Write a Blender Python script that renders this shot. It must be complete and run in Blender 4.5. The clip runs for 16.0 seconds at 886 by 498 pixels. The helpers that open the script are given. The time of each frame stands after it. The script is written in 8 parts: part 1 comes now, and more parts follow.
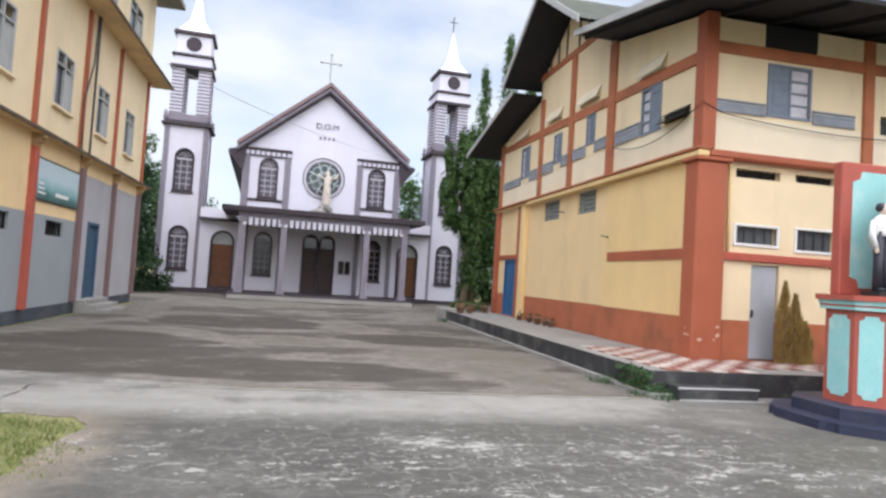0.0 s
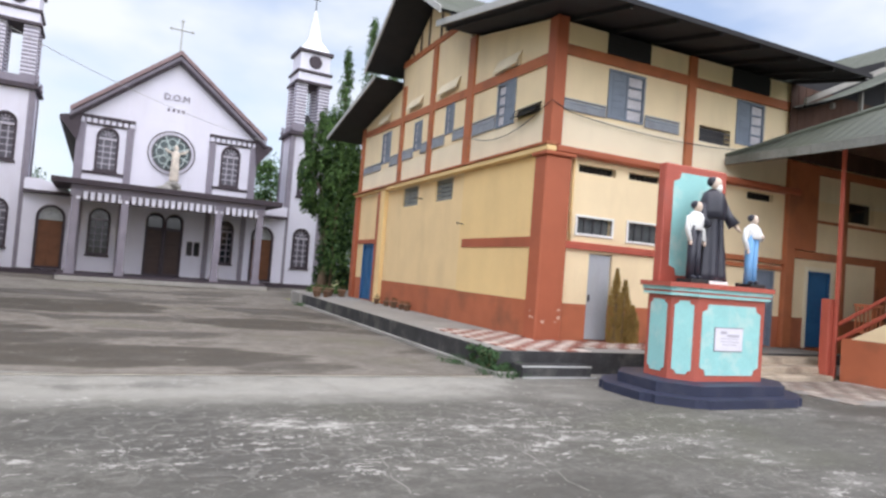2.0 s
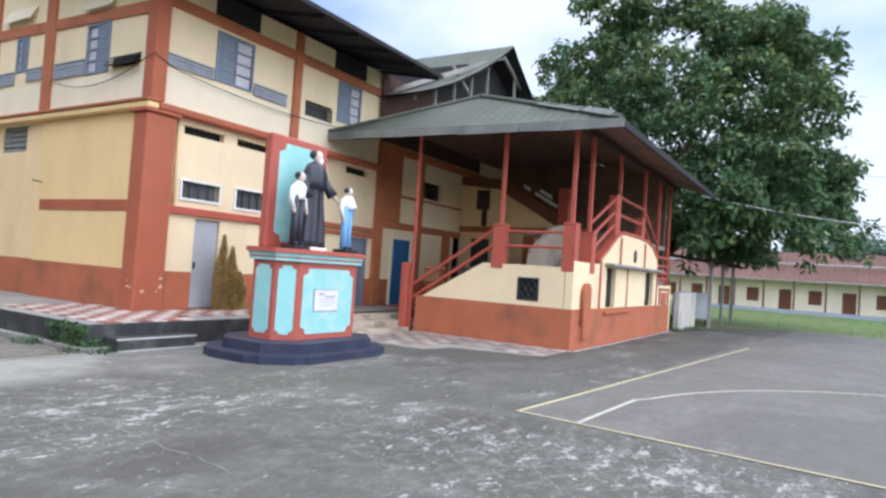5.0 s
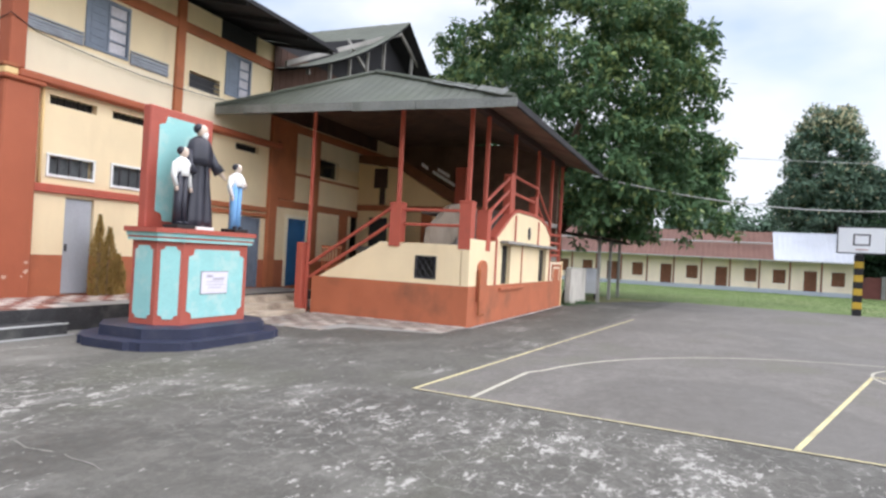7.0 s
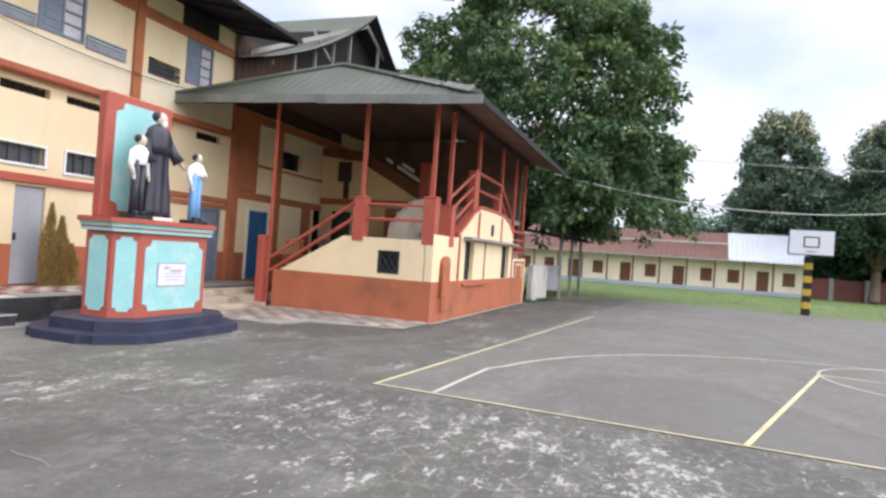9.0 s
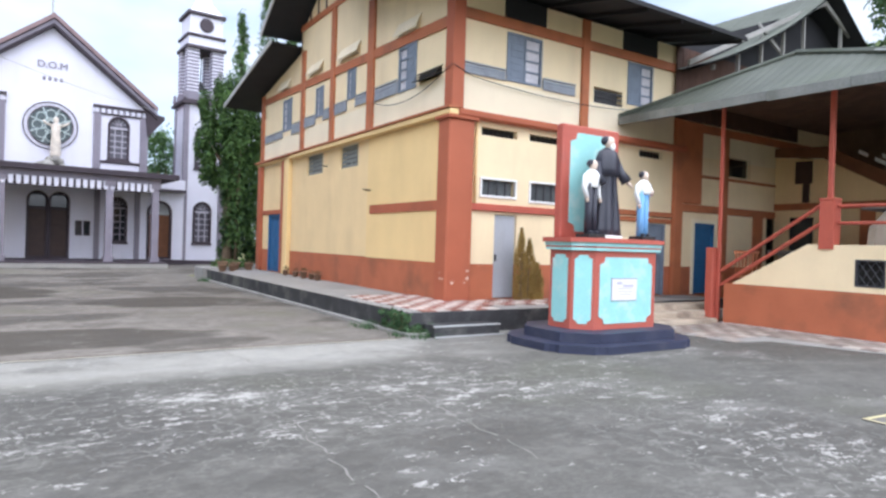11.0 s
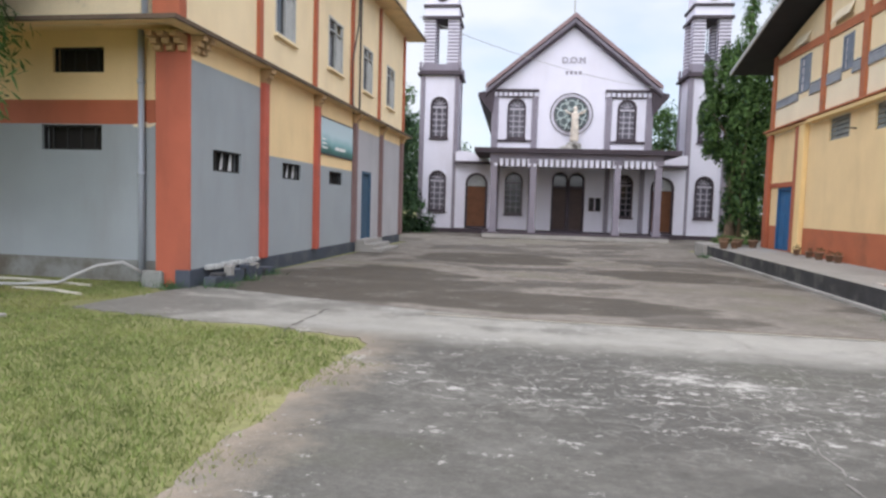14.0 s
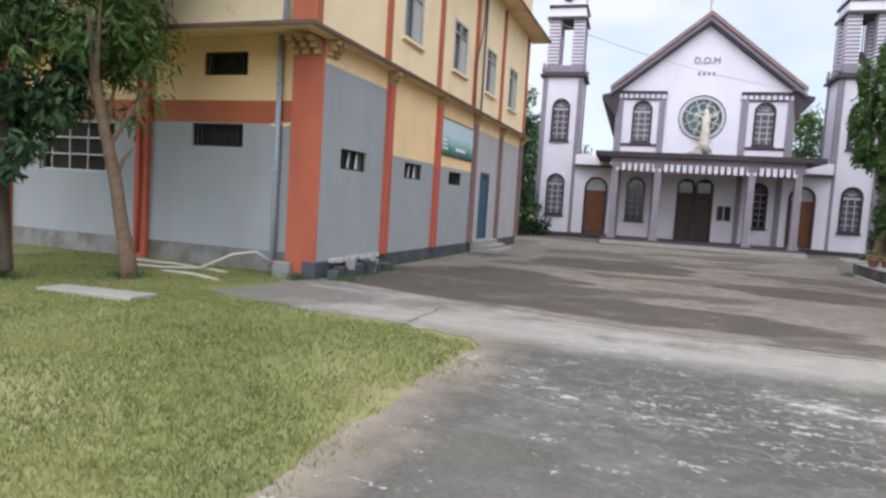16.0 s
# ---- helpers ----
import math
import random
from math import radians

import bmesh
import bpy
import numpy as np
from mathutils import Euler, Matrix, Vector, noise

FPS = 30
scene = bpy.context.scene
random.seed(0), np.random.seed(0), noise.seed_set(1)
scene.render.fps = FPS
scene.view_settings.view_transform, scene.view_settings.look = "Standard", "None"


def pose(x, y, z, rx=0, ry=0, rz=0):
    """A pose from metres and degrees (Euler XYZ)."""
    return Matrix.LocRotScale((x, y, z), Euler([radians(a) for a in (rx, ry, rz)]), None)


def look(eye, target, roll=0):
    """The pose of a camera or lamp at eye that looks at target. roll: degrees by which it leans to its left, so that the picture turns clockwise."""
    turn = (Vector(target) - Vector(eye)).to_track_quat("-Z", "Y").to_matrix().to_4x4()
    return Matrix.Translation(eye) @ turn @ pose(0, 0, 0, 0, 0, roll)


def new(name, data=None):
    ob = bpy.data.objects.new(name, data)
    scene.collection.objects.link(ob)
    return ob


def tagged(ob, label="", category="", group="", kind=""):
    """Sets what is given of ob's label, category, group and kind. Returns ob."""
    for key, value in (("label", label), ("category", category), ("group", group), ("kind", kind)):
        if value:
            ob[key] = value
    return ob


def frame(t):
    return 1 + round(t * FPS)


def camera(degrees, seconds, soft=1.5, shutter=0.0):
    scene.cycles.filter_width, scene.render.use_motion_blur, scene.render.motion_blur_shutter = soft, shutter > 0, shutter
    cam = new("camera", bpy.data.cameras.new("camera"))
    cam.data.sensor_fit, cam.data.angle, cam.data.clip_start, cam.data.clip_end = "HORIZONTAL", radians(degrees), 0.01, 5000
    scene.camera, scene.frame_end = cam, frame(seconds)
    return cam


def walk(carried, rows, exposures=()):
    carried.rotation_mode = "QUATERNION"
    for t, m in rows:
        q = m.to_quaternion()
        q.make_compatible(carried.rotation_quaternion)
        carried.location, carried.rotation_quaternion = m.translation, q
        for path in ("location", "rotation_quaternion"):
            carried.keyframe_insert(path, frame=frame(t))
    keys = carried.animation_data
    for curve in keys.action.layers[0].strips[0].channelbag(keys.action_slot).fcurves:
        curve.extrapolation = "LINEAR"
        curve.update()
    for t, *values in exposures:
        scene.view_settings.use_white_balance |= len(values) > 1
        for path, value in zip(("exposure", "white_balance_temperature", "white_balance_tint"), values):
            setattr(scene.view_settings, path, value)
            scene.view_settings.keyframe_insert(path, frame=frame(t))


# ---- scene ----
cam = camera(69.3, 16.0, soft=2.6)
# seconds, eye x y z, yaw to the left, pitch up, roll
PATH = [
    (0, -0.110, -0.047, 1.768, -11.93, 2.59, 3.63), (0.5, -0.090, -0.151, 1.726, -16.83, 2.37, 3.71),
    (1, -0.106, -0.155, 1.743, -20.85, 1.81, 3.66), (1.5, -0.122, -0.228, 1.734, -22.64, 2.20, 3.83),
    (2, -0.124, -0.183, 1.742, -24.54, 2.14, 4.47), (2.5, -0.130, -0.182, 1.746, -29.16, 2.36, 5.03),
    (3, -0.171, -0.225, 1.742, -35.35, 2.74, 5.41), (3.5, -0.179, -0.239, 1.739, -38.90, 2.77, 5.17),
    (4, -0.194, -0.233, 1.733, -46.11, 3.15, 5.35), (4.5, -0.165, -0.275, 1.727, -54.07, 2.90, 4.73),
    (5, -0.194, -0.386, 1.717, -58.43, 1.81, 3.90), (5.2, -0.181, -0.365, 1.720, -60.01, 1.25, 3.72),
    (7.5, -0.064, -0.442, 1.700, -68.92, 0.90, 3.22), (8, -0.061, -0.459, 1.704, -71.23, 0.91, 3.57),
    (8.2, -0.045, -0.447, 1.702, -72.07, 0.74, 3.75), (10.3, -0.165, -0.370, 1.715, -53.35, 0.44, 2.50),
    (10.5, -0.172, -0.349, 1.712, -47.93, 0.82, 1.84), (11, -0.131, -0.296, 1.696, -32.67, -0.37, 1.80),
    (11.5, -0.058, -0.136, 1.697, -18.97, -1.36, 2.64), (12, 0.008, -0.018, 1.707, -10.80, -2.18, 2.23),
    (12.5, 0.000, 0.000, 1.710, -7.00, -3.11, 2.29), (13, -0.022, 0.044, 1.704, -1.99, -3.08, 1.92),
    (13.5, -0.060, 0.039, 1.697, 4.69, -3.95, 1.54), (14, -0.046, -0.020, 1.703, 9.96, -3.92, 1.68),
    (14.5, -0.063, -0.016, 1.707, 12.84, -4.14, 1.37), (15, -0.120, 0.028, 1.716, 15.28, -4.50, 1.99),
    (15.5, -0.112, 0.073, 1.720, 17.36, -4.42, 2.57), (16, -0.098, -0.027, 1.715, 20.10, -4.27, 3.58),
]


def eye_pose(x, y, z, yaw, pitch, roll):
    a, b = radians(yaw), radians(pitch)
    ahead = Vector((-math.sin(a) * math.cos(b), math.cos(a) * math.cos(b), math.sin(b)))
    return look((x, y, z), Vector((x, y, z)) + ahead, roll)


# the clip's camera opens up a little as it swings back past the porch, and cools its picture twice
EXPOSURE = [(0, 0.70, 6500, 14), (4, 0.72, 6500, 14), (4.5, 0.78, 6100, 13), (5, 0.80, 5950, 13), (5.2, 0.80, 5950, 13), (7.3, 0.78, 6500, 14), (8.2, 0.78, 6500, 14),
            (10.3, 0.94, 6500, 17), (10.5, 0.95, 6500, 17), (11, 0.97, 6050, 13), (11.5, 0.94, 6020, 14), (12, 0.78, 6400, 10), (12.5, 0.72, 6430, 10), (13, 0.70, 6500, 13), (16, 0.68, 6500, 14)]
walk(cam, [(t, eye_pose(*p)) for t, *p in PATH], EXPOSURE)

# ---------------------------------------------------------------- light
SUN_EL, SUN_AZ = 62.0, 184.0
world = bpy.data.worlds.new("sky")
scene.world = world
world.use_nodes = True
wn, wl = world.node_tree.nodes, world.node_tree.links
wn.clear()
sky = wn.new("ShaderNodeTexSky")
sky.sky_type, sky.sun_disc = "NISHITA", False
sky.sun_elevation, sky.sun_rotation = radians(SUN_EL), radians(SUN_AZ)
sky.air_density, sky.dust_density = 1.0, 2.0
tc = wn.new("ShaderNodeTexCoord")
mp = wn.new("ShaderNodeMapping")
mp.inputs["Scale"].default_value = (1.0, 1.0, 2.2)
cl = wn.new("ShaderNodeTexNoise")
cl.inputs["Scale"].default_value, cl.inputs["Detail"].default_value = 2.1, 5.0
cl.inputs["Roughness"].default_value = 0.5
rp = wn.new("ShaderNodeValToRGB")
rp.color_ramp.elements[0].position, rp.color_ramp.elements[0].color = 0.39, (0.2, 0.2, 0.2, 1)
rp.color_ramp.elements[1].position, rp.color_ramp.elements[1].color = 0.60, (1, 1, 1, 1)
sc = wn.new("ShaderNodeVectorMath")
sc.operation = "SCALE"
sc.inputs[3].default_value = 0.145
mixc = wn.new("ShaderNodeMixRGB")
mixc.inputs[2].default_value = (0.575, 0.62, 0.665, 1)
bg = wn.new("ShaderNodeBackground")
bg.inputs["Strength"].default_value = 1.0
wo = wn.new("ShaderNodeOutputWorld")
wl.new(tc.outputs["Generated"], mp.inputs["Vector"])
wl.new(mp.outputs["Vector"], cl.inputs["Vector"])
sx = wn.new("ShaderNodeSeparateXYZ")
wl.new(tc.outputs["Generated"], sx.inputs[0])
lean = wn.new("ShaderNodeMath")
lean.operation = "MULTIPLY_ADD"
lean.inputs[1].default_value = 0.09
wl.new(sx.outputs["X"], lean.inputs[0])
wl.new(cl.outputs["Fac"], lean.inputs[2])
wl.new(lean.outputs[0], rp.inputs["Fac"])
wl.new(sky.outputs["Color"], sc.inputs[0])
wl.new(sc.outputs["Vector"], mixc.inputs[1])
wl.new(rp.outputs["Color"], mixc.inputs[0])
wl.new(mixc.outputs["Color"], bg.inputs["Color"])
wl.new(bg.outputs["Background"], wo.inputs["Surface"])

sun = new("sun", bpy.data.lights.new("sun", "SUN"))
sun.data.energy, sun.data.angle, sun.data.color = 2.7, radians(120), (0.985, 0.985, 1.0)
az, el = radians(SUN_AZ), radians(SUN_EL)
sun.matrix_world = look((0, 0, 0), Vector((-math.sin(az) * math.cos(el), -math.cos(az) * math.cos(el), -math.sin(el))))

# ---------------------------------------------------------------- materials


def mat(name, col, rough=0.75, var=0.12, scale=3.0, fine=40.0, bump=0.15, stain=None, stain_amt=0.0, stain_scale=0.6,
        metal=0.0, streak=0.0, spec=0.35, rand=0.0, island=0.0, trans=0.0, bscale=0.01, lo=0.5):
    """Painted or raw surface: base colour varied at two scales, blotchy stains, rain streaks and fine relief."""
    m = bpy.data.materials.new(name)
    m.use_nodes = True
    n, l = m.node_tree.nodes, m.node_tree.links
    b = n["Principled BSDF"]
    b.inputs["Roughness"].default_value, b.inputs["Metallic"].default_value = rough, metal
    b.inputs["Specular IOR Level"].default_value = spec
    geo = n.new("ShaderNodeTexCoord")
    big = n.new("ShaderNodeTexNoise")
    big.inputs["Scale"].default_value, big.inputs["Detail"].default_value = scale, 4
    sm = n.new("ShaderNodeTexNoise")
    sm.inputs["Scale"].default_value, sm.inputs["Detail"].default_value = fine, 3
    l.new(geo.outputs["Object"], big.inputs["Vector"])
    l.new(geo.outputs["Object"], sm.inputs["Vector"])
    add = n.new("ShaderNodeMath")
    add.operation = "ADD"
    l.new(big.outputs["Fac"], add.inputs[0])
    l.new(sm.outputs["Fac"], add.inputs[1])
    mr = n.new("ShaderNodeMapRange")
    mr.inputs[1].default_value, mr.inputs[2].default_value = 0.7, 1.3
    mr.inputs[3].default_value, mr.inputs[4].default_value = 1 - var, 1 + var
    l.new(add.outputs[0], mr.inputs[0])
    last = mr.outputs[0]
    if rand or island:
        src = n.new("ShaderNodeObjectInfo") if rand else n.new("ShaderNodeNewGeometry")
        k = rand or island
        mr2 = n.new("ShaderNodeMapRange")
        mr2.inputs[3].default_value, mr2.inputs[4].default_value = 1 - k, 1 + k
        l.new(src.outputs["Random" if rand else "Random Per Island"], mr2.inputs[0])
        mu = n.new("ShaderNodeMath")
        mu.operation = "MULTIPLY"
        l.new(last, mu.inputs[0])
        l.new(mr2.outputs[0], mu.inputs[1])
        last = mu.outputs[0]
    vm = n.new("ShaderNodeVectorMath")
    vm.operation = "SCALE"
    vm.inputs[0].default_value = col
    l.new(last, vm.inputs[3])
    colour = vm.outputs["Vector"]
    if stain:
        st = n.new("ShaderNodeTexNoise")
        st.inputs["Scale"].default_value, st.inputs["Detail"].default_value, st.inputs["Roughness"].default_value = stain_scale, 7, 0.62
        mpn = n.new("ShaderNodeMapping")
        mpn.inputs["Scale"].default_value = (1, 1, 0.25 if streak else 1)
        l.new(geo.outputs["Object"], mpn.inputs["Vector"])
        l.new(mpn.outputs["Vector"], st.inputs["Vector"])
        r = n.new("ShaderNodeMapRange")
        r.inputs[1].default_value, r.inputs[2].default_value = lo, lo + 0.22
        r.inputs[3].default_value, r.inputs[4].default_value = 0, stain_amt
        l.new(st.outputs["Fac"], r.inputs[0])
        mx = n.new("ShaderNodeMixRGB")
        mx.inputs[2].default_value = (*stain, 1)
        l.new(r.outputs[0], mx.inputs[0])
        l.new(colour, mx.inputs[1])
        colour = mx.outputs["Color"]
    l.new(colour, b.inputs["Base Color"])
    if bump:
        bp = n.new("ShaderNodeBump")
        bp.inputs["Strength"].default_value, bp.inputs["Distance"].default_value = bump, bscale
        l.new(add.outputs[0], bp.inputs["Height"])
        l.new(bp.outputs["Normal"], b.inputs["Normal"])
    if trans:
        t = n.new("ShaderNodeBsdfTranslucent")
        mixs = n.new("ShaderNodeMixShader")
        mixs.inputs[0].default_value = trans
        l.new(colour, t.inputs["Color"])
        l.new(b.outputs[0], mixs.inputs[1])
        l.new(t.outputs[0], mixs.inputs[2])
        l.new(mixs.outputs[0], n["Material Output"].inputs["Surface"])
    return m


CREAM = mat("cream_paint", (0.80, 0.60, 0.33), 0.7, 0.06, 1.2, 60, 0.12, (0.42, 0.30, 0.16), 0.2, 0.9, streak=1)
CREAM_PALE = mat("pale_cream_paint", (0.82, 0.67, 0.43), 0.7, 0.06, 1.2, 60, 0.12, (0.45, 0.34, 0.2), 0.22, 0.9, streak=1)
CREAM_WHITE = mat("washed_out_cream_paint", (0.82, 0.72, 0.53), 0.7, 0.06, 1.2, 60, 0.12, (0.5, 0.4, 0.27), 0.25, 0.9, streak=1)
OCHRE = mat("ochre_paint", (0.80, 0.58, 0.28), 0.7, 0.06, 1.0, 60, 0.12, (0.48, 0.33, 0.16), 0.12, 0.7, streak=1)
ORANGE = mat("terracotta_paint", (0.39, 0.112, 0.056), 0.65, 0.1, 1.5, 50, 0.12, (0.22, 0.08, 0.04), 0.4, 1.1, streak=1)
TIMBER = mat("painted_timber", (0.42, 0.14, 0.06), 0.65, 0.12, 2, 50, 0.15, (0.16, 0.08, 0.05), 0.5, 1.2)
PORCHRED = mat("dull_red_paint", (0.44, 0.10, 0.065), 0.6, 0.1, 2, 50, 0.12, (0.2, 0.07, 0.05), 0.35, 1.5)
PILLARRED = mat("stained_red_pillar_paint", (0.37, 0.098, 0.055), 0.65, 0.12, 1.5, 50, 0.12, (0.17, 0.06, 0.04), 0.55, 1.0, streak=1)
DADO = mat("weathered_orange_dado", (0.43, 0.135, 0.065), 0.7, 0.12, 1.4, 40, 0.2, (0.17, 0.085, 0.05), 0.65, 1.0)
GREY = mat("grey_wall_paint", (0.30, 0.333, 0.35), 0.75, 0.08, 0.8, 50, 0.12, (0.22, 0.22, 0.21), 0.4, 0.7, streak=1)
PALEGREY = mat("pale_lilac_grey_paint", (0.40, 0.395, 0.41), 0.75, 0.08, 0.8, 50, 0.12, (0.26, 0.25, 0.25), 0.4, 0.8, streak=1)
DULLPLUM = mat("dull_plum_paint", (0.20, 0.13, 0.125), 0.7, 0.12, 1.5, 40, 0.12, (0.11, 0.07, 0.065), 0.5, 1.1, streak=1)
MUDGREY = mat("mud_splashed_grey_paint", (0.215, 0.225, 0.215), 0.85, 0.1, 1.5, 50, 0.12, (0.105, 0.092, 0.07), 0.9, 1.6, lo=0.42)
PLINTH = mat("dark_blue_plinth_paint", (0.055, 0.065, 0.085), 0.6, 0.2, 2, 40, 0.2, (0.16, 0.16, 0.15), 0.5, 1.5)
WHITE = mat("church_whitewash", (0.70, 0.695, 0.79), 0.8, 0.04, 1, 60, 0.1, (0.5, 0.46, 0.5), 0.3, 0.5, streak=1)
LILAC = mat("lilac_grey_trim", (0.235, 0.215, 0.26), 0.75, 0.12, 2, 40, 0.12, (0.2, 0.17, 0.19), 0.4, 1.0, streak=1)
PLUM = mat("dark_plum_trim", (0.06, 0.047, 0.058), 0.7, 0.15, 2, 40, 0.1)
ROOFBROWN = mat("church_roof_edge", (0.23, 0.16, 0.165), 0.75, 0.15, 2, 30, 0.15)
SHEET = mat("weathered_roof_sheet", (0.092, 0.102, 0.082), 0.7, 0.22, 0.8, 25, 0.2, (0.07, 0.085, 0.055), 0.7, 0.6)
ROOFPATCH = mat("weathered_pale_sheet", (0.20, 0.21, 0.195), 0.6, 0.25, 1.5, 25, 0.2, (0.10, 0.11, 0.09), 0.8, 1.3, streak=1)
DEEPBROWN = mat("deep_brown", (0.075, 0.036, 0.024), 0.8, 0.25, 2, 30, 0.2, (0.03, 0.018, 0.014), 0.6, 1.2)
BRICKRED = mat("dark_red_boundary_paint", (0.17, 0.06, 0.05), 0.8, 0.15, 2, 30, 0.12, (0.07, 0.05, 0.045), 0.6, 0.8)
RUST = mat("rusty_roof_sheet", (0.15, 0.076, 0.058), 0.75, 0.2, 0.5, 25, 0.15, (0.12, 0.06, 0.05), 0.5, 0.4)
NEWSHEET = mat("new_zinc_sheet", (0.46, 0.49, 0.54), 0.45, 0.06, 1, 20, 0.05, metal=0.3)
FASCIA = mat("grey_fascia_board", (0.42, 0.43, 0.42), 0.7, 0.15, 1.2, 30, 0.12, (0.2, 0.2, 0.19), 0.5, 1.2)
PORCHUNDER = mat("brown_boarded_underside", (0.20, 0.125, 0.09), 0.85, 0.25, 2, 30, 0.15, (0.08, 0.05, 0.038), 0.6, 0.9)
# near-black, so the shade under eaves and roofs sits in the colour
SOFFIT = mat("shade_black", (0.022, 0.022, 0.025), 0.85, 0.2, 2, 30, 0.15)
BLUEDOOR = mat("blue_door_paint", (0.03, 0.12, 0.26), 0.5, 0.12, 2, 40, 0.1, (0.02, 0.06, 0.12), 0.4, 1.5)
DULLBLUE = mat("dull_blue_door_paint", (0.045, 0.095, 0.15), 0.55, 0.15, 2, 40, 0.1, (0.03, 0.05, 0.08), 0.4, 1.5)
STEELBLUE = mat("blue_grey_shutter_paint", (0.19, 0.225, 0.28), 0.55, 0.15, 3, 40, 0.1, (0.1, 0.11, 0.13), 0.4, 2)
LOUVREGREY = mat("pale_blue_grey_louvre", (0.29, 0.315, 0.35), 0.55, 0.15, 3, 40, 0.1, (0.15, 0.15, 0.16), 0.5, 2)
GREYDOOR = mat("grey_door_paint", (0.40, 0.42, 0.45), 0.5, 0.06, 1.5, 30, 0.06, (0.25, 0.24, 0.22), 0.4, 1.5, streak=1)
BROWNDOOR = mat("brown_door_wood", (0.16, 0.065, 0.03), 0.55, 0.2, 3, 40, 0.12)
DARKWOOD = mat("dark_door_wood", (0.055, 0.03, 0.025), 0.5, 0.25, 3, 40, 0.12)
GLASS = mat("dark_window_glass", (0.018, 0.022, 0.026), 0.08, 0.1, 1, 10, 0.0, spec=0.6)
# near-black for sheets that stand in for unlit space behind openings
HOLE = mat("unlit_interior", (0.02, 0.018, 0.016), 0.9, 0.1, 2, 20, 0.0)
DIMGLASS = mat("dusty_window_glass", (0.10, 0.11, 0.115), 0.25, 0.2, 4, 30, 0.0, spec=0.5)
MUNTIN = mat("lilac_white_glazing_bar", (0.44, 0.42, 0.48), 0.6, 0.12, 3, 30, 0.05)
PALEPANE = mat("curtained_pane", (0.10, 0.095, 0.12), 0.35, 0.2, 5, 40, 0.05, spec=0.5)
LEAFPANE = mat("pale_frosted_pane", (0.52, 0.50, 0.53), 0.3, 0.25, 3, 30, 0.05, spec=0.5)
PALEGLASS = mat("pale_patterned_glass", (0.34, 0.36, 0.38), 0.3, 0.25, 6, 40, 0.1, spec=0.5)
IRON = mat("painted_iron", (0.05, 0.05, 0.055), 0.5, 0.15, 5, 50, 0.05)
PIPE = mat("grey_drainpipe", (0.36, 0.40, 0.46), 0.45, 0.06, 2, 30, 0.04)
CONCRETE = mat("grey_concrete", (0.30, 0.29, 0.27), 0.85, 0.18, 2, 40, 0.25, (0.10, 0.10, 0.085), 0.6, 1.0)
STAIRGREY = mat("stained_stair_concrete", (0.33, 0.275, 0.215), 0.85, 0.2, 2, 40, 0.2, (0.09, 0.08, 0.07), 0.6, 1.2)
BLACKCURB = mat("blackened_kerb", (0.045, 0.045, 0.047), 0.75, 0.35, 3, 40, 0.25, (0.17, 0.17, 0.145), 0.7, 1.5)
TURQ = mat("turquoise_panel_paint", (0.30, 0.60, 0.585), 0.6, 0.08, 2, 40, 0.1, (0.58, 0.68, 0.62), 0.7, 2.6)
PEDRED = mat("pedestal_red_paint", (0.42, 0.10, 0.07), 0.55, 0.1, 2, 40, 0.1, (0.24, 0.09, 0.07), 0.4, 2.0)
NAVY = mat("navy_step_paint", (0.03, 0.035, 0.065), 0.5, 0.2, 2, 40, 0.12, (0.09, 0.09, 0.11), 0.5, 1.6)
STATUEBLACK = mat("statue_black_paint", (0.036, 0.037, 0.05), 0.32, 0.2, 3, 30, 0.05, (0.05, 0.032, 0.03), 0.35, 1.5)
STATUEWHITE = mat("statue_white_paint", (0.78, 0.78, 0.76), 0.5, 0.06, 3, 30, 0.05)
PLAQUE = mat("pale_lilac_plaque", (0.70, 0.68, 0.74), 0.5, 0.08, 4, 30, 0.03, (0.5, 0.46, 0.5), 0.5, 3.0)
STATUEBLUE = mat("statue_blue_paint", (0.16, 0.36, 0.62), 0.5, 0.08, 3, 30, 0.05)
STATUESKIN = mat("statue_buff_paint", (0.66, 0.53, 0.43), 0.5, 0.06, 3, 30, 0.05)
ROSEGLASS = mat("dark_teal_glass", (0.03, 0.055, 0.06), 0.12, 0.3, 3, 20, 0, spec=0.5)
ROSETRACERY = mat("pale_green_tracery", (0.46, 0.54, 0.54), 0.6, 0.1, 3, 30, 0.05)
CHURCHSTATUE = mat("church_statue_paint", (0.64, 0.575, 0.50), 0.7, 0.3, 4, 30, 0.1)
YELLOWLINE = mat("worn_yellow_line", (0.56, 0.50, 0.28), 0.8, 0.18, 5, 40, 0.1, (0.24, 0.22, 0.15), 0.8, 2.5)
PALELINE = mat("worn_pale_line", (0.46, 0.44, 0.36), 0.8, 0.15, 5, 40, 0.1, (0.22, 0.21, 0.19), 0.6, 2.5)
BARK = mat("tree_bark", (0.16, 0.115, 0.08), 0.9, 0.3, 6, 30, 0.5, bscale=0.03)
# darker copy of the bark above, shade put into its colour
DARKBARK = mat("shaded_bark", (0.06, 0.045, 0.035), 0.9, 0.3, 6, 30, 0.5, bscale=0.03)
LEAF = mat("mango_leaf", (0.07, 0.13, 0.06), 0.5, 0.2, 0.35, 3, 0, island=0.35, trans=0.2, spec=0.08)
LEAFLIGHT = mat("pale_green_leaf", (0.17, 0.225, 0.085), 0.55, 0.15, 0.4, 3, 0, island=0.35, trans=0.2, spec=0.08)
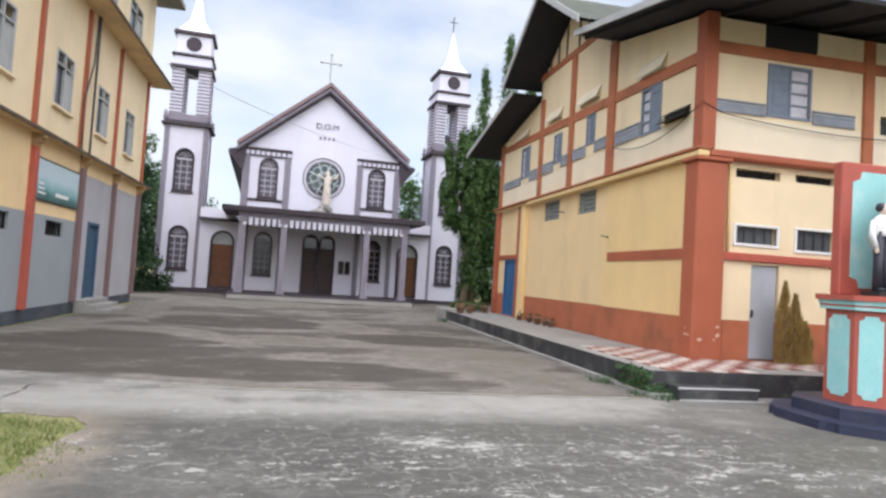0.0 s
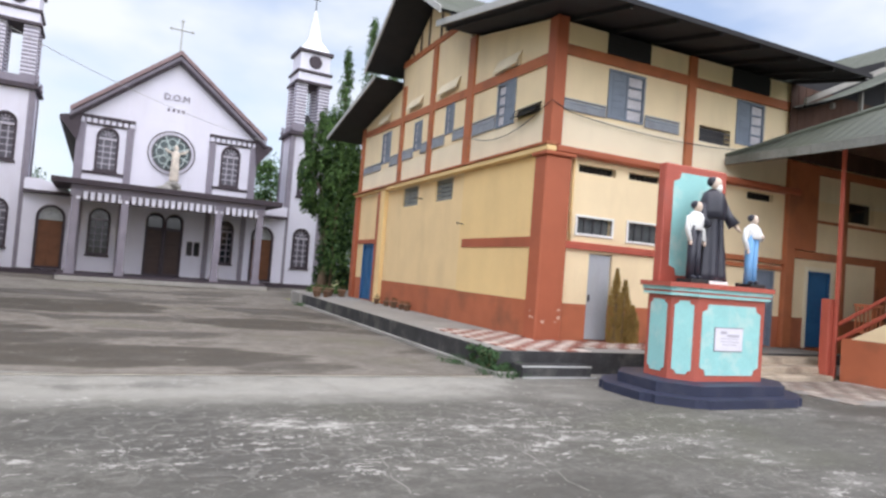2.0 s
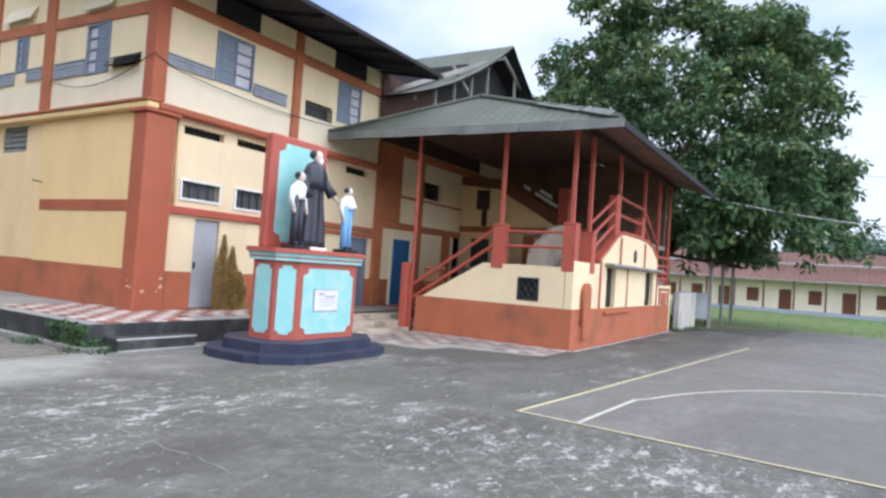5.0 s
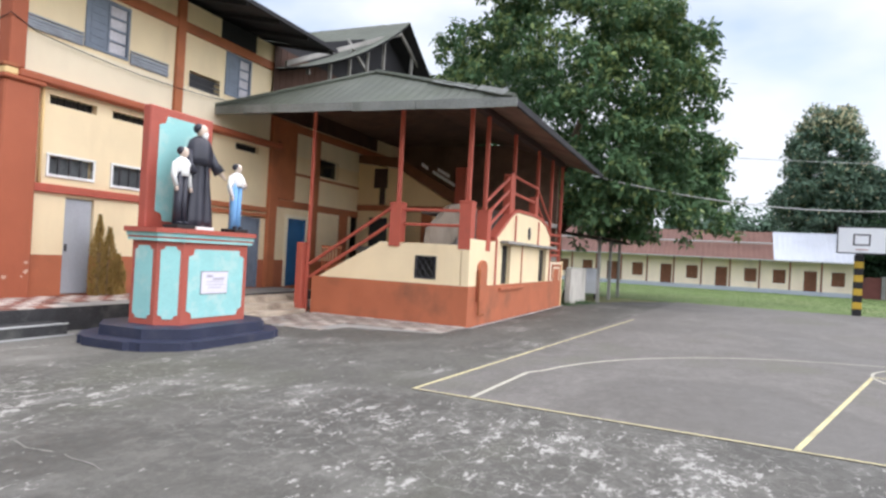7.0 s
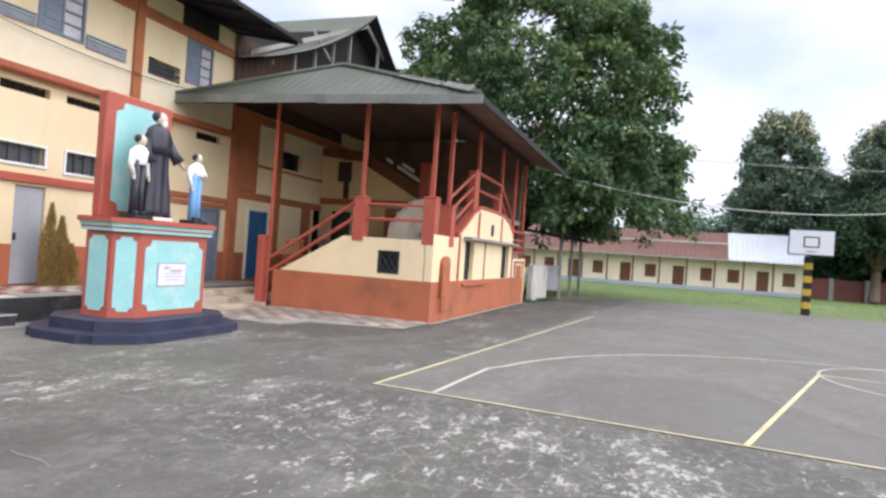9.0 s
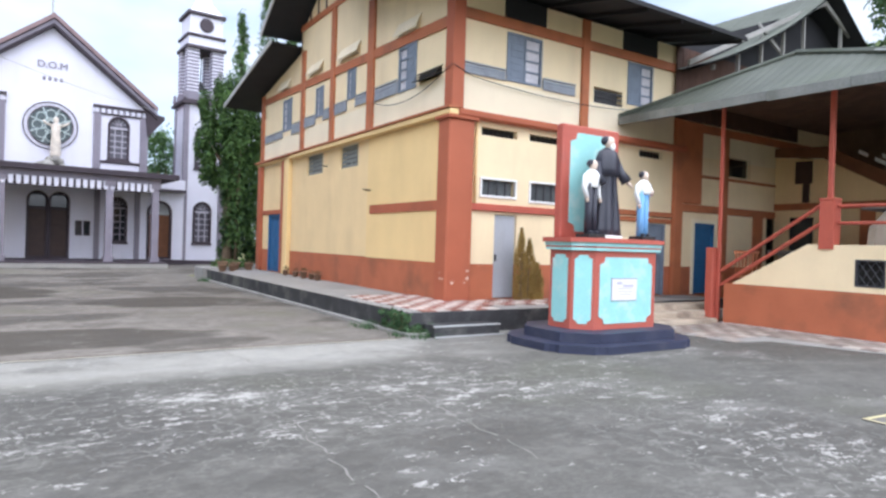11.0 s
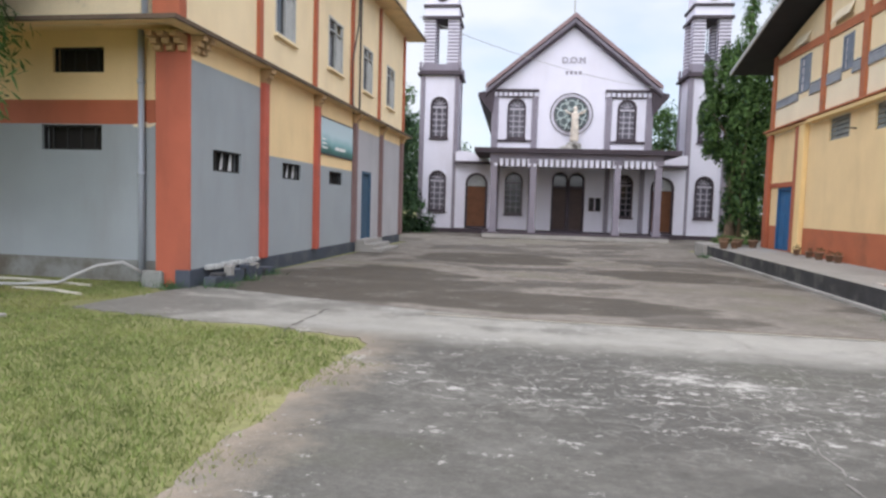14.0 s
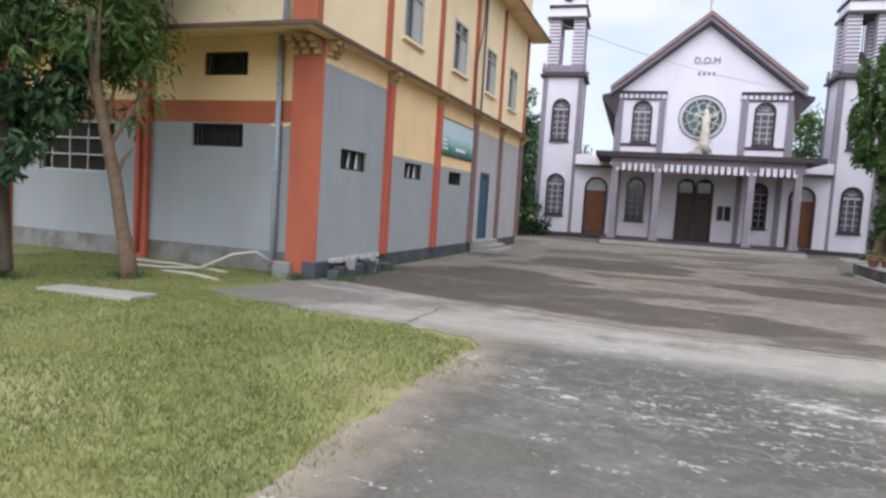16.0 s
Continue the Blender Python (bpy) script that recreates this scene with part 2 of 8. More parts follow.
LEAFVINE = mat("vine_leaf", (0.075, 0.135, 0.042), 0.5, 0.2, 0.5, 3, 0, island=0.35, trans=0.2, spec=0.08)
# dark copy of the mango leaf with shade put into the colour
LEAFDARK = mat("shade_dark_leaf", (0.035, 0.066, 0.036), 0.6, 0.2, 0.4, 3, 0, island=0.3, trans=0.1, spec=0.06)
LEAFCREAM = mat("pale_cream_leaf", (0.46, 0.42, 0.26), 0.7, 0.2, 0.3, 3, 0, island=0.35, trans=0.2, spec=0.08)
# distance haze is put into this paler, bluer leaf colour
LEAFFAR = mat("haze_tinted_leaf", (0.12, 0.185, 0.13), 0.7, 0.2, 0.3, 3, 0, island=0.45, trans=0.2, spec=0.08)
GRASS = mat("grass_blade", (0.185, 0.232, 0.074), 0.6, 0.4, 0.7, 6, 0, (0.30, 0.25, 0.11), 0.7, 0.7, island=0.35, trans=0.3, spec=0.25)
FIELDGRASS = mat("field_grass_blade", (0.105, 0.17, 0.055), 0.6, 0.3, 0.25, 3, 0, island=0.3, trans=0.3, spec=0.15)
FIELDTURF = mat("short_field_turf", (0.115, 0.165, 0.052), 0.95, 0.25, 0.12, 5, 0.3, (0.19, 0.185, 0.085), 0.5, 0.14, bscale=0.03)
GARDENWALL = mat("rain_stained_whitewash", (0.56, 0.53, 0.47), 0.85, 0.12, 2, 40, 0.15, (0.10, 0.095, 0.075), 0.9, 1.4, streak=1)
SOIL = mat("grassy_soil", (0.185, 0.19, 0.075), 0.95, 0.3, 0.5, 14, 0.4, (0.26, 0.21, 0.13), 0.6, 0.5, bscale=0.03)
DRYLEAF = mat("dull_pot_leaf", (0.10, 0.09, 0.045), 0.6, 0.2, 1, 6, 0, island=0.4, trans=0.2, spec=0.1)
ROBE = mat("stained_cloth", (0.30, 0.20, 0.06), 0.85, 0.25, 3, 30, 0.2)
POT = mat("clay_pot", (0.28, 0.17, 0.11), 0.8, 0.15, 4, 40, 0.1)
WIRE = mat("cable_rubber", (0.03, 0.03, 0.03), 0.6, 0.1, 5, 30, 0)
WIREPALE = mat("pale_cable", (0.42, 0.42, 0.42), 0.6, 0.1, 5, 30, 0)
SPIRE = mat("pale_spire_sheet", (0.80, 0.82, 0.85), 0.4, 0.04, 1.5, 20, 0.04, metal=0.2)
BLACKPAINT = mat("black_paint", (0.02, 0.02, 0.02), 0.55, 0.15, 4, 40, 0.06)
YELLOWPAINT = mat("yellow_paint", (0.55, 0.36, 0.04), 0.55, 0.1, 4, 40, 0.06)
BOARD = mat("white_board_paint", (0.74, 0.76, 0.78), 0.5, 0.04, 2, 30, 0.04)
PEEL = mat("bare_peeled_plaster", (0.58, 0.38, 0.29), 0.9, 0.15, 5, 40, 0.15)
TILEDULL = mat("worn_dull_tile", (0.36, 0.32, 0.28), 0.7, 0.2, 3, 40, 0.06, (0.16, 0.14, 0.12), 0.7, 1.6, rand=0.3)
TILEWORN = mat("worn_pinkish_tile", (0.23, 0.185, 0.16), 0.7, 0.15, 3, 40, 0.06, (0.26, 0.23, 0.2), 0.5, 1.5, rand=0.2)
STEPWORN = mat("worn_buff_step", (0.47, 0.40, 0.31), 0.8, 0.2, 2, 40, 0.2, (0.12, 0.085, 0.065), 0.9, 1.3, lo=0.5)
JOINT = mat("dark_open_joint", (0.07, 0.065, 0.055), 0.9, 0.25, 6, 40, 0.1)
CRACK = mat("worn_crack_edge", (0.21, 0.20, 0.18), 0.85, 0.25, 6, 40, 0.1, (0.14, 0.13, 0.12), 0.7, 4.0)
EAVESOFFIT = mat("weathered_cream_soffit", (0.70, 0.52, 0.29), 0.8, 0.12, 1.5, 40, 0.15, (0.24, 0.16, 0.09), 0.6, 1.1)
ALGAE = mat("black_stained_cream", (0.74, 0.62, 0.42), 0.8, 0.1, 2, 40, 0.15, (0.05, 0.045, 0.04), 1.0, 1.2, lo=0.55)
DRIP = mat("stepped_bracket_paint", (0.40, 0.26, 0.13), 0.8, 0.15, 2, 40, 0.15, (0.14, 0.09, 0.06), 0.6, 1.4)
EDGE = mat("stain_and_shadow_edge", (0.12, 0.085, 0.06), 0.85, 0.2, 2, 40, 0.2, (0.06, 0.05, 0.045), 0.9, 1.2)
TILERED = mat("red_floor_tile", (0.23, 0.085, 0.06), 0.6, 0.15, 3, 40, 0.06, (0.2, 0.15, 0.12), 0.6, 1.3, rand=0.25)
TILEPALE = mat("pale_floor_tile", (0.55, 0.49, 0.44), 0.6, 0.12, 3, 40, 0.06, (0.28, 0.24, 0.2), 0.4, 1.5, rand=0.2)


def ground_mat(name, base, pale, dark, wet, pale_amt, dark_amt, band=None, zones=(), damp=()):
    """Weathered yard concrete: mottled grey, crackled pale flakes in patches, damp stains and fine grit.
    band: a paler strip beyond a given y; zones and damp: (x, y, rx, ry) of the most flaked and the dampest stretches."""
    m = bpy.data.materials.new(name)
    m.use_nodes = True
    n, l = m.node_tree.nodes, m.node_tree.links
    b = n["Principled BSDF"]
    tco = n.new("ShaderNodeTexCoord")

    def warp(stretch):
        mpg = n.new("ShaderNodeMapping")
        mpg.inputs["Scale"].default_value = stretch
        l.new(tco.outputs["Object"], mpg.inputs["Vector"])
        return mpg.outputs["Vector"]

    def tex(scale, detail, stretch, rough=0.6):
        t = n.new("ShaderNodeTexNoise")
        t.inputs["Scale"].default_value, t.inputs["Detail"].default_value, t.inputs["Roughness"].default_value = scale, detail, rough
        l.new(warp(stretch), t.inputs["Vector"])
        return t.outputs["Fac"]

    def ramp(src, lo, hi, amt):
        r = n.new("ShaderNodeMapRange")
        r.inputs[1].default_value, r.inputs[2].default_value, r.inputs[3].default_value, r.inputs[4].default_value = lo, hi, 0, amt
        l.new(src, r.inputs[0])
        return r.outputs[0]

    def op(kind, p, q, r=None):
        x = n.new("ShaderNodeMath")
        x.operation = kind
        for k, v in enumerate((p, q, r)):
            if isinstance(v, (int, float)):
                x.inputs[k].default_value = v
            elif v is not None:
                l.new(v, x.inputs[k])
        return x.outputs[0]

    def mix(fac, p, colour):
        x = n.new("ShaderNodeMixRGB")
        x.inputs[2].default_value = (*colour, 1)
        l.new(fac, x.inputs[0])
        if isinstance(p, tuple):
            x.inputs[1].default_value = (*p, 1)
        else:
            l.new(p, x.inputs[1])
        return x.outputs["Color"]

    sp = n.new("ShaderNodeSeparateXYZ")
    l.new(tco.outputs["Object"], sp.inputs[0])
    X, Y = sp.outputs["X"], sp.outputs["Y"]
    grit = tex(70, 4, (1, 1, 1))
    mid = tex(1.3, 8, (1, 1, 1), 0.68)
    blot = tex(5.5, 8, (0.9, 1.1, 1), 0.7)
    broad = tex(0.24, 7, (0.75, 1.1, 1), 0.62)
    flakes = tex(4.2, 13, (0.6, 1.25, 1), 0.74)
    where = tex(0.7, 6, (0.8, 1.2, 1), 0.62)
    rag = tex(16, 6, (0.9, 1.1, 1), 0.7)

    def patch(spots, soft=0.35, rag_amt=0.9):
        """A mask of ragged ovals."""
        last = None
        for cx, cy, rx, ry in spots:
            u, v = op("MULTIPLY", op("SUBTRACT", X, cx), 1 / rx), op("MULTIPLY", op("SUBTRACT", Y, cy), 1 / ry)
            d = op("SQRT", op("ADD", op("MULTIPLY", u, u), op("MULTIPLY", v, v)), 0)
            d = op("ADD", d, op("MULTIPLY", op("SUBTRACT", where, 0.5), rag_amt))
            d = op("ADD", d, op("MULTIPLY", op("SUBTRACT", mid, 0.5), rag_amt * 0.5))
            k = ramp(d, 1.0 + soft / 2, 1.0 - soft / 2, 1.0)
            last = k if last is None else op("MAXIMUM", last, k)
        return last

    c = mix(ramp(mid, 0.38, 0.66, 0.75), base, dark)
    c = mix(ramp(blot, 0.5, 0.7, 0.5), c, tuple(v * 1.35 for v in base))
    fine = tex(18, 5, (0.9, 1.1, 1), 0.75)
    c = mix(ramp(fine, 0.5, 0.66, 0.5), c, tuple(v * 0.55 for v in base))
    c = mix(ramp(fine, 0.48, 0.36, 0.35), c, tuple(v * 1.5 for v in base))
    c = mix(ramp(broad, 0.45, 0.37, 0.4), c, (base[0] * 0.86, base[1] * 0.93, base[2] * 0.72))
    if band:
        wob = op("MULTIPLY_ADD", mid, 1.6, Y)
        c = mix(ramp(wob, band[0] + 0.8, band[1] + 0.8, 0.85), c, band[2])
        c = mix(op("MULTIPLY", ramp(wob, band[0] + 0.8, band[1] + 0.8, 0.45), ramp(mid, 0.42, 0.6, 1.0)), c, tuple(v * 0.6 for v in band[2]))
        # trodden earth along the edge of the lawn
        lft = op("MULTIPLY_ADD", mid, 1.5, X)
        lft = op("MULTIPLY_ADD", rag, 0.5, lft)
        c = mix(op("MULTIPLY", ramp(lft, -0.62, -1.35, 0.85), ramp(Y, 8.2, 7.4, 1.0)), c, (0.30, 0.245, 0.185))
    c = mix(op("MULTIPLY", ramp(broad, 0.465, 0.495, 1.0), ramp(blot, 0.4, 0.6, dark_amt * 0.8)), c, tuple(v * 1.35 for v in base))
    c = mix(ramp(broad, 0.5, 0.545, dark_amt), c, wet)
    if damp:
        dm = patch(damp, 0.16)
        rim = patch(damp, 0.5)
        c = mix(op("MULTIPLY", op("SUBTRACT", rim, dm), 0.55), c, tuple(v * 1.6 for v in base))
        c = mix(op("MULTIPLY", dm, 0.92), c, wet)
        c = mix(op("MULTIPLY", dm, ramp(mid, 0.45, 0.6, 0.5)), c, tuple(v * 1.5 for v in wet))
    # flakes, ragged at two scales, and the crackle of thin pale edges round them
    last = op("MULTIPLY_ADD", where, 0.5, flakes)
    last = op("MULTIPLY_ADD", rag, 0.55, last)
    crack = n.new("ShaderNodeTexVoronoi")
    crack.feature = "DISTANCE_TO_EDGE"
    crack.inputs["Scale"].default_value = 2.6
    shift = n.new("ShaderNodeMixRGB")
    shift.blend_type = "ADD"
    shift.inputs[0].default_value = 0.32
    nz = n.new("ShaderNodeTexNoise")
    nz.inputs["Scale"].default_value, nz.inputs["Detail"].default_value = 3.5, 6
    l.new(tco.outputs["Object"], nz.inputs["Vector"])
    l.new(tco.outputs["Object"], shift.inputs[1])
    l.new(nz.outputs["Color"], shift.inputs[2])
    l.new(shift.outputs["Color"], crack.inputs["Vector"])
    edge = op("MULTIPLY", ramp(crack.outputs["Distance"], 0.05, 0.02, 1.0), ramp(rag, 0.46, 0.54, 1.0))
    if zones:
        zm = patch(zones, 0.9)
        last = op("MULTIPLY_ADD", zm, 0.064, last)
        edge = op("MULTIPLY", edge, op("MULTIPLY_ADD", zm, 0.42, 0.05))
        c = mix(op("MULTIPLY", zm, ramp(blot, 0.5, 0.62, 0.22)), c, tuple(v * 0.6 for v in pale))
        c = mix(op("MULTIPLY", zm, ramp(rag, 0.54, 0.64, 0.55)), c, tuple(v * 0.55 for v in base))
    else:
        edge = op("MULTIPLY", edge, 0.1)
    c = mix(ramp(where, 0.54, 0.64, pale_amt * 0.3), c, tuple(v * 0.65 for v in pale))
    c = mix(op("MULTIPLY", edge, pale_amt), c, tuple(v * 0.85 for v in pale))
    c = mix(ramp(last, 1.155, 1.2, pale_amt), c, pale)
    c = mix(ramp(grit, 0.48, 0.75, 0.55), c, tuple(v * 0.5 for v in base))
    l.new(c, b.inputs["Base Color"])
    b.inputs["Specular IOR Level"].default_value = 0.3
    rr = n.new("ShaderNodeMapRange")
    rr.inputs[1].default_value, rr.inputs[2].default_value, rr.inputs[3].default_value, rr.inputs[4].default_value = 0.45, 0.65, 0.9, 0.6
    l.new(broad, rr.inputs[0])
    l.new(rr.outputs[0], b.inputs["Roughness"])
    bp = n.new("ShaderNodeBump")
    bp.inputs["Strength"].default_value, bp.inputs["Distance"].default_value = 0.35, 0.01
    l.new(op("ADD", op("ADD", grit, flakes), edge), bp.inputs["Height"])
    l.new(bp.outputs["Normal"], b.inputs["Normal"])
    return m


YARD = ground_mat("yard_concrete", (0.118, 0.113, 0.10), (0.43, 0.42, 0.385), (0.07, 0.067, 0.058), (0.058, 0.055, 0.048), 0.8, 0.5, (7.6, 8.4, (0.36, 0.35, 0.315)),
                  zones=((2.4, 6.2, 4.0, 1.3), (5.6, 0.8, 1.5, 3.6)))
YARDDARK = ground_mat("damp_yard_concrete", (0.19, 0.172, 0.148), (0.38, 0.36, 0.325), (0.105, 0.094, 0.078), (0.062, 0.053, 0.042), 0.5, 0.8,
                      damp=((-4.3, 13.6, 2.6, 3.3), (-0.6, 11.6, 3.0, 1.2), (-2.0, 21.0, 2.6, 2.2), (3.0, 17.5, 2.2, 1.4)))
COURT = ground_mat("court_surface", (0.158, 0.148, 0.135), (0.30, 0.29, 0.27), (0.118, 0.11, 0.10), (0.10, 0.093, 0.083), 0.3, 0.55)

# ---------------------------------------------------------------- mesh helpers


def box(bm, x0, x1, y0, y1, z0, z1, mi=0, bevel=0.0):
    r = bmesh.ops.create_cube(bm, size=1.0, matrix=Matrix.Translation(((x0 + x1) / 2, (y0 + y1) / 2, (z0 + z1) / 2))
                              @ Matrix.Diagonal((abs(x1 - x0), abs(y1 - y0), abs(z1 - z0), 1)))
    faces = {f for v in r["verts"] for f in v.link_faces}
    for f in faces:
        f.material_index = mi
    if bevel:
        bmesh.ops.bevel(bm, geom=list({e for v in r["verts"] for e in v.link_edges}), offset=bevel, segments=1, affect="EDGES", material=-1)


def prism(bm, pts, vec, mi=0):
    """A flat polygon pushed along vec."""
    vec = Vector(vec)
    a = [bm.verts.new(p) for p in pts]
    b = [bm.verts.new(Vector(p) + vec) for p in pts]
    fs = [bm.faces.new(a[::-1]), bm.faces.new(b)]
    n = len(pts)
    fs += [bm.faces.new((a[i], a[(i + 1) % n], b[(i + 1) % n], b[i])) for i in range(n)]
    for f in fs:
        f.material_index = mi
    bmesh.ops.recalc_face_normals(bm, faces=fs)


def tube(bm, pts, radii, seg=8, mi=0, caps=True):
    rings = []
    for i, p in enumerate(pts):
        p = Vector(p)
        d = Vector(pts[min(i + 1, len(pts) - 1)]) - Vector(pts[max(i - 1, 0)])
        q = d.to_track_quat("Z", "Y")
        r = radii[i] if isinstance(radii, (list, tuple)) else radii
        rings.append([bm.verts.new(p + q @ Vector((r * math.cos(2 * math.pi * k / seg), r * math.sin(2 * math.pi * k / seg), 0))) for k in range(seg)])
    for a, b in zip(rings, rings[1:]):
        for k in range(seg):
            f = bm.faces.new((a[k], a[(k + 1) % seg], b[(k + 1) % seg], b[k]))
            f.material_index, f.smooth = mi, seg > 6
    if caps:
        for ring, rev in ((rings[0], True), (rings[-1], False)):
            f = bm.faces.new(ring[::-1] if rev else ring)
            f.material_index = mi


def lathe(bm, cx, cy, prof, seg=16, mi=0, sx=1.0, sy=1.0):
    """prof: (radius, z) pairs; sx, sy squash the rings."""
    rings = [[bm.verts.new((cx + r * sx * math.cos(2 * math.pi * k / seg), cy + r * sy * math.sin(2 * math.pi * k / seg), z)) for k in range(seg)] for r, z in prof]
    for a, b in zip(rings, rings[1:]):
        for k in range(seg):
            f = bm.faces.new((a[k], a[(k + 1) % seg], b[(k + 1) % seg], b[k]))
            f.material_index, f.smooth = mi, True
    for ring in (rings[0][::-1], rings[-1]):
        bm.faces.new(ring).material_index = mi


def wall(bm, axis, d0, d1, u0, u1, z0, z1, holes=(), bands=(), paint=None):
    """A wall along u (axis 'x' or 'y' is its normal) from d0 (outer face) to d1, with rectangular holes (u0, u1, z0, z1) right through.
    bands: extra z splits; paint(u, z) gives the slot of a piece of the faces."""
    us = sorted({u0, u1, *[h[i] for h in holes for i in (0, 1)], *[b[1] for b in bands if b[0] == "u"]})
    zs = sorted({z0, z1, *[h[i] for h in holes for i in (2, 3)], *[b[1] for b in bands if b[0] == "z"]})
    us, zs = [u for u in us if u0 <= u <= u1], [z for z in zs if z0 <= z <= z1]
    P = (lambda u, d, z: (d, u, z)) if axis == "x" else (lambda u, d, z: (u, d, z))
    solid = [[not any(h[0] < (a + b) / 2 < h[1] and h[2] < (c + d) / 2 < h[3] for h in holes) for c, d in zip(zs, zs[1:])] for a, b in zip(us, us[1:])]
    cache = {}

    def vert(i, d, k):
        key = (i, d, k)
        if key not in cache:
            cache[key] = bm.verts.new(P(us[i], d, zs[k]))
        return cache[key]

    faces = []
    ni, nk = len(us) - 1, len(zs) - 1
    for i in range(ni):
        for k in range(nk):
            if not solid[i][k]:
                continue
            s = paint((us[i] + us[i + 1]) / 2, (zs[k] + zs[k + 1]) / 2) if paint else 0
            quads = [[(i, d0, k), (i + 1, d0, k), (i + 1, d0, k + 1), (i, d0, k + 1)], [(i, d1, k), (i, d1, k + 1), (i + 1, d1, k + 1), (i + 1, d1, k)]]
            if i == 0 or not solid[i - 1][k]:
                quads.append([(i, d0, k), (i, d0, k + 1), (i, d1, k + 1), (i, d1, k)])
            if i == ni - 1 or not solid[i + 1][k]:
                quads.append([(i + 1, d0, k), (i + 1, d1, k), (i + 1, d1, k + 1), (i + 1, d0, k + 1)])
            if k == 0 or not solid[i][k - 1]:
                quads.append([(i, d0, k), (i, d1, k), (i + 1, d1, k), (i + 1, d0, k)])
            if k == nk - 1 or not solid[i][k + 1]:
                quads.append([(i, d0, k + 1), (i + 1, d0, k + 1), (i + 1, d1, k + 1), (i, d1, k + 1)])
            for q in quads:
                f = bm.faces.new([vert(*v) for v in q])
                f.material_index = s
                faces.append(f)
    bmesh.ops.recalc_face_normals(bm, faces=faces)


def mesh_of(name, bm, mats):
    me = bpy.data.meshes.new(name)
    bm.to_mesh(me)
    bm.free()
    for m in mats if isinstance(mats, (list, tuple)) else [mats]:
        me.materials.append(m)
    return me


SPLIT = {"belfry_pier": "", "rafter": "", "step": "", "finial": "", "dentil": "", "eave_board": "", "plank": "", "ledge_block": "", "dentil_gap": "", "valance": "", "stripe": "", "roof_truss": "", "text_bar": "",
         "pilaster": "", "handrail": "", "dark_opening": "", "trim": "", "gutter": "", "beam": "", "cornice": "", "iron_rod": "", "clerestory_wall": "",
         "window": "frame_bar", "shutter": "slat", "louvre_panel": "slat", "loft_louvre": "slat", "open_louvre": "slat", "slot_vent": "bar", "louvre_vent": "slat",
         "bracket": "corbel", "raised_frame": "frame_bar", "gate": "bar", "marking": "", "glazing_bar": "", "rail": "", "grille_rail": "", "cable": "", "tower": "tower_wall", "pane": "", "mullion": "", "tracery": "", "shade_wall": "", "wall_plate": "",
         "notice": "", "belfry_stage": "", "cap_slab": "", "back_wall": "", "verandah_plinth": "", "year_bars": "", "arm": "", "ledge": "", "back_slope": "", "landing": "", "side_wall": "", "corner_strip": ""}


def islands(bm):
    """The separate pieces of a mesh, each as a mesh of its own."""
    bm.verts.index_update()
    seen, out = set(), []
    for v in bm.verts:
        if v.index in seen:
            continue
        stack, comp = [v], []
        seen.add(v.index)
        while stack:
            a = stack.pop()
            comp.append(a)
            for e in a.link_edges:
                o = e.other_vert(a)
                if o.index not in seen:
                    seen.add(o.index)
                    stack.append(o)
        out.append(comp)
    if len(out) < 2:
        return [bm]
    res = []
    for comp in out:
        nb = bmesh.new()
        idx = {v.index: nb.verts.new(v.co) for v in comp}
        for f in {f for v in comp for f in v.link_faces}:
            g = nb.faces.new([idx[v.index] for v in f.verts])
            g.material_index, g.smooth = f.material_index, f.smooth
        res.append(nb)
    bm.free()
    return res


def part(name, bm, mats, parent, label=""):
    if name in SPLIT:
        first, *rest = islands(bm)
        ob = new(name, mesh_of(name, first, mats))
        ob.parent = parent
        sub = SPLIT[name] if parent.parent is None else ""
        for nb in rest:
            o = new(sub or name, mesh_of(sub or name, nb, mats))
            o.parent = ob if sub else parent
            if label and not sub:
                tagged(o, label)
        return tagged(ob, label) if label else ob
    ob = new(name, mesh_of(name, bm, mats))
    ob.parent = parent
    return tagged(ob, label) if label else ob


def thing(name, m, label, category, group="", kind=""):
    e = new(name)
    e.empty_display_size = 0.3
    e.matrix_basis = m
    return tagged(e, label, category, group, kind)


def solo(name, bm, mats, label, category, group="", kind="", m=None):
    ob = new(name, mesh_of(name, bm, mats))
    if m is not None:
        ob.matrix_basis = m
    return tagged(ob, label, category, group, kind)


B = bmesh.new


def corrugated(bm, p, u, v, wave=0.16, depth=0.03, mi=0, rows=4, thick=0.03, jitter=0.0, curve=0.0):
    """A corrugated sheet roof: corner p, u across the ribs, v down or up along them; curve lifts the middle."""
    p, u, v = Vector(p), Vector(u), Vector(v)
    n = u.cross(v).normalized()
    if n.z < 0:
        n = -n
    cols = max(4, int(u.length / wave * 2))
    tops, lows = [], []
    for r in range(rows + 1):
        f = r / rows
        sag = n * (curve * 4 * f * (1 - f))
        tops.append([bm.verts.new(p + u * (c / cols) + v * f + sag + n * (depth * (0.5 if c % 2 else -0.5) + (random.uniform(-jitter, jitter) if jitter else 0))) for c in range(cols + 1)])
        lows.append([bm.verts.new(q.co - n * (thick + depth)) for q in (tops[-1][0], tops[-1][-1])])
    for r in range(rows):
        for c in range(cols):
            f = bm.faces.new((tops[r][c], tops[r][c + 1], tops[r + 1][c + 1], tops[r + 1][c]))
            f.material_index = mi
        bm.faces.new((lows[r][0], lows[r + 1][0], lows[r + 1][1], lows[r][1])).material_index = mi + 1
    bm.normal_update()


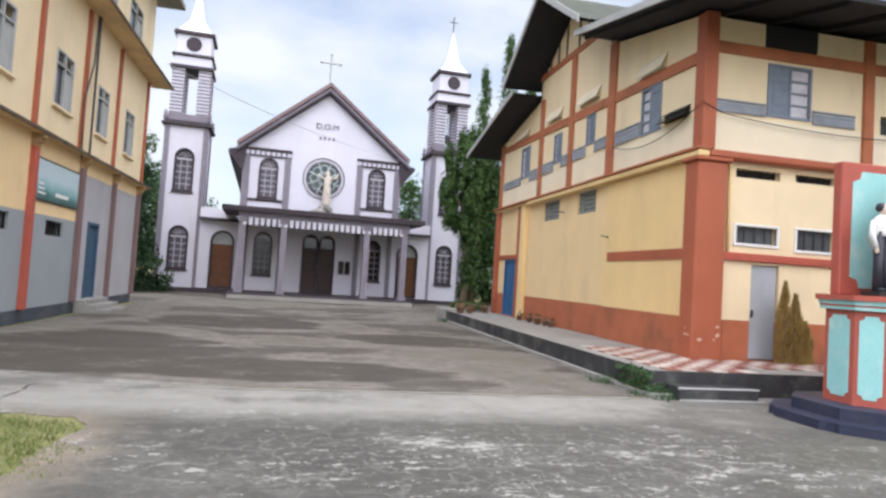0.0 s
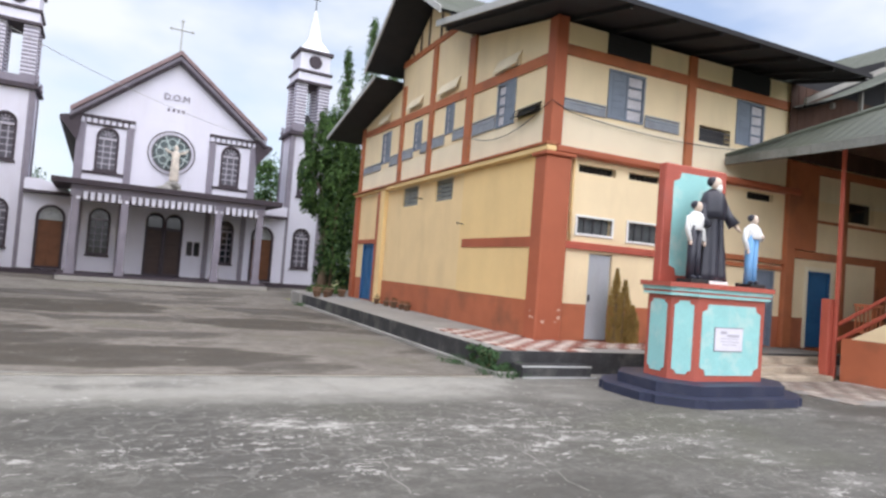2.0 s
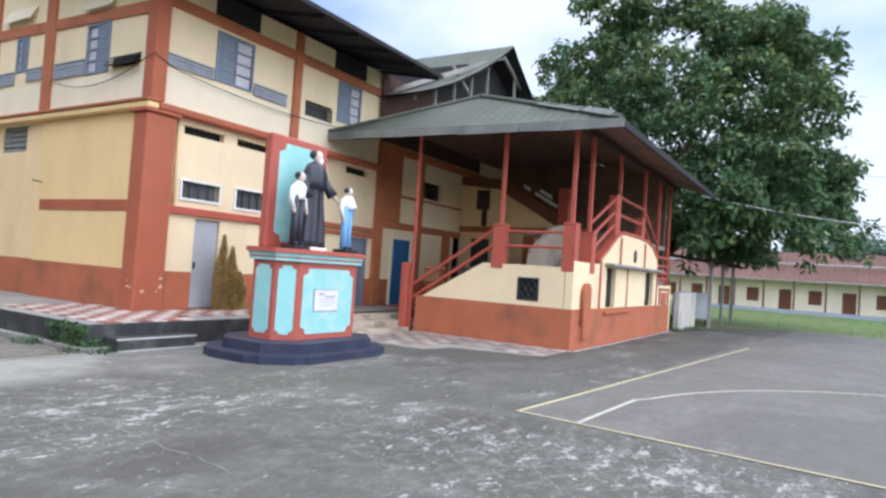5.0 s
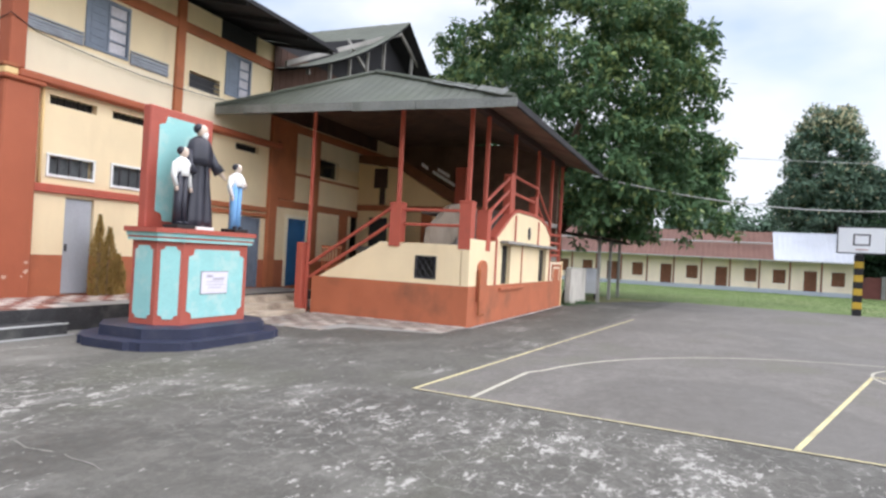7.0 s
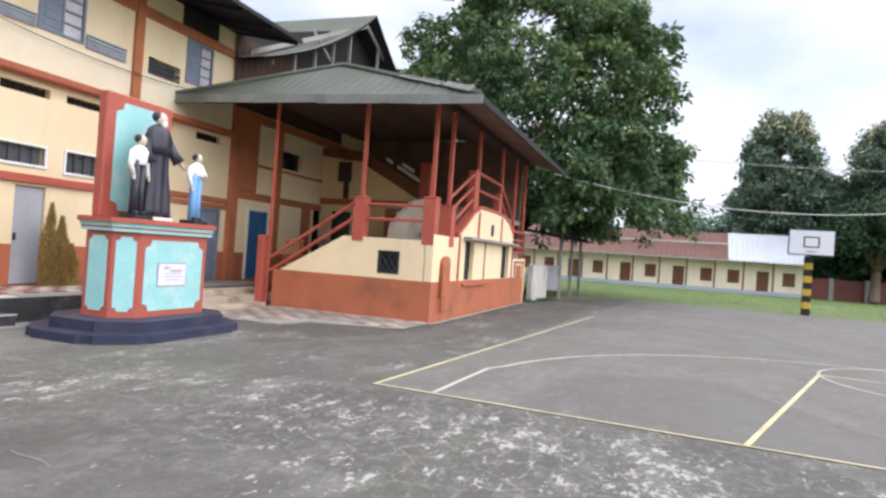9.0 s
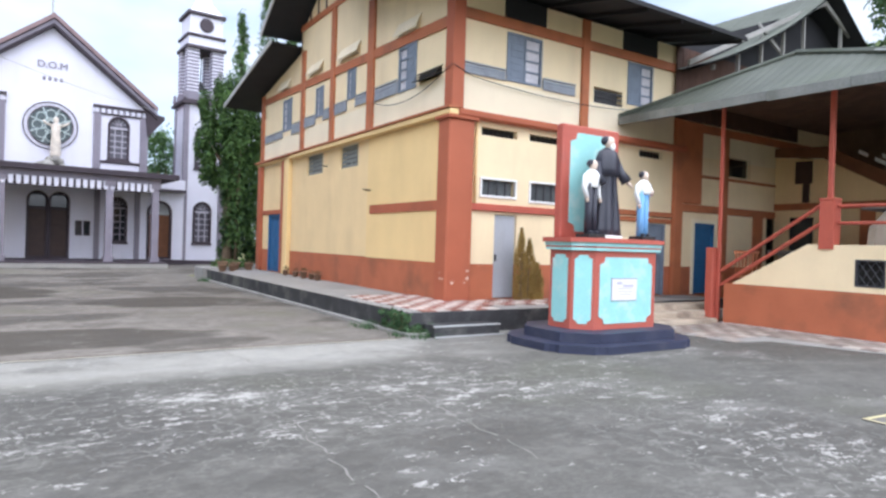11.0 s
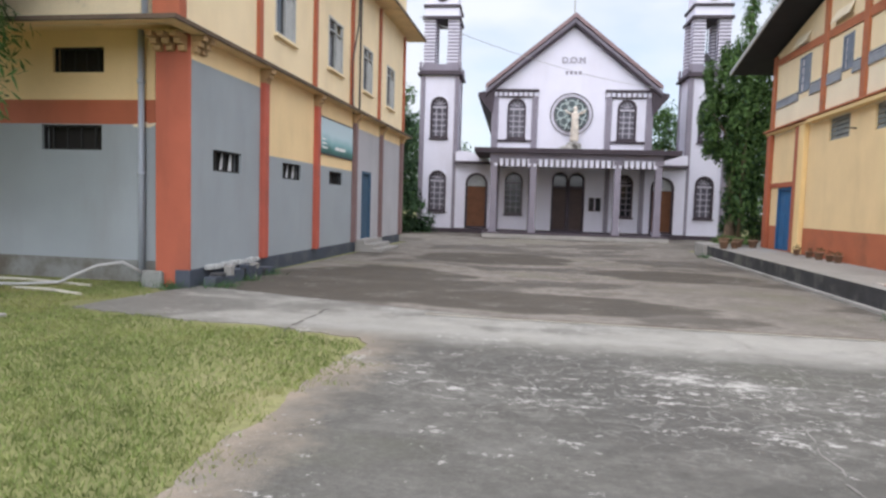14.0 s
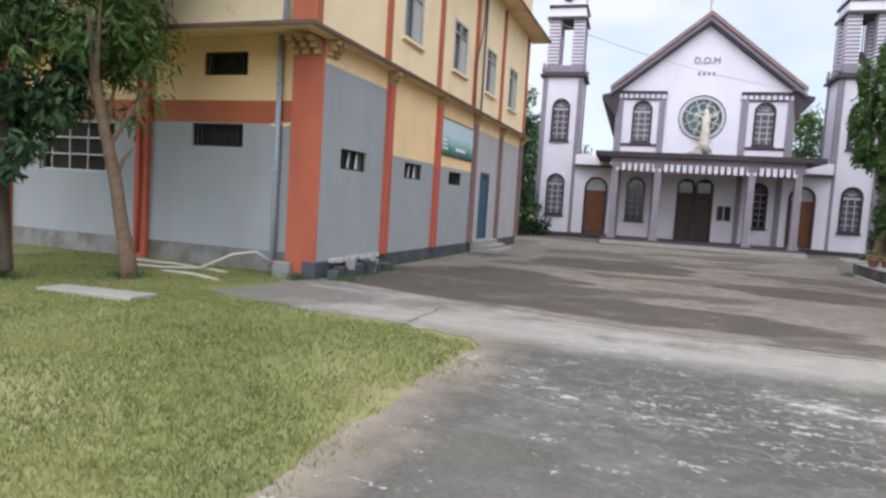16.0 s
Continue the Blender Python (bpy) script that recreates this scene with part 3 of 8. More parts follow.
def arch_pts(cx, z0, z1, w, n=10):
    """Outline of an arched opening, anticlockwise from the lower left."""
    r = w / 2
    zc = z1 - r
    return [(cx - r, z0), (cx + r, z0)] + [(cx + r * math.cos(math.pi * k / n), zc + r * math.sin(math.pi * k / n)) for k in range(n + 1)]


def arch_frame(bm, y0, y1, cx, z0, z1, w, t, mi=0, bottom=True):
    """An arched frame of width t, from y0 to y1, round an opening w wide."""
    o, i = arch_pts(cx, z0, z1, w), arch_pts(cx, z0 + (t if bottom else 0), z1 - t, w - 2 * t)
    n = len(o)
    vo = [[bm.verts.new((x, y, z)) for x, z in o] for y in (y0, y1)]
    vi = [[bm.verts.new((x, y, z)) for x, z in i] for y in (y0, y1)]
    fs = []
    for k in range(n):
        j = (k + 1) % n
        fs += [bm.faces.new((vo[0][k], vo[0][j], vi[0][j], vi[0][k])), bm.faces.new((vo[1][k], vi[1][k], vi[1][j], vo[1][j])),
               bm.faces.new((vo[0][k], vo[1][k], vo[1][j], vo[0][j])), bm.faces.new((vi[0][k], vi[0][j], vi[1][j], vi[1][k]))]
    for f in fs:
        f.material_index = mi
    bmesh.ops.recalc_face_normals(bm, faces=fs)


def spandrels(bm, y0, y1, cx, z0, z1, w, mi=0):
    """Fills the two corners beside an arch, so that a square hole becomes arched."""
    r = w / 2
    zc = z1 - r
    for s in (-1, 1):
        arc = [(cx + s * r * math.cos(math.pi / 2 * k / 6), y0, zc + r * math.sin(math.pi / 2 * k / 6)) for k in range(7)]
        prism(bm, arc + [(cx + s * (r + 0.004), y0, z1 + 0.004)], (0, y1 - y0, 0), mi)


# ================================================================ ground
bm = B()
bmesh.ops.create_grid(bm, x_segments=40, y_segments=40, size=900)
for v in bm.verts:
    v.co.z = -0.015
solo("ground", bm, SOIL, "flat grassy soil reaching to the horizon", "ground", kind="structure")
bm = B()
ragged = []
for (ax, ay), (bx, by), nn in (((-7.2, 8.5), (-5.8, 8.2), 18), ((-5.8, 8.2), (-3.9, 8.1), 24), ((-3.9, 8.1), (-2.5, 7.6), 20), ((-2.5, 7.6), (-2.3, 7.3), 8), ((-2.3, 7.3), (-2.25, -4.0), 130)):
    for k in range(nn):
        x, y = ax + (bx - ax) * k / nn, ay + (by - ay) * k / nn
        q = Vector((x * 1.1, y * 1.1, 3.0))
        ragged.append((x + 0.22 * noise.noise(q) + 0.1 * noise.noise(q * 4), y + 0.18 * noise.noise(q + Vector((9, 0, 0))) + 0.08 * noise.noise(q * 4 + Vector((9, 0, 0))), 0))
prism(bm, [(-2.25, -30, 0), (36, -30, 0), (33.2, 1.5, 0), (26.5, 5.2, 0), (26, 12.2, 0), (5.72, 12.2, 0), (5.72, 9.74, 0), (-0.5, 9.72, 0), (-2.6, 10.2, 0), (-6.9, 11.4, 0)] + ragged, (0, 0, -0.2))
solo("pavement", bm, YARD, "worn grey concrete yard with flaking pale patches", "yard", kind="structure")
bm = B()
prism(bm, [(-12, 28.5, 0), (-6.75, 28.5, 0), (-6.75, 11.42, 0), (-2.6, 10.18, 0), (-0.5, 9.7, 0), (5.72, 9.73, 0), (5.72, 30, 0), (14, 30, 0), (14, 50, 0), (-12, 50, 0)], (0, 0, -0.2))
solo("pavement", bm, YARDDARK, "damp brown-grey concrete yard in front of the church", "yard", kind="structure")

# basketball court
COURT_M = pose(0, 0, 0.006, 0, 0, -4.3)
bm = B()
box(bm, 7.0, 33.4, -12.5, 3.5, -0.05, 0.002)
solo("court_surface", bm, COURT, "smooth grey concrete of a basketball court", "court", kind="structure", m=COURT_M)


def strip(bm, pts, w, z=0.006, mi=0):
    """A painted line along points on the ground."""
    for a, b in zip(pts, pts[1:]):
        a, b = Vector((*a, 0)), Vector((*b, 0))
        d = (b - a).normalized()
        s = Vector((-d.y, d.x, 0)) * (w / 2)
        vs = [bm.verts.new(q + Vector((0, 0, z))) for q in (a - s, b - s, b + s, a + s)]
        bm.faces.new(vs).material_index = mi


def arc_pts(cx, cy, r, a0, a1, n=24):
    return [(cx + r * math.cos(radians(a0 + (a1 - a0) * k / n)), cy + r * math.sin(radians(a0 + (a1 - a0) * k / n))) for k in range(n + 1)]


for name, pts, w, m_, lab in [
        ("court_line", [(7.03, 3.5), (7.03, -11.6)], 0.042, YELLOWLINE, "yellow painted baseline of the court"),
        ("court_line", [(7.03, 3.47), (20.6, 3.25)], 0.05, YELLOWLINE, "yellow painted sideline of the court"),
        ("court_line", [(7.06, -0.75), (13.1, -2.1)], 0.06, YELLOWLINE, "yellow painted side of the key"),
        ("court_line", [(13.1, -2.1), (13.1, -5.9)], 0.06, YELLOWLINE, "yellow painted free-throw line"),
        ("court_line", [(7.06, -7.25), (13.1, -5.9)], 0.10, YELLOWLINE, "yellow painted side of the key"),
        ("court_line", [(7.06, 2.68)] + [(7.9, 2.70), (9.2, 2.72)] + arc_pts(8.3, -4.0, 6.7, 80, -80, 30) + [(7.06, -10.6)], 0.06, PALELINE, "pale painted three-point line"),
        ("court_line", arc_pts(13.1, -4.0, 1.9, -90, 90, 20), 0.05, PALELINE, "pale painted free-throw circle"),
        ("court_line", arc_pts(13.1, -4.0, 1.9, 90, 270, 20), 0.05, PALELINE, "pale painted free-throw circle")]:
    bm = B()
    strip(bm, pts, w)
    solo(name, bm, m_, lab, "court line", group="court markings", kind="structure", m=COURT_M)

# ================================================================ yellow building
YB = thing("school_building", pose(7.88, 11.98, 0), "two-storey cream school building with terracotta timber framing and sheet roofs", "building")
YBI = YB.matrix_basis.inverted()


def yb(name, bm, mats, label="", parent=None):
    """A part of the school building given in world places."""
    if parent is None or parent is YB:
        bm.transform(YBI)
        return part(name, bm, mats, YB, label)
    bm.transform(YBI)
    return part(name, bm, mats, parent, label)


XS, YF = 7.88, 11.98
side_holes = [(19.7, 21.1, 3.95, 4.62), (16.98, 18.25, 3.95, 4.62), (23.55, 25.3, 0.44, 2.69),
              (13.67, 14.6, 5.62, 6.8), (17.27, 17.86, 6.0, 6.92), (19.77, 20.44, 5.85, 6.86), (22.85, 23.8, 5.8, 7.0),
              (12.5, 13.5, 5.68, 5.93)]
bm = B()
wall(bm, "x", XS, XS + 0.25, 12.0, 26.4, 0.3, 7.6, side_holes, [("z", 1.3), ("z", 4.62), ("z", 5.62)], lambda u, z: 1 if z < 1.3 else (0 if z < 4.62 else (3 if z < 5.62 else 2)))
yb("wall", bm, [CREAM, DADO, CREAM_PALE, CREAM_WHITE], "cream rendered side wall with an orange painted dado")
bm = B()
prism(bm, [(XS, 12.0, 7.6), (XS, 26.4, 7.6), (XS, 26.4, 7.63), (XS, 22.05, 8.42), (XS, 22.05, 9.08), (XS, 19.2, 10.85), (XS, 16.35, 9.08), (XS, 16.35, 8.62), (XS, 12.0, 7.76)], (0.25, 0, 0))
yb("gable_wall", bm, CREAM_PALE)
front_holes = [(8.72, 9.8, 4.32, 4.51), (10.19, 11.22, 4.34, 4.51), (14.2, 15.2, 4.36, 4.56), (8.76, 9.76, 2.91, 3.28), (10.26, 11.24, 2.86, 3.3),
               (9.18, 9.86, 0.44, 2.47), (14.5, 15.42, 0.44, 2.5), (16.78, 17.75, 0.44, 2.6), (18.0, 19.6, 4.15, 4.75), (20.6, 21.4, 0.44, 3.0),
               (9.39, 10.5, 5.7, 6.88), (13.62, 14.66, 5.75, 6.93), (12.35, 13.45, 5.62, 6.04), (22.6, 23.5, 4.0, 5.2)]
bm = B()
wall(bm, "y", YF, YF + 0.25, XS + 0.25, 29.0, 0.3, 7.72, front_holes, [("z", 1.27), ("z", 4.62), ("z", 5.62)], lambda u, z: 1 if z < 1.27 else ((3 if z < 5.62 else 2) if z > 4.62 else 2))
yb("wall", bm, [CREAM, DADO, CREAM_PALE, CREAM_WHITE], "cream front wall with vents, doors and an orange dado")
bm = B()
wall(bm, "y", 26.15, 26.4, XS + 0.25, 29.0, 0.3, 7.6)
wall(bm, "x", 28.75, 29.0, 12.23, 26.15, 0.3, 7.6)
yb("back_wall", bm, CREAM)
bm = B()
box(bm, XS + 0.25, 28.75, 12.23, 26.15, 4.5, 4.6)
yb("upper_floor", bm, CONCRETE)

# thicker lower front panel of the side wall, band, dado ledge
bm = B()
wall(bm, "x", XS - 0.06, XS - 0.003, 12.26, 16.16, 0.3, 4.62, (), [("z", 1.28)], lambda u, z: 1 if z < 1.28 else 0)
yb("wall_panel", bm, [OCHRE, DADO])
bm = B()
box(bm, XS - 0.085, XS - 0.058, 12.3, 15.96, 2.5, 2.74, 0, 0.006)
yb("painted_band", bm, ORANGE)
bm = B()
box(bm, 7.69, 8.39, 11.78, 12.27, 0.3, 4.56, 0, 0.03)
box(bm, 7.62, 8.46, 11.71, 12.33, 4.56, 4.64, 0, 0.02)
yb("corner_pillar", bm, ORANGE, "broad terracotta painted corner pillar")
bm = B()
box(bm, 7.64, XS + 0.02, 11.72, 22.3, 4.642, 4.77, 0, 0.02)
box(bm, 7.70, XS, 22.3, 26.5, 4.68, 4.77, 0, 0.02)
yb("ledge", bm, [OCHRE])
bm = B()
box(bm, 7.60, XS + 0.02, 11.70, 26.5, 4.772, 4.84, 0, 0.015)
yb("ledge", bm, [TIMBER])
bm = B()
box(bm, XS + 0.02, 16.0, 11.70, YF + 0.02, 4.642, 4.80, 0, 0.03)
yb("ledge", bm, ORANGE)
bm = B()
box(bm, 7.79, 8.11, 11.86, 12.21, 4.84, 7.78, 0, 0.015)
yb("corner_post", bm, ORANGE)
for y0, y1, z1 in ((16.02, 16.42, 8.6), (18.82, 19.14, 9.15), (21.5, 21.8, 8.4), (26.1, 26.42, 7.6)):
    bm = B()
    box(bm, XS - 0.07, XS + 0.01, y0, y1, 4.842 if y0 < 26 else 4.83, z1, 0, 0.012)
    yb("timber_post", bm, TIMBER)
bm = B()
prism(bm, [(XS - 0.05, 12.2, 6.74), (XS - 0.05, 26.3, 7.22), (XS - 0.05, 26.3, 7.46), (XS - 0.05, 12.2, 7.0)], (0.06, 0, 0))
yb("timber_beam", bm, TIMBER)
bm = B()
box(bm, XS - 0.055, XS + 0.005, 16.4, 22.0, 9.16, 9.36, 0, 0.01)
yb("tie_beam", bm, TIMBER)
for k, y in enumerate((17.3, 18.0, 18.7, 19.7, 20.4, 21.1)):
    bm = B()
    box(bm, XS - 0.03, XS + 0.005, y, y + 0.1, 9.36, min(9.08 + (2.85 - abs(y + 0.05 - 19.2)) * 0.62, 10.7), 0, 0.006)
    yb("gable_batten", bm, DARKWOOD)
bm = B()
box(bm, 7.72, XS + 0.005, 22.65, 23.12, 0.44, 4.68, 0, 0.02)
yb("pilaster", bm, OCHRE)
for y0, y1 in ((23.13, 23.5), (26.05, 26.45)):
    bm = B()
    box(bm, 7.74, XS + 0.005, y0, y1, 0.44, 4.68, 0, 0.02)
    yb("pilaster", bm, ORANGE)
bm = B()
box(bm, XS - 0.05, XS + 0.005, 23.5, 26.05, 2.69, 2.86, 0, 0.01)
yb("lintel", bm, ORANGE)
bm = B()
box(bm, 11.85, 12.11, YF - 0.08, YF + 0.01, 4.80, 7.7, 0, 0.012)
yb("timber_post", bm, TIMBER)
bm = B()
box(bm, 15.7, 15.95, YF - 0.08, YF + 0.01, 4.80, 7.7, 0, 0.012)
yb("timber_post", bm, TIMBER)
bm = B()
box(bm, 8.11, 15.7, YF - 0.06, YF + 0.005, 6.95, 7.2, 0, 0.01)
yb("timber_beam", bm, TIMBER)
bm = B()
box(bm, 15.66, 16.03, YF - 0.14, YF + 0.01, 0.44, 5.6, 0, 0.02)
yb("pilaster", bm, TIMBER, "terracotta pilaster")
bm = B()
box(bm, 16.032, 16.95, YF - 0.10, YF + 0.01, 3.16, 5.6, 0, 0.02)
yb("painted_panel", bm, TIMBER, "dark terracotta panel over the blue door")
bm = B()
for a in ((16.64, 16.78, 0.44, 2.72), (17.75, 17.87, 0.44, 2.72), (16.78, 17.75, 2.6, 2.72)):
    box(bm, a[0], a[1], YF - 0.02, YF + 0.02, a[2], a[3], 0, 0.006)
yb("door_surround", bm, CREAM_WHITE)
bm = B()
box(bm, 8.4, 13.2, YF - 0.09, YF + 0.005, 2.53, 2.70, 0, 0.012)
yb("beam", bm, PORCHRED)
bm = B()
box(bm, 12.6, 15.66, YF - 0.1, YF + 0.005, 2.69, 2.83, 0, 0.012)
box(bm, 12.6, 15.66, YF - 0.07, YF + 0.005, 2.52, 2.64, 0, 0.012)
box(bm, 16.032, 28, YF - 0.06, YF + 0.005, 2.92, 3.15, 0, 0.012)
box(bm, 17.0, 28, YF - 0.05, YF + 0.005, 3.99, 4.07, 0, 0.01)
box(bm, 16.92, 28, YF - 0.06, YF + 0.005, 5.35, 5.6, 0, 0.012)
yb("beam", bm, TIMBER)
for x, w_, z1 in ((18.02, 0.3, 5.35), (19.78, 0.54, 2.92), (22.0, 0.3, 2.92), (24.4, 0.3, 2.92)):
    bm = B()
    box(bm, x, x + w_, YF - 0.05 if z1 < 4 else YF - 0.07, YF + 0.004, 0.44 if x < 21 else 1.9, z1, 0, 0.01)
    yb("timber_post", bm, TIMBER)

# vents, windows, doors
for h in side_holes[:2]:
    bm = B()
    y0, y1, z0, z1 = h
    for k in range(5):
        z = z0 + (k + 0.5) * (z1 - z0) / 5
        prism(bm, [(XS + 0.04, y0, z - 0.062), (XS + 0.075, y0, z + 0.062), (XS + 0.09, y0, z + 0.062), (XS + 0.055, y0, z - 0.062)], (0, y1 - y0, 0))
    v = yb("louvre_vent", bm, ROOFPATCH, "dull grey slatted vent")
    bm = B()
    box(bm, XS + 0.2, XS + 0.22, y0, y1, z0, z1)
    yb("backing", bm, HOLE, parent=v)
for h in front_holes[:3]:
    bm = B()
    box(bm, h[0], h[1], YF + 0.17, YF + 0.19, h[2], h[3])
    for k in range(7):
        x = h[0] + (k + 0.5) * (h[1] - h[0]) / 7
        box(bm, x - 0.012, x + 0.012, YF + 0.08, YF + 0.11, h[2], h[3])
    yb("slot_vent", bm, HOLE, "dark slot vent under the ledge")
for h in front_holes[3:5]:
    bm = B()
    x0, x1, z0, z1 = h
    for a in ((x0 - 0.055, x1 + 0.055, z0 - 0.06, z0), (x0 - 0.055, x1 + 0.055, z1, z1 + 0.05), (x0 - 0.055, x0, z0, z1), (x1, x1 + 0.055, z0, z1)):
        box(bm, a[0], a[1], YF - 0.04, YF + 0.06, a[2], a[3], 0, 0.008)
    w = yb("window", bm, STATUEWHITE, "low white-framed barred window")
    bm = B()
    box(bm, x0, x1, YF + 0.12, YF + 0.14, z0, z1)
    yb("pane", bm, DIMGLASS, parent=w)
    for k in range(1, 4):
        bm = B()
        x = x0 + k * (x1 - x0) / 4
        box(bm, x - 0.02, x + 0.02, YF + 0.02, YF + 0.06, z0, z1)
        yb("bar", bm, IRON, parent=w)
bm = B()
box(bm, 9.2, 9.84, YF + 0.05, YF + 0.09, 0.46, 2.45, 0, 0.006)
d = yb("door", bm, GREYDOOR, "plain grey painted metal door, shut")
bm = B()
box(bm, 9.24, 9.28, YF + 0.0, YF + 0.05, 1.35, 1.5, 0, 0.006)
yb("handle", bm, IRON, parent=d)
for x0, x1, z1 in ((14.5, 15.42, 2.5), (16.78, 17.75, 2.6)):
    bm = B()
    for a in ((x0, x0 + 0.07, 0.44, z1), (x1 - 0.07, x1, 0.44, z1), (x0 + 0.07, x1 - 0.07, z1 - 0.07, z1)):
        box(bm, a[0], a[1], YF + 0.0, YF + 0.1, a[2], a[3])
    blue = BLUEDOOR if x0 > 16 else STEELBLUE
    d = yb("door", bm, blue, "blue painted panelled wooden door, shut" if x0 > 16 else "dull blue-grey panelled wooden door, shut")
    bm = B()
    box(bm, x0 + 0.07, x1 - 0.07, YF + 0.06, YF + 0.1, 0.46, z1 - 0.07)
    for zz in (0.62, 1.32, 1.98):
        if zz + 0.5 < z1:
            box(bm, x0 + 0.16, x1 - 0.16, YF + 0.045, YF + 0.062, zz, zz + 0.5, 0, 0.01)
    yb("door_leaf", bm, blue, parent=d)
bm = B()
for a in ((23.55, 23.66), (25.19, 25.3)):
    box(bm, XS + 0.0, XS + 0.12, a[0], a[1], 0.44, 2.69)
box(bm, XS + 0.0, XS + 0.12, 23.66, 25.19, 2.59, 2.69)
d = yb("door", bm, BLUEDOOR, "bright blue double wooden door, shut")
for y0, y1 in ((23.66, 24.42), (24.43, 25.19)):
    bm = B()
    box(bm, XS + 0.07, XS + 0.11, y0, y1, 0.46, 2.59)
    for zz in (0.6, 1.25, 1.9):
        box(bm, XS + 0.05, XS + 0.072, y0 + 0.1, y1 - 0.1, zz, zz + 0.5, 0, 0.01)
    yb("door_leaf", bm, BLUEDOOR, parent=d)


def casement(axis, d, h, label, leaf_dark=True):
    """A two-leaf window: one shutter closed, the other a glazed leaf; h = (u0, u1, z0, z1), d the wall face."""
    u0, u1, z0, z1 = h
    P = (lambda a, b, c, e, f, g: (c, e, a, b, f, g)) if axis == "x" else (lambda a, b, c, e, f, g: (a, b, c, e, f, g))
    bm = B()
    t = 0.06
    for a in ((u0, u1, z0, z0 + t), (u0, u1, z1 - t, z1), (u0, u0 + t, z0 + t, z1 - t), (u1 - t, u1, z0 + t, z1 - t)):
        box(bm, *P(a[0], a[1], d - 0.03, d + 0.07, a[2], a[3]), 0, 0.006)
    w = yb("window", bm, STEELBLUE, label)
    um = (u0 + u1) / 2
    bm = B()
    box(bm, *P(u0 + t, um, d - 0.015, d + 0.02, z0 + t, z1 - t), 0, 0.006)
    for k in range(6):
        z = z0 + t + 0.06 + k * (z1 - z0 - 0.2) / 6
        box(bm, *P(u0 + t + 0.06, um - 0.05, d - 0.028, d - 0.014, z, z + 0.09))
    yb("shutter", bm, STEELBLUE, parent=w)
    bm = B()
    box(bm, *P(um, u1 - t, d + 0.03, d + 0.045, z0 + t, z1 - t))
    yb("pane", bm, LEAFPANE, parent=w)
    bm = B()
    for k in range(1, 6):
        z = z0 + t + k * (z1 - z0 - 2 * t) / 4
        box(bm, *P(um, u1 - t, d - 0.005, d + 0.03, z - 0.02, z + 0.02))
    box(bm, *P(um - 0.02, um + 0.03, d - 0.03, d + 0.05, z0 + t, z1 - t))
    yb("glazing_bar", bm, STEELBLUE, parent=w)
    return w


casement("y", YF, front_holes[10], "blue-grey two-leaf casement window with a shutter")
casement("y", YF, front_holes[11], "blue-grey two-leaf casement window with a shutter")
casement("x", XS, side_holes[3], "blue-grey casement window with pale glass")
for h in side_holes[4:7]:
    casement("x", XS, h, "narrow blue-grey casement window")


def louvre_strip(axis, d, h, mats, n=3):
    u0, u1, z0, z1 = h
    P = (lambda a, b, c, e, f, g: (c, e, a, b, f, g)) if axis == "x" else (lambda a, b, c, e, f, g: (a, b, c, e, f, g))
    bm = B()
    box(bm, *P(u0, u1, d - 0.05, d - 0.002, z0, z0 + 0.035), 0, 0.005)
    box(bm, *P(u0, u1, d - 0.05, d - 0.002, z1 - 0.035, z1), 0, 0.005)
    for k in range(n):
        z = z0 + 0.045 + k * (z1 - z0 - 0.09) / n
        hh = (z1 - z0 - 0.09) / n
        box(bm, *P(u0, u1, d - 0.04 + 0.006 * (k % 2), d - 0.003, z, z + hh * 0.86))
    yb("louvre_panel", bm, mats, "blue-grey louvred panel below the windows")


for h in ((8.16, 9.35, 5.68, 5.96), (10.54, 11.64, 5.65, 5.96)):
    louvre_strip("y", YF, h, LOUVREGREY)
for h in ((14.65, 15.95, 5.64, 6.02), (16.5, 17.25, 5.72, 6.04), (17.88, 18.8, 5.70, 6.04), (19.2, 19.75, 5.68, 6.02), (20.46, 21.48, 5.65, 6.0), (21.82, 22.8, 5.6, 5.98), (23.82, 26.0, 5.6, 5.9)):
    louvre_strip("x", XS, h, LOUVREGREY)
bm = B()
for k in range(3):
    box(bm, 12.35, 13.45, YF + 0.02, YF + 0.05, 5.66 + k * 0.13, 5.70 + k * 0.13)
box(bm, 12.35, 13.45, YF + 0.2, YF + 0.22, 5.62, 6.04)
yb("open_louvre", bm, IRON, "open dark louvred window")
bm = B()
for k in range(3):
    prism(bm, [(XS - 0.22 + 0.06 * k, 12.46, 5.66 + 0.09 * k), (XS + 0.02, 12.46, 5.74 + 0.09 * k), (XS + 0.02, 12.46, 5.765 + 0.09 * k), (XS - 0.22 + 0.06 * k, 12.46, 5.685 + 0.09 * k)], (0, 1.06, 0))
yb("open_louvre", bm, BLACKPAINT, "open black louvred shutter")
for y0, y1, z in ((17.0, 18.45, 7.42), (19.85, 21.1, 7.5), (23.0, 24.2, 7.5), (13.5, 14.7, 7.2)):
    bm = B()
    prism(bm, [(XS - 0.16, y0, z - 0.12), (XS, y0, z + 0.22), (XS, y0, z + 0.26), (XS - 0.17, y0, z - 0.08)], (0, y1 - y0, 0))
    box(bm, XS - 0.03, XS - 0.002, y0 + 0.08, y1 - 0.08, z - 0.12, z + 0.18)
    v = yb("hooded_vent", bm, CREAM_WHITE, "cream hooded roof-level vent with a dark slot")
    bm = B()
    box(bm, XS - 0.1, XS - 0.05, y0 + 0.35, y1 - 0.35, z + 0.02, z + 0.06)
    yb("slot", bm, IRON, parent=v)
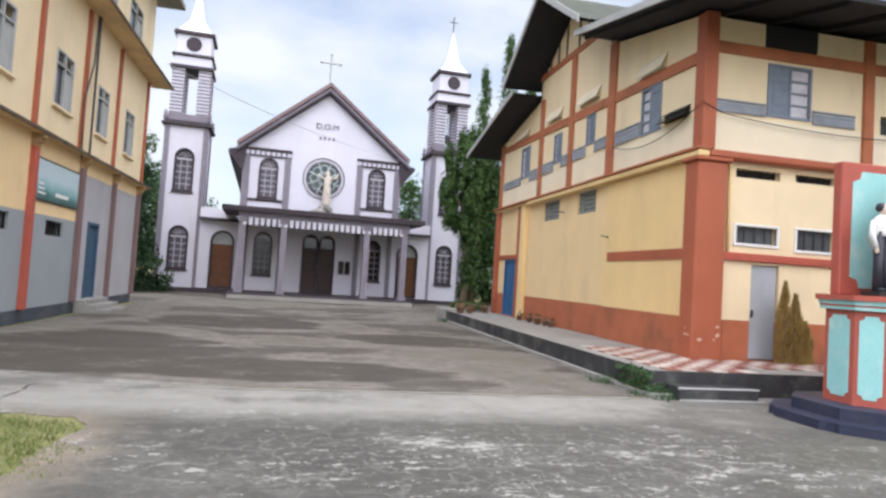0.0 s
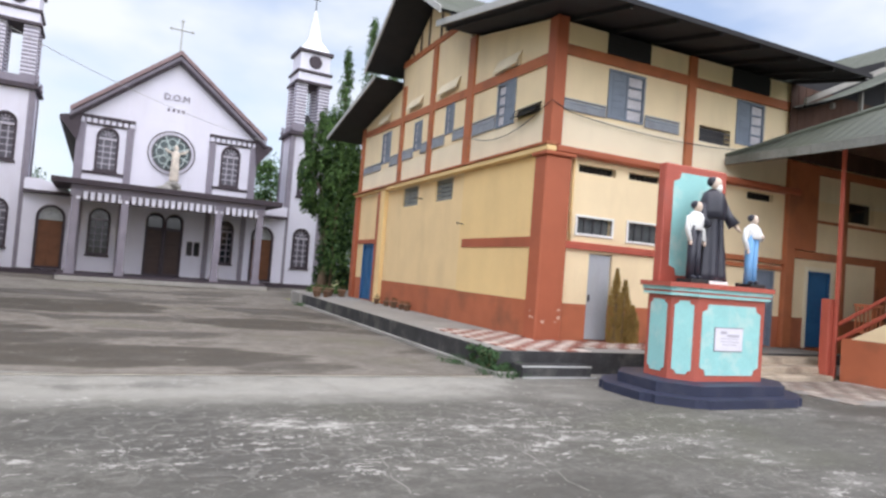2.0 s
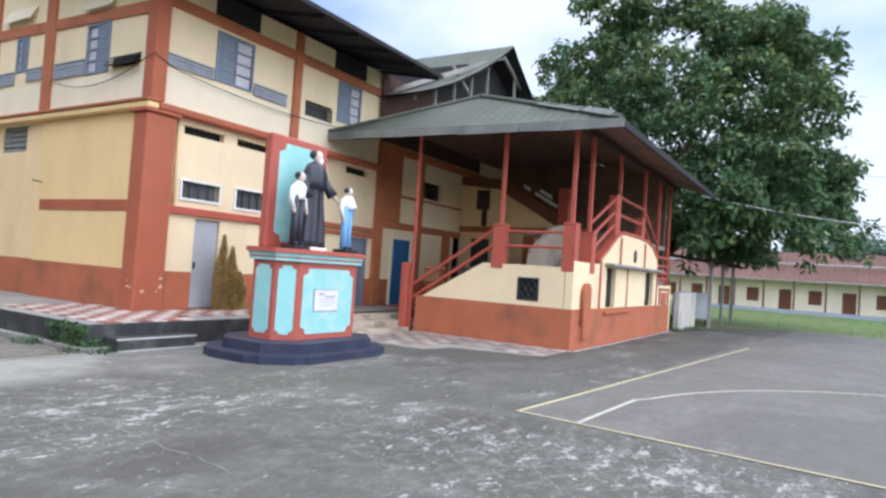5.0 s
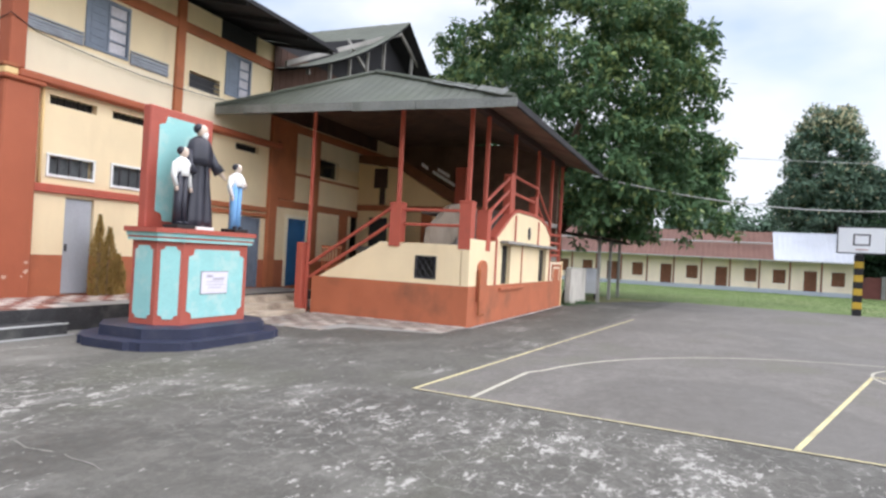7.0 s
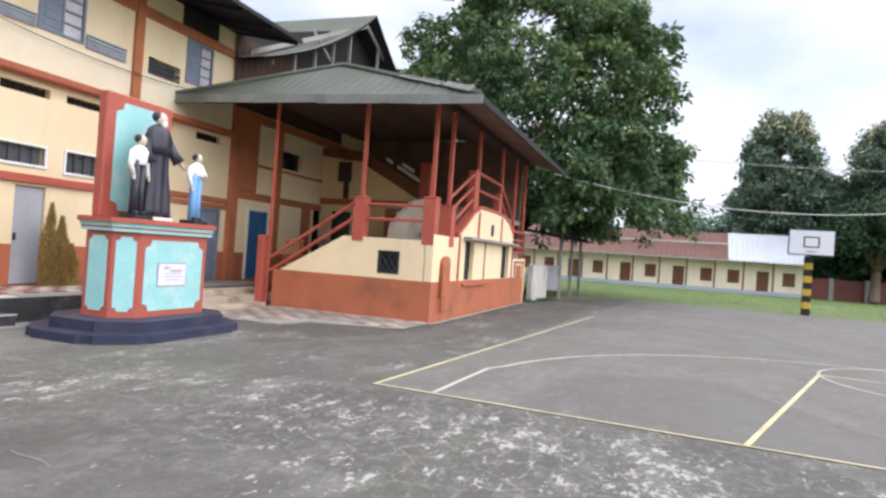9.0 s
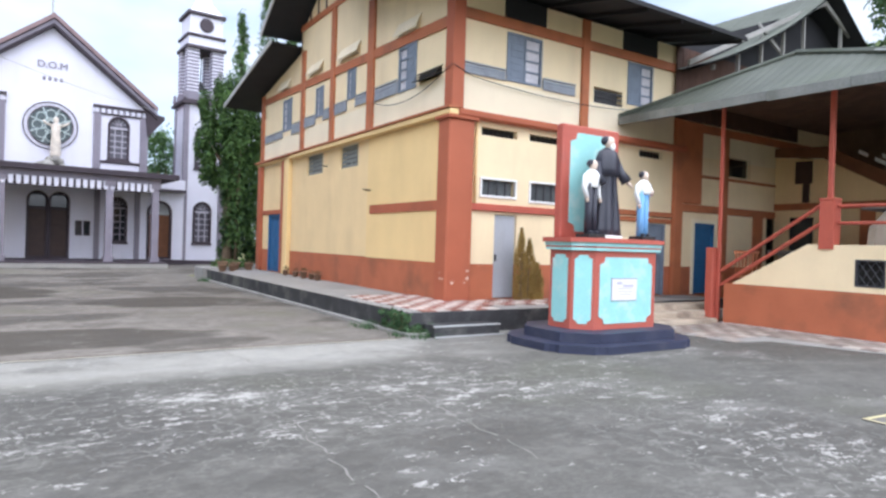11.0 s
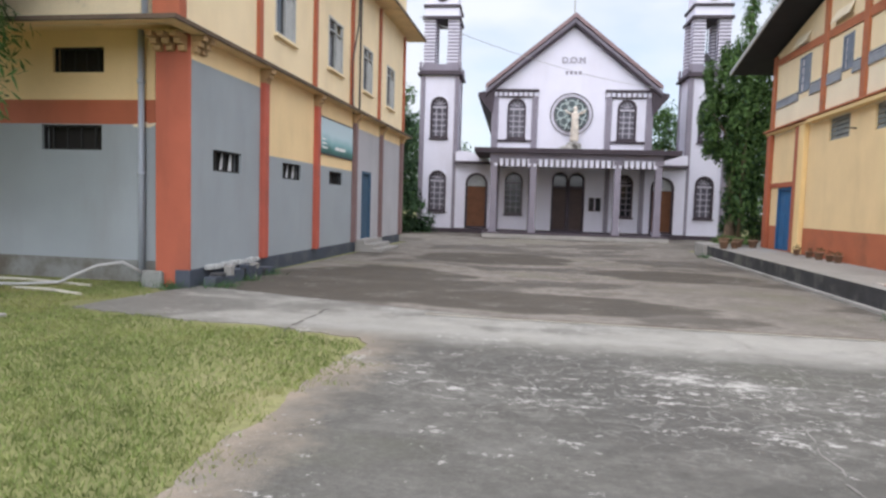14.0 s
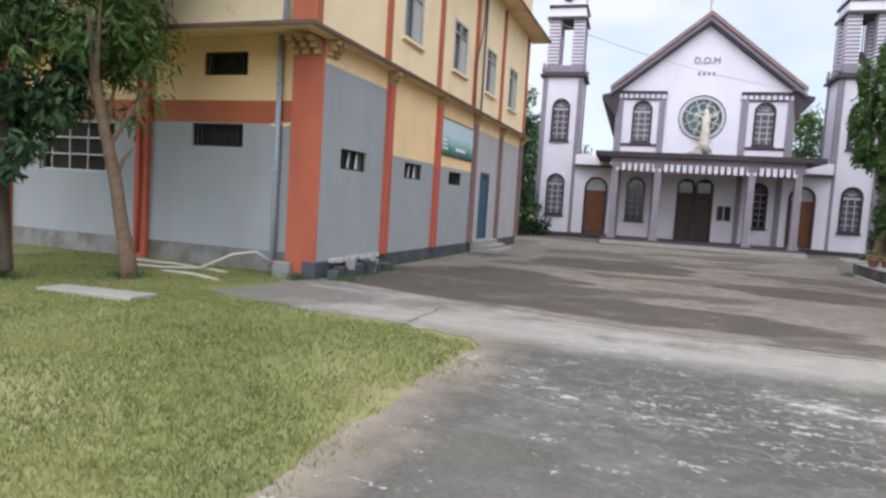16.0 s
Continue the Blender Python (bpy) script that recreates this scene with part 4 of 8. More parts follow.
for x0, x1 in ((9.3, 10.6), (13.4, 14.8)):
    bm = B()
    box(bm, x0, x1, YF - 0.025, YF - 0.002, 7.22, 7.72)
    for k in range(5):
        box(bm, x0, x1, YF - 0.04, YF - 0.024, 7.25 + k * 0.09, 7.30 + k * 0.09)
    yb("loft_louvre", bm, SOFFIT)
bm = B()
box(bm, 18.0, 19.6, YF + 0.15, YF + 0.17, 4.15, 4.75)
box(bm, 20.6, 21.4, YF + 0.15, YF + 0.17, 0.44, 3.0)
box(bm, 22.6, 23.5, YF + 0.15, YF + 0.17, 4.0, 5.2)
yb("pane", bm, GLASS)
# thin iron rods sticking out of the wall, pipes and cables
bm = B()
tube(bm, [(XS - 0.06, 16.0, 3.16), (XS - 0.45, 15.6, 3.14)], 0.02, 6)
tube(bm, [(XS, 19.3, 4.12), (XS - 0.4, 19.0, 4.1)], 0.02, 6)
yb("iron_rod", bm, IRON)
bm = B()
tube(bm, [(8.55, YF - 0.05, 4.6), (8.55, YF - 0.05, 2.6)], 0.035, 8)
yb("downpipe", bm, OCHRE)
bm = B()
pts = [(XS - 0.08, 16.0, 5.62)] + [(XS - 0.1, 16.0 - 3.8 * k / 10, 5.62 - 0.35 * 4 * (k / 10) * (1 - k / 10) + 0.1 * k / 10) for k in range(1, 11)] + [(7.75, 11.82, 5.8), (8.3, YF - 0.1, 5.62)] + [(8.3 + 6 * k / 10, YF - 0.1, 5.62 - 0.16 * 4 * (k / 10) * (1 - k / 10)) for k in range(1, 11)]
tube(bm, pts, 0.01, 5)
yb("cable", bm, WIRE)

# roofs
bm = B()
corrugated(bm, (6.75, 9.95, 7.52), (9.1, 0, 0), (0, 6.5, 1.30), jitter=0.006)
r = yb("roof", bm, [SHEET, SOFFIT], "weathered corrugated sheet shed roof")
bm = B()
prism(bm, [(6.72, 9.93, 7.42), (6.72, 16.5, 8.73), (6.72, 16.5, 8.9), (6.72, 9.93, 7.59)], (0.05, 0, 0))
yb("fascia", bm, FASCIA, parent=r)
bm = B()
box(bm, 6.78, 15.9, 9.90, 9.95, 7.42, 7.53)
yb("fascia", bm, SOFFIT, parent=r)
# rafters share the near-black and sink into the painted eave shade
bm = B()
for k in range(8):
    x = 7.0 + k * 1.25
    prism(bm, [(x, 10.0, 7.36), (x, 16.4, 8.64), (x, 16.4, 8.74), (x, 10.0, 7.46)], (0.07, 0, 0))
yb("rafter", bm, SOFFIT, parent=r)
bm = B()
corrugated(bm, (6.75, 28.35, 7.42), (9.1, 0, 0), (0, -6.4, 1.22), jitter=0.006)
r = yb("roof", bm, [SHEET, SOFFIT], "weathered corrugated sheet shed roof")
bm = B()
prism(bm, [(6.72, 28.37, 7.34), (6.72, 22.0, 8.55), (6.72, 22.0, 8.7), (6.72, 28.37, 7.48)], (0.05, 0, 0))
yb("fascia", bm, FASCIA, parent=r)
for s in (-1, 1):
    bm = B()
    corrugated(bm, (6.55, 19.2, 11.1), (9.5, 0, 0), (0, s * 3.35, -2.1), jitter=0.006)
    r = yb("roof", bm, [SHEET, SOFFIT], "weathered corrugated sheet gable roof")
    bm = B()
    prism(bm, [(6.52, 19.2, 10.98), (6.52, 19.2 + s * 3.38, 8.86), (6.52, 19.2 + s * 3.38, 9.06), (6.52, 19.2, 11.18)], (0.05, 0, 0))
    yb("barge_board", bm, FASCIA, parent=r)
bm = B()
for y in (16.36, 21.9):
    box(bm, XS, 15.9, y, y + 0.14, 8.3, 9.1)
yb("clerestory_wall", bm, CREAM)
bm = B()
prism(bm, [(15.75, 12.0, 4.0), (15.75, 26.4, 4.0), (15.75, 26.4, 7.6), (15.75, 22, 8.5), (15.75, 22, 9.1), (15.75, 19.2, 10.8), (15.75, 16.4, 9.1), (15.75, 16.4, 8.5), (15.75, 12.0, 7.7)], (0.15, 0, 0))
yb("cross_wall", bm, CREAM)
# added planks, their dark colour stands in for a deep shaded recess
bm = B()
for k in range(22):
    x = 15.55 + k * 0.3
    box(bm, x, x + 0.285, YF - 0.11, YF - 0.09 + 0.004 * (k % 3), 5.62, 7.7)
yb("plank", bm, DEEPBROWN, "added dark planks standing in for the shaded recess under the eaves")
# second wing: gable over the stair porch
RX, RZ, RY = 22.6, 10.82, 10.95
for s in (-1, 1):
    bm = B()
    corrugated(bm, (RX, RY, RZ), (0, 13.5, 0), (s * 7.0, 0, -3.8), jitter=0.012, curve=-0.32, rows=8)
    r = yb("roof", bm, [SHEET, SOFFIT], "weathered corrugated sheet gable roof")
bm = B()
for s in (-1, 1):
    for k in range(1, 6):
        x = RX + s * k * 1.2
        box(bm, x - 0.035, x + 0.035, 11.35, 11.45, 7.1, RZ - k * 1.2 * 0.554 - 0.25)
    prism(bm, [(RX, 11.3, RZ - 0.35), (RX + s * 7.2, 11.3, 7.15), (RX + s * 7.2, 11.3, 7.0), (RX, 11.3, RZ - 0.5)], (0, 0.08, 0))
    prism(bm, [(RX + s * 0.3, 11.46, 7.3), (RX + s * 3.6, 11.46, 9.0), (RX + s * 3.6, 11.46, 8.88), (RX + s * 0.3, 11.46, 7.16)], (0, 0.06, 0))
yb("roof_truss", bm, [CONCRETE])
# near-black sheet stands in for the shaded roof space behind the trusses
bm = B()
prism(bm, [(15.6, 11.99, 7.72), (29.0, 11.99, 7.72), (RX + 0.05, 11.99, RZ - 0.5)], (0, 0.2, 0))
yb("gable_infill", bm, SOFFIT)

# terrace in front of the school
bm = B()
prism(bm, [(5.75, 9.95, 0.0), (12.4, 10.02, 0), (12.4, 10.6, 0), (16.4, 10.6, 0), (16.4, 11.97, 0), (7.87, 11.97, 0), (7.87, 26.4, 0), (7.6, 30, 0), (5.75, 26.4, 0)], (0, 0, 0.425))
for v in bm.verts:
    if v.co.z < 0.1:
        v.co.z = -0.1
bm.faces.ensure_lookup_table()
for f in bm.faces:
    f.material_index = 0 if abs(f.normal.z) > 0.5 else 1
TERR = solo("terrace", bm, [CONCRETE, BLACKCURB], "raised concrete terrace with blackened sides", "terrace", kind="structure")
bm = B()
box(bm, 5.62, 5.745, 9.83, 26.4, -0.05, 0.07, 0, 0.015)
box(bm, 5.62, 6.2, 9.72, 9.83, -0.05, 0.07, 0, 0.015)
solo("kerb", bm, CONCRETE, "low pale kerb along the terrace foot", "kerb", kind="structure")
bm = B()
box(bm, 6.05, 7.55, 9.55, 9.94, -0.05, 0.20, 0, 0.012)
box(bm, 6.05, 7.5, 9.60, 9.945, 0.2, 0.215)
st = solo("terrace_step", bm, BLACKCURB, "dark concrete steps up to the terrace", "step", kind="structure")
bm = B()
box(bm, 6.04, 7.56, 9.535, 9.58, 0.185, 0.214, 0, 0.006)
box(bm, 6.04, 7.65, 9.50, 9.53, 0.0, 0.025)
part("nosing", bm, FASCIA, st)

# ================================================================ stair porch
PO = thing("stair_porch", pose(14.17, 4.82, 0), "open stair porch, red posts, cream walls, weathered sheet roof", "porch")
POI = PO.matrix_basis.inverted()


def po(name, bm, mats, label="", parent=None):
    bm.transform(POI)
    return part(name, bm, mats, parent or PO, label)


XQ, YQ, XE = 14.17, 4.82, 24.4
bm = B()
wall(bm, "x", XQ, XQ + 0.22, 5.04, 9.2, -0.1, 0.98)
po("dado_wall", bm, DADO, "orange painted base wall")
bm = B()
wall(bm, "x", XQ + 0.003, XQ + 0.2, 5.04, 7.22, 0.98, 1.96, [(5.67, 6.24, 1.1, 1.66)])
prism(bm, [(XQ + 0.003, 7.22, 0.98), (XQ + 0.003, 9.0, 0.98), (XQ + 0.003, 7.22, 1.96)], (0.197, 0, 0))
po("stair_wall", bm, CREAM_PALE, "cream stair wall with a sloping top")
bm = B()
wall(bm, "y", YQ, YQ + 0.22, XQ, XE, -0.1, 0.98)
po("dado_wall", bm, DADO, "orange painted base wall")
# south wall with two tall dark openings under a hump-topped parapet
bm = B()
OPEN = [(16.72, 17.55, 0.981, 2.06), (20.85, 21.85, 0.981, 2.06)]
wall(bm, "y", YQ + 0.003, YQ + 0.2, XQ, 22.5, 0.98, 2.12, OPEN, [("u", 15.9)])
prism(bm, [(15.95, YQ + 0.003, 2.12), (22.5, YQ + 0.003, 2.12), (22.3, YQ + 0.003, 2.4)] + [(20.0 + 2.3 * math.cos(a), YQ + 0.003, 2.4 + 0.66 * math.sin(a)) for a in (0.3, 0.6, 0.9, 1.2, 1.57)] + [(18.1, YQ + 0.003, 3.06), (17.5, YQ + 0.003, 2.9)], (0, 0.197, 0))
po("stair_wall", bm, CREAM_PALE, "cream hump-topped stair wall")
bm = B()
wall(bm, "y", YQ + 0.003, YQ + 0.2, 22.5, XE, 0.98, 1.66)
po("stair_wall", bm, CREAM_WHITE, "pale low end of the stair wall")
bm = B()
box(bm, 16.5, 22.4, YQ - 0.24, YQ + 0.0, 2.10, 2.18, 0, 0.012)
po("ledge", bm, CONCRETE, "weathered concrete hood over the openings")
bm = B()
for x0, x1, z0, z1 in OPEN:
    box(bm, x0, x1, YQ + 0.12, YQ + 0.14, z0, z1)
po("dark_opening", bm, HOLE)
bm = B()
box(bm, 16.55, 18.95, YQ - 0.07, YQ, 0.82, 0.9, 0, 0.01)
box(bm, 18.66, 18.74, YQ - 0.02, YQ + 0.002, 0.981, 2.1)
po("trim", bm, DADO)
bm = B()
lathe(bm, 0, 0, [(0.001, 0), (0.13, 0), (0.13, 0.03), (0.001, 0.03)], 14)
bm.transform(Matrix.Translation((19.4, YQ, 2.5)) @ Matrix.Rotation(radians(90), 4, "X") @ Matrix.Diagonal((1, 1.5, 1, 1)))
po("oval_vent", bm, IRON)
bm = B()
for x, z1 in ((16.1, 2.2), (17.82, 2.95), (20.5, 2.95), (22.3, 2.3)):
    box(bm, x, x + 0.09, YQ - 0.03, YQ + 0.002, 0.98 if x < 17 or x > 22 else 2.2, z1)
prism(bm, [(15.95, YQ - 0.03, 2.14), (17.5, YQ - 0.03, 2.92), (18.1, YQ - 0.03, 3.08), (18.1, YQ - 0.03, 3.16), (17.45, YQ - 0.03, 3.0), (15.95, YQ - 0.03, 2.25)], (0, 0.24, 0))
prism(bm, [(18.1, YQ - 0.03, 3.07), (20.0, YQ - 0.03, 3.07), (20.9, YQ - 0.03, 3.0), (21.6, YQ - 0.03, 2.85), (22.2, YQ - 0.03, 2.55), (22.28, YQ - 0.03, 2.62), (21.65, YQ - 0.03, 2.93), (20.9, YQ - 0.03, 3.09), (20.0, YQ - 0.03, 3.15), (18.1, YQ - 0.03, 3.15)], (0, 0.24, 0))
po("trim", bm, PORCHRED)
# raised orange panel with a rounded head beside the corner, pipe below it
bm = B()
prism(bm, [(14.74, YQ - 0.07, 0.6), (15.34, YQ - 0.07, 0.6), (15.34, YQ - 0.07, 1.42)] + [(15.04 + 0.3 * math.cos(a * 0.3927), YQ - 0.07, 1.42 + 0.2 * math.sin(a * 0.3927)) for a in range(1, 8)] + [(14.74, YQ - 0.07, 1.42)], (0, 0.069, 0))
rf = po("raised_panel", bm, DADO, "round-headed orange panel on the base wall")
bm = B()
tube(bm, [(14.72, YQ - 0.09, 1.4), (14.72, YQ - 0.09, 0.3), (15.15, YQ - 0.09, 0.27)], 0.035, 7)
po("pipe", bm, TIMBER, parent=rf)
bm = B()
for a in ((22.75, 24.2, 1.5, 1.58), (22.75, 22.85, 1.0, 1.5), (24.1, 24.2, 1.0, 1.5)):
    box(bm, a[0], a[1], YQ - 0.04, YQ + 0.002, a[2], a[3], 0, 0.008)
box(bm, 23.1, 23.85, YQ - 0.03, YQ + 0.002, 0.985, 1.42)
po("raised_frame", bm, DADO)
# lattice window
bm = B()
for a in ((5.67, 5.71, 1.1, 1.66), (6.2, 6.24, 1.1, 1.66), (5.71, 6.2, 1.1, 1.14), (5.71, 6.2, 1.62, 1.66)):
    box(bm, XQ - 0.01, XQ + 0.06, a[0], a[1], a[2], a[3])
w = po("lattice_window", bm, IRON, "small dark window with an iron lattice")
bm = B()
for k in range(3):
    y = 5.71 + 0.49 * (k + 0.5) / 3
    tube(bm, [(XQ + 0.03, y - 0.08, 1.14), (XQ + 0.03, y + 0.08, 1.38), (XQ + 0.03, y - 0.08, 1.62)], 0.011, 5)
    tube(bm, [(XQ + 0.04, y + 0.08, 1.14), (XQ + 0.04, y - 0.08, 1.38), (XQ + 0.04, y + 0.08, 1.62)], 0.011, 5)
po("lattice", bm, IRON, parent=w)
bm = B()
box(bm, XQ + 0.12, XQ + 0.14, 5.67, 6.24, 1.1, 1.66)
po("backing", bm, HOLE, parent=w)
# floors and stairs
bm = B()
box(bm, XQ + 0.2, XE, YQ + 0.22, 7.2, 1.7, 1.86)
box(bm, 20.6, XE, 7.2, 11.9, 1.7, 1.86)
po("landing", bm, CONCRETE)
bm = B()
for k in range(8):
    box(bm, XQ + 0.23, 16.6, 7.2 + k * 0.28, 7.2 + (k + 1) * 0.28, 0.1, 1.86 - (k + 1) * 0.195)
po("step", bm, CONCRETE, "flight of concrete steps")
# second flight climbs from the landing, behind a grey concrete parapet
bm = B()
for k in range(7):
    box(bm, 15.9 + k * 0.29, 15.9 + (k + 1) * 0.29, YQ + 0.23, 6.0, 1.86, 1.86 + (k + 1) * 0.17)
po("step", bm, CONCRETE, "flight of concrete steps")
bm = B()
prism(bm, [(14.45, 6.02, 1.861), (19.6, 6.02, 1.861), (19.6, 6.02, 3.08), (16.4, 6.02, 3.14), (15.75, 6.02, 3.02), (14.5, 6.02, 2.32)], (0, 0.14, 0))
po("stair_parapet", bm, STAIRGREY, "stained grey-brown parapet of the second flight")
bm = B()
box(bm, 18.0, XE, YQ + 0.24, 7.9, 2.95, 3.1)
po("landing", bm, CONCRETE)
# third flight runs up to the school wall along a cream flank with a timber frame
XF = 21.0
bm = B()
prism(bm, [(XF, 6.6, 1.861), (XF, 11.96, 1.861), (XF, 11.96, 4.98), (XF, 10.35, 4.78), (XF, 8.2, 3.58), (XF, 6.6, 3.3)], (0.15, 0, 0))
fl = po("stair_flank", bm, CREAM, "cream flank wall of the upper flight")
bm = B()
prism(bm, [(XF - 0.06, 8.0, 3.5), (XF - 0.06, 10.4, 4.83), (XF - 0.06, 11.96, 5.0), (XF - 0.06, 11.96, 5.3), (XF - 0.06, 10.3, 5.2), (XF - 0.06, 8.0, 3.95)], (0.1, 0, 0))
po("stringer", bm, BROWNDOOR, parent=fl)
bm = B()
box(bm, XF - 0.05, XF, 6.6, 11.95, 3.2, 3.42, 0, 0.01)
po("timber_beam", bm, TIMBER, parent=fl)
for y0, y1, z0, z1 in ((8.84, 9.26, 1.87, 3.2), (6.6, 6.9, 1.87, 3.2)):
    bm = B()
    box(bm, XF - 0.05, XF, y0, y1, z0, z1, 0, 0.01)
    po("timber_post", bm, TIMBER, parent=fl)
bm = B()
box(bm, XF - 0.08, XF, 10.72, 11.25, 4.05, 4.78, 0, 0.01)
box(bm, XF - 0.08, XF, 10.8, 11.0, 3.43, 4.05, 0, 0.01)
po("wall_box", bm, DARKWOOD, parent=fl)
# dark panel stands in for the unlit space of an open doorway
bm = B()
box(bm, XF - 0.03, XF, 10.65, 11.4, 1.87, 2.95)
po("doorway", bm, GLASS, parent=fl)
# white boards stand in for slits of daylight behind the flight
bm = B()
for a, b, dz in ((8.05, 8.95, 0.0), (8.3, 8.75, 0.2), (9.15, 9.4, 0.02)):
    prism(bm, [(XF + 0.05, a, 4.12 + (a - 8.05) * 0.55 + dz), (XF + 0.05, b, 4.12 + (b - 8.05) * 0.55 + dz), (XF + 0.05, b, 4.24 + (b - 8.05) * 0.55 + dz), (XF + 0.05, a, 4.24 + (a - 8.05) * 0.55 + dz)], (0.05, 0, 0))
po("light_slit_board", bm, BOARD, parent=fl)
bm = B()
box(bm, XF - 0.2, XF + 0.2, 7.55, 7.95, 3.1, 4.8, 0, 0.02)
po("newel_post", bm, PORCHRED, "stout dull-red newel post")
# steps given a dark wood colour to keep the porch interior dark
bm = B()
for k in range(11):
    box(bm, XF + 0.16, XF + 1.6, 8.0 + k * 0.3, 8.0 + (k + 1) * 0.3, 3.1, 3.1 + (k + 1) * 0.165)
po("step", bm, DARKWOOD, "dark step of the upper flight")
# added wall shuts the far end so the porch goes dark inside
bm = B()
wall(bm, "x", XE, XE + 0.2, YQ + 0.3, 12.0, 1.7, 6.2)
po("shade_wall", bm, PORCHUNDER)
bm = B()
wall(bm, "x", XE, XE + 0.2, YQ, 12.0, -0.1, 1.7)
po("end_wall", bm, CREAM)


def porch_post(x, y, z0, z1, plinth_top=None, h=0.05):
    bm = B()
    box(bm, x - h, x + h, y - h, y + h, z0, z1, 0, 0.012)
    p = po("post", bm, PORCHRED, "slim dull-red porch post")
    if plinth_top:
        bm = B()
        prism(bm, [(x - 0.15, y - 0.15, z0), (x + 0.15, y - 0.15, z0), (x + 0.15, y + 0.15, z0), (x - 0.15, y + 0.15, z0)], (0, 0, plinth_top - z0 - 0.06))
        box(bm, x - 0.165, x + 0.165, y - 0.165, y + 0.165, plinth_top - 0.06, plinth_top, 0, 0.01)
        po("plinth", bm, PORCHRED, parent=p)
    return p


porch_post(XQ + 0.1, 9.42, 0.0, 5.5, h=0.042)
porch_post(XQ + 0.12, 6.83, 1.86, 5.55, 2.96)
porch_post(XQ + 0.14, 4.98, 1.86, 5.5, 3.02)
porch_post(15.45, 4.95, 1.86, 5.5, 2.9)
for x, z0 in ((17.85, 3.1), (20.6, 3.1), (22.6, 2.0), (24.25, 1.6)):
    porch_post(x, 4.93, z0, 5.5)
# handrails along the stairs
bm = B()
for dz in (0.0, 0.36):
    tube(bm, [(XQ + 0.1, 9.35, 0.92 + dz), (XQ + 0.1, 7.0, 2.42 + dz * 1.1)], 0.045, 6)
    tube(bm, [(XQ + 0.1, 6.65, 2.42 + dz), (XQ + 0.1, 5.15, 2.42 + dz)], 0.04, 6)
po("handrail", bm, PORCHRED)
bm = B()
for dz in (0.35, 0.72, 1.08):
    tube(bm, [(15.5, 4.93, 2.05 + dz), (17.85, 4.93, 3.1 + dz)], 0.045, 6)
for dz in (0.5, 1.0):
    tube(bm, [(17.85, 4.93, 3.1 + dz), (20.6, 4.93, 3.05 + dz)], 0.045, 6)
    tube(bm, [(20.6, 4.93, 3.05 + dz), (22.6, 4.93, 2.05 + dz)], 0.045, 6)
for z in (1.9, 2.1, 2.35, 2.65):
    tube(bm, [(22.6, 4.93, z), (24.25, 4.93, z)], 0.05, 6)
po("handrail", bm, PORCHRED)
for x0, x1, z0, z1 in ((17.4, 17.75, 2.95, 4.1), (20.25, 20.55, 3.05, 3.75)):
    bm = B()
    box(bm, x0, x1, 4.86, 5.1, z0, z1, 0, 0.02)
    po("newel_post", bm, PORCHRED)
# small gate at the foot of the stair
bm = B()
for k in range(7):
    y = 8.55 + k * 0.09
    box(bm, XQ + 0.3, XQ + 0.32, y, y + 0.03, 1.12, 1.78)
box(bm, XQ + 0.29, XQ + 0.33, 8.5, 9.15, 1.72, 1.78)
box(bm, XQ + 0.29, XQ + 0.33, 8.5, 9.15, 1.12, 1.18)
po("gate", bm, TIMBER)
bm = B()
box(bm, XQ - 0.08, XQ + 0.16, 9.47, 9.68, -0.05, 1.84, 0, 0.02)
po("gate_pier", bm, PORCHRED)
# hipped roof: corners of the eaves, apex of the hip and the ridge behind it
SW, NW, SE, NE = Vector((13.35, 3.68, 5.2)), Vector((13.35, 12.0, 5.33)), Vector((25.6, 3.68, 5.2)), Vector((25.6, 11.97, 6.2))
APEX, BACK, NI = Vector((15.5, 8.32, 6.62)), Vector((25.6, 8.32, 6.62)), Vector((16.6, 11.97, 6.2))


def ribbed(bm, a, b, c, d, n, lift=0.03, sag=0.03):
    """A ribbed roof plane between the lower edge a-b and the upper edge d-c, with a dark underside; sheets lie unevenly."""
    rng = np.random.default_rng(7)
    rows, prev = 5, None
    for i in range(n + 1):
        f = i / n
        lo, hi = a.lerp(b, f), d.lerp(c, f)
        over = Vector((0, 0, lift * (i % 2)))
        if i % 8 == 0:
            slip = rng.uniform(-0.02, 0.02)
        col = [lo.lerp(hi, k / rows) + over + Vector((0, 0, slip - sag * 4 * (k / rows) * (1 - k / rows))) for k in range(rows + 1)]
        top = [bm.verts.new(q) for q in col]
        low = [bm.verts.new(q - Vector((0, 0, 0.08)) - over) for q in (col[0], col[-1])]
        if prev:
            for k in range(rows):
                if (prev[0][k + 1].co - top[k + 1].co).length > 0.01 or k < rows - 1:
                    bm.faces.new((prev[0][k], top[k], top[k + 1], prev[0][k + 1])).material_index = 0
            bm.faces.new((prev[1][0], prev[1][1], low[1], low[0])).material_index = 1
            bm.faces.new((prev[0][0], prev[1][0], low[0], top[0])).material_index = 0
        prev = (top, low)


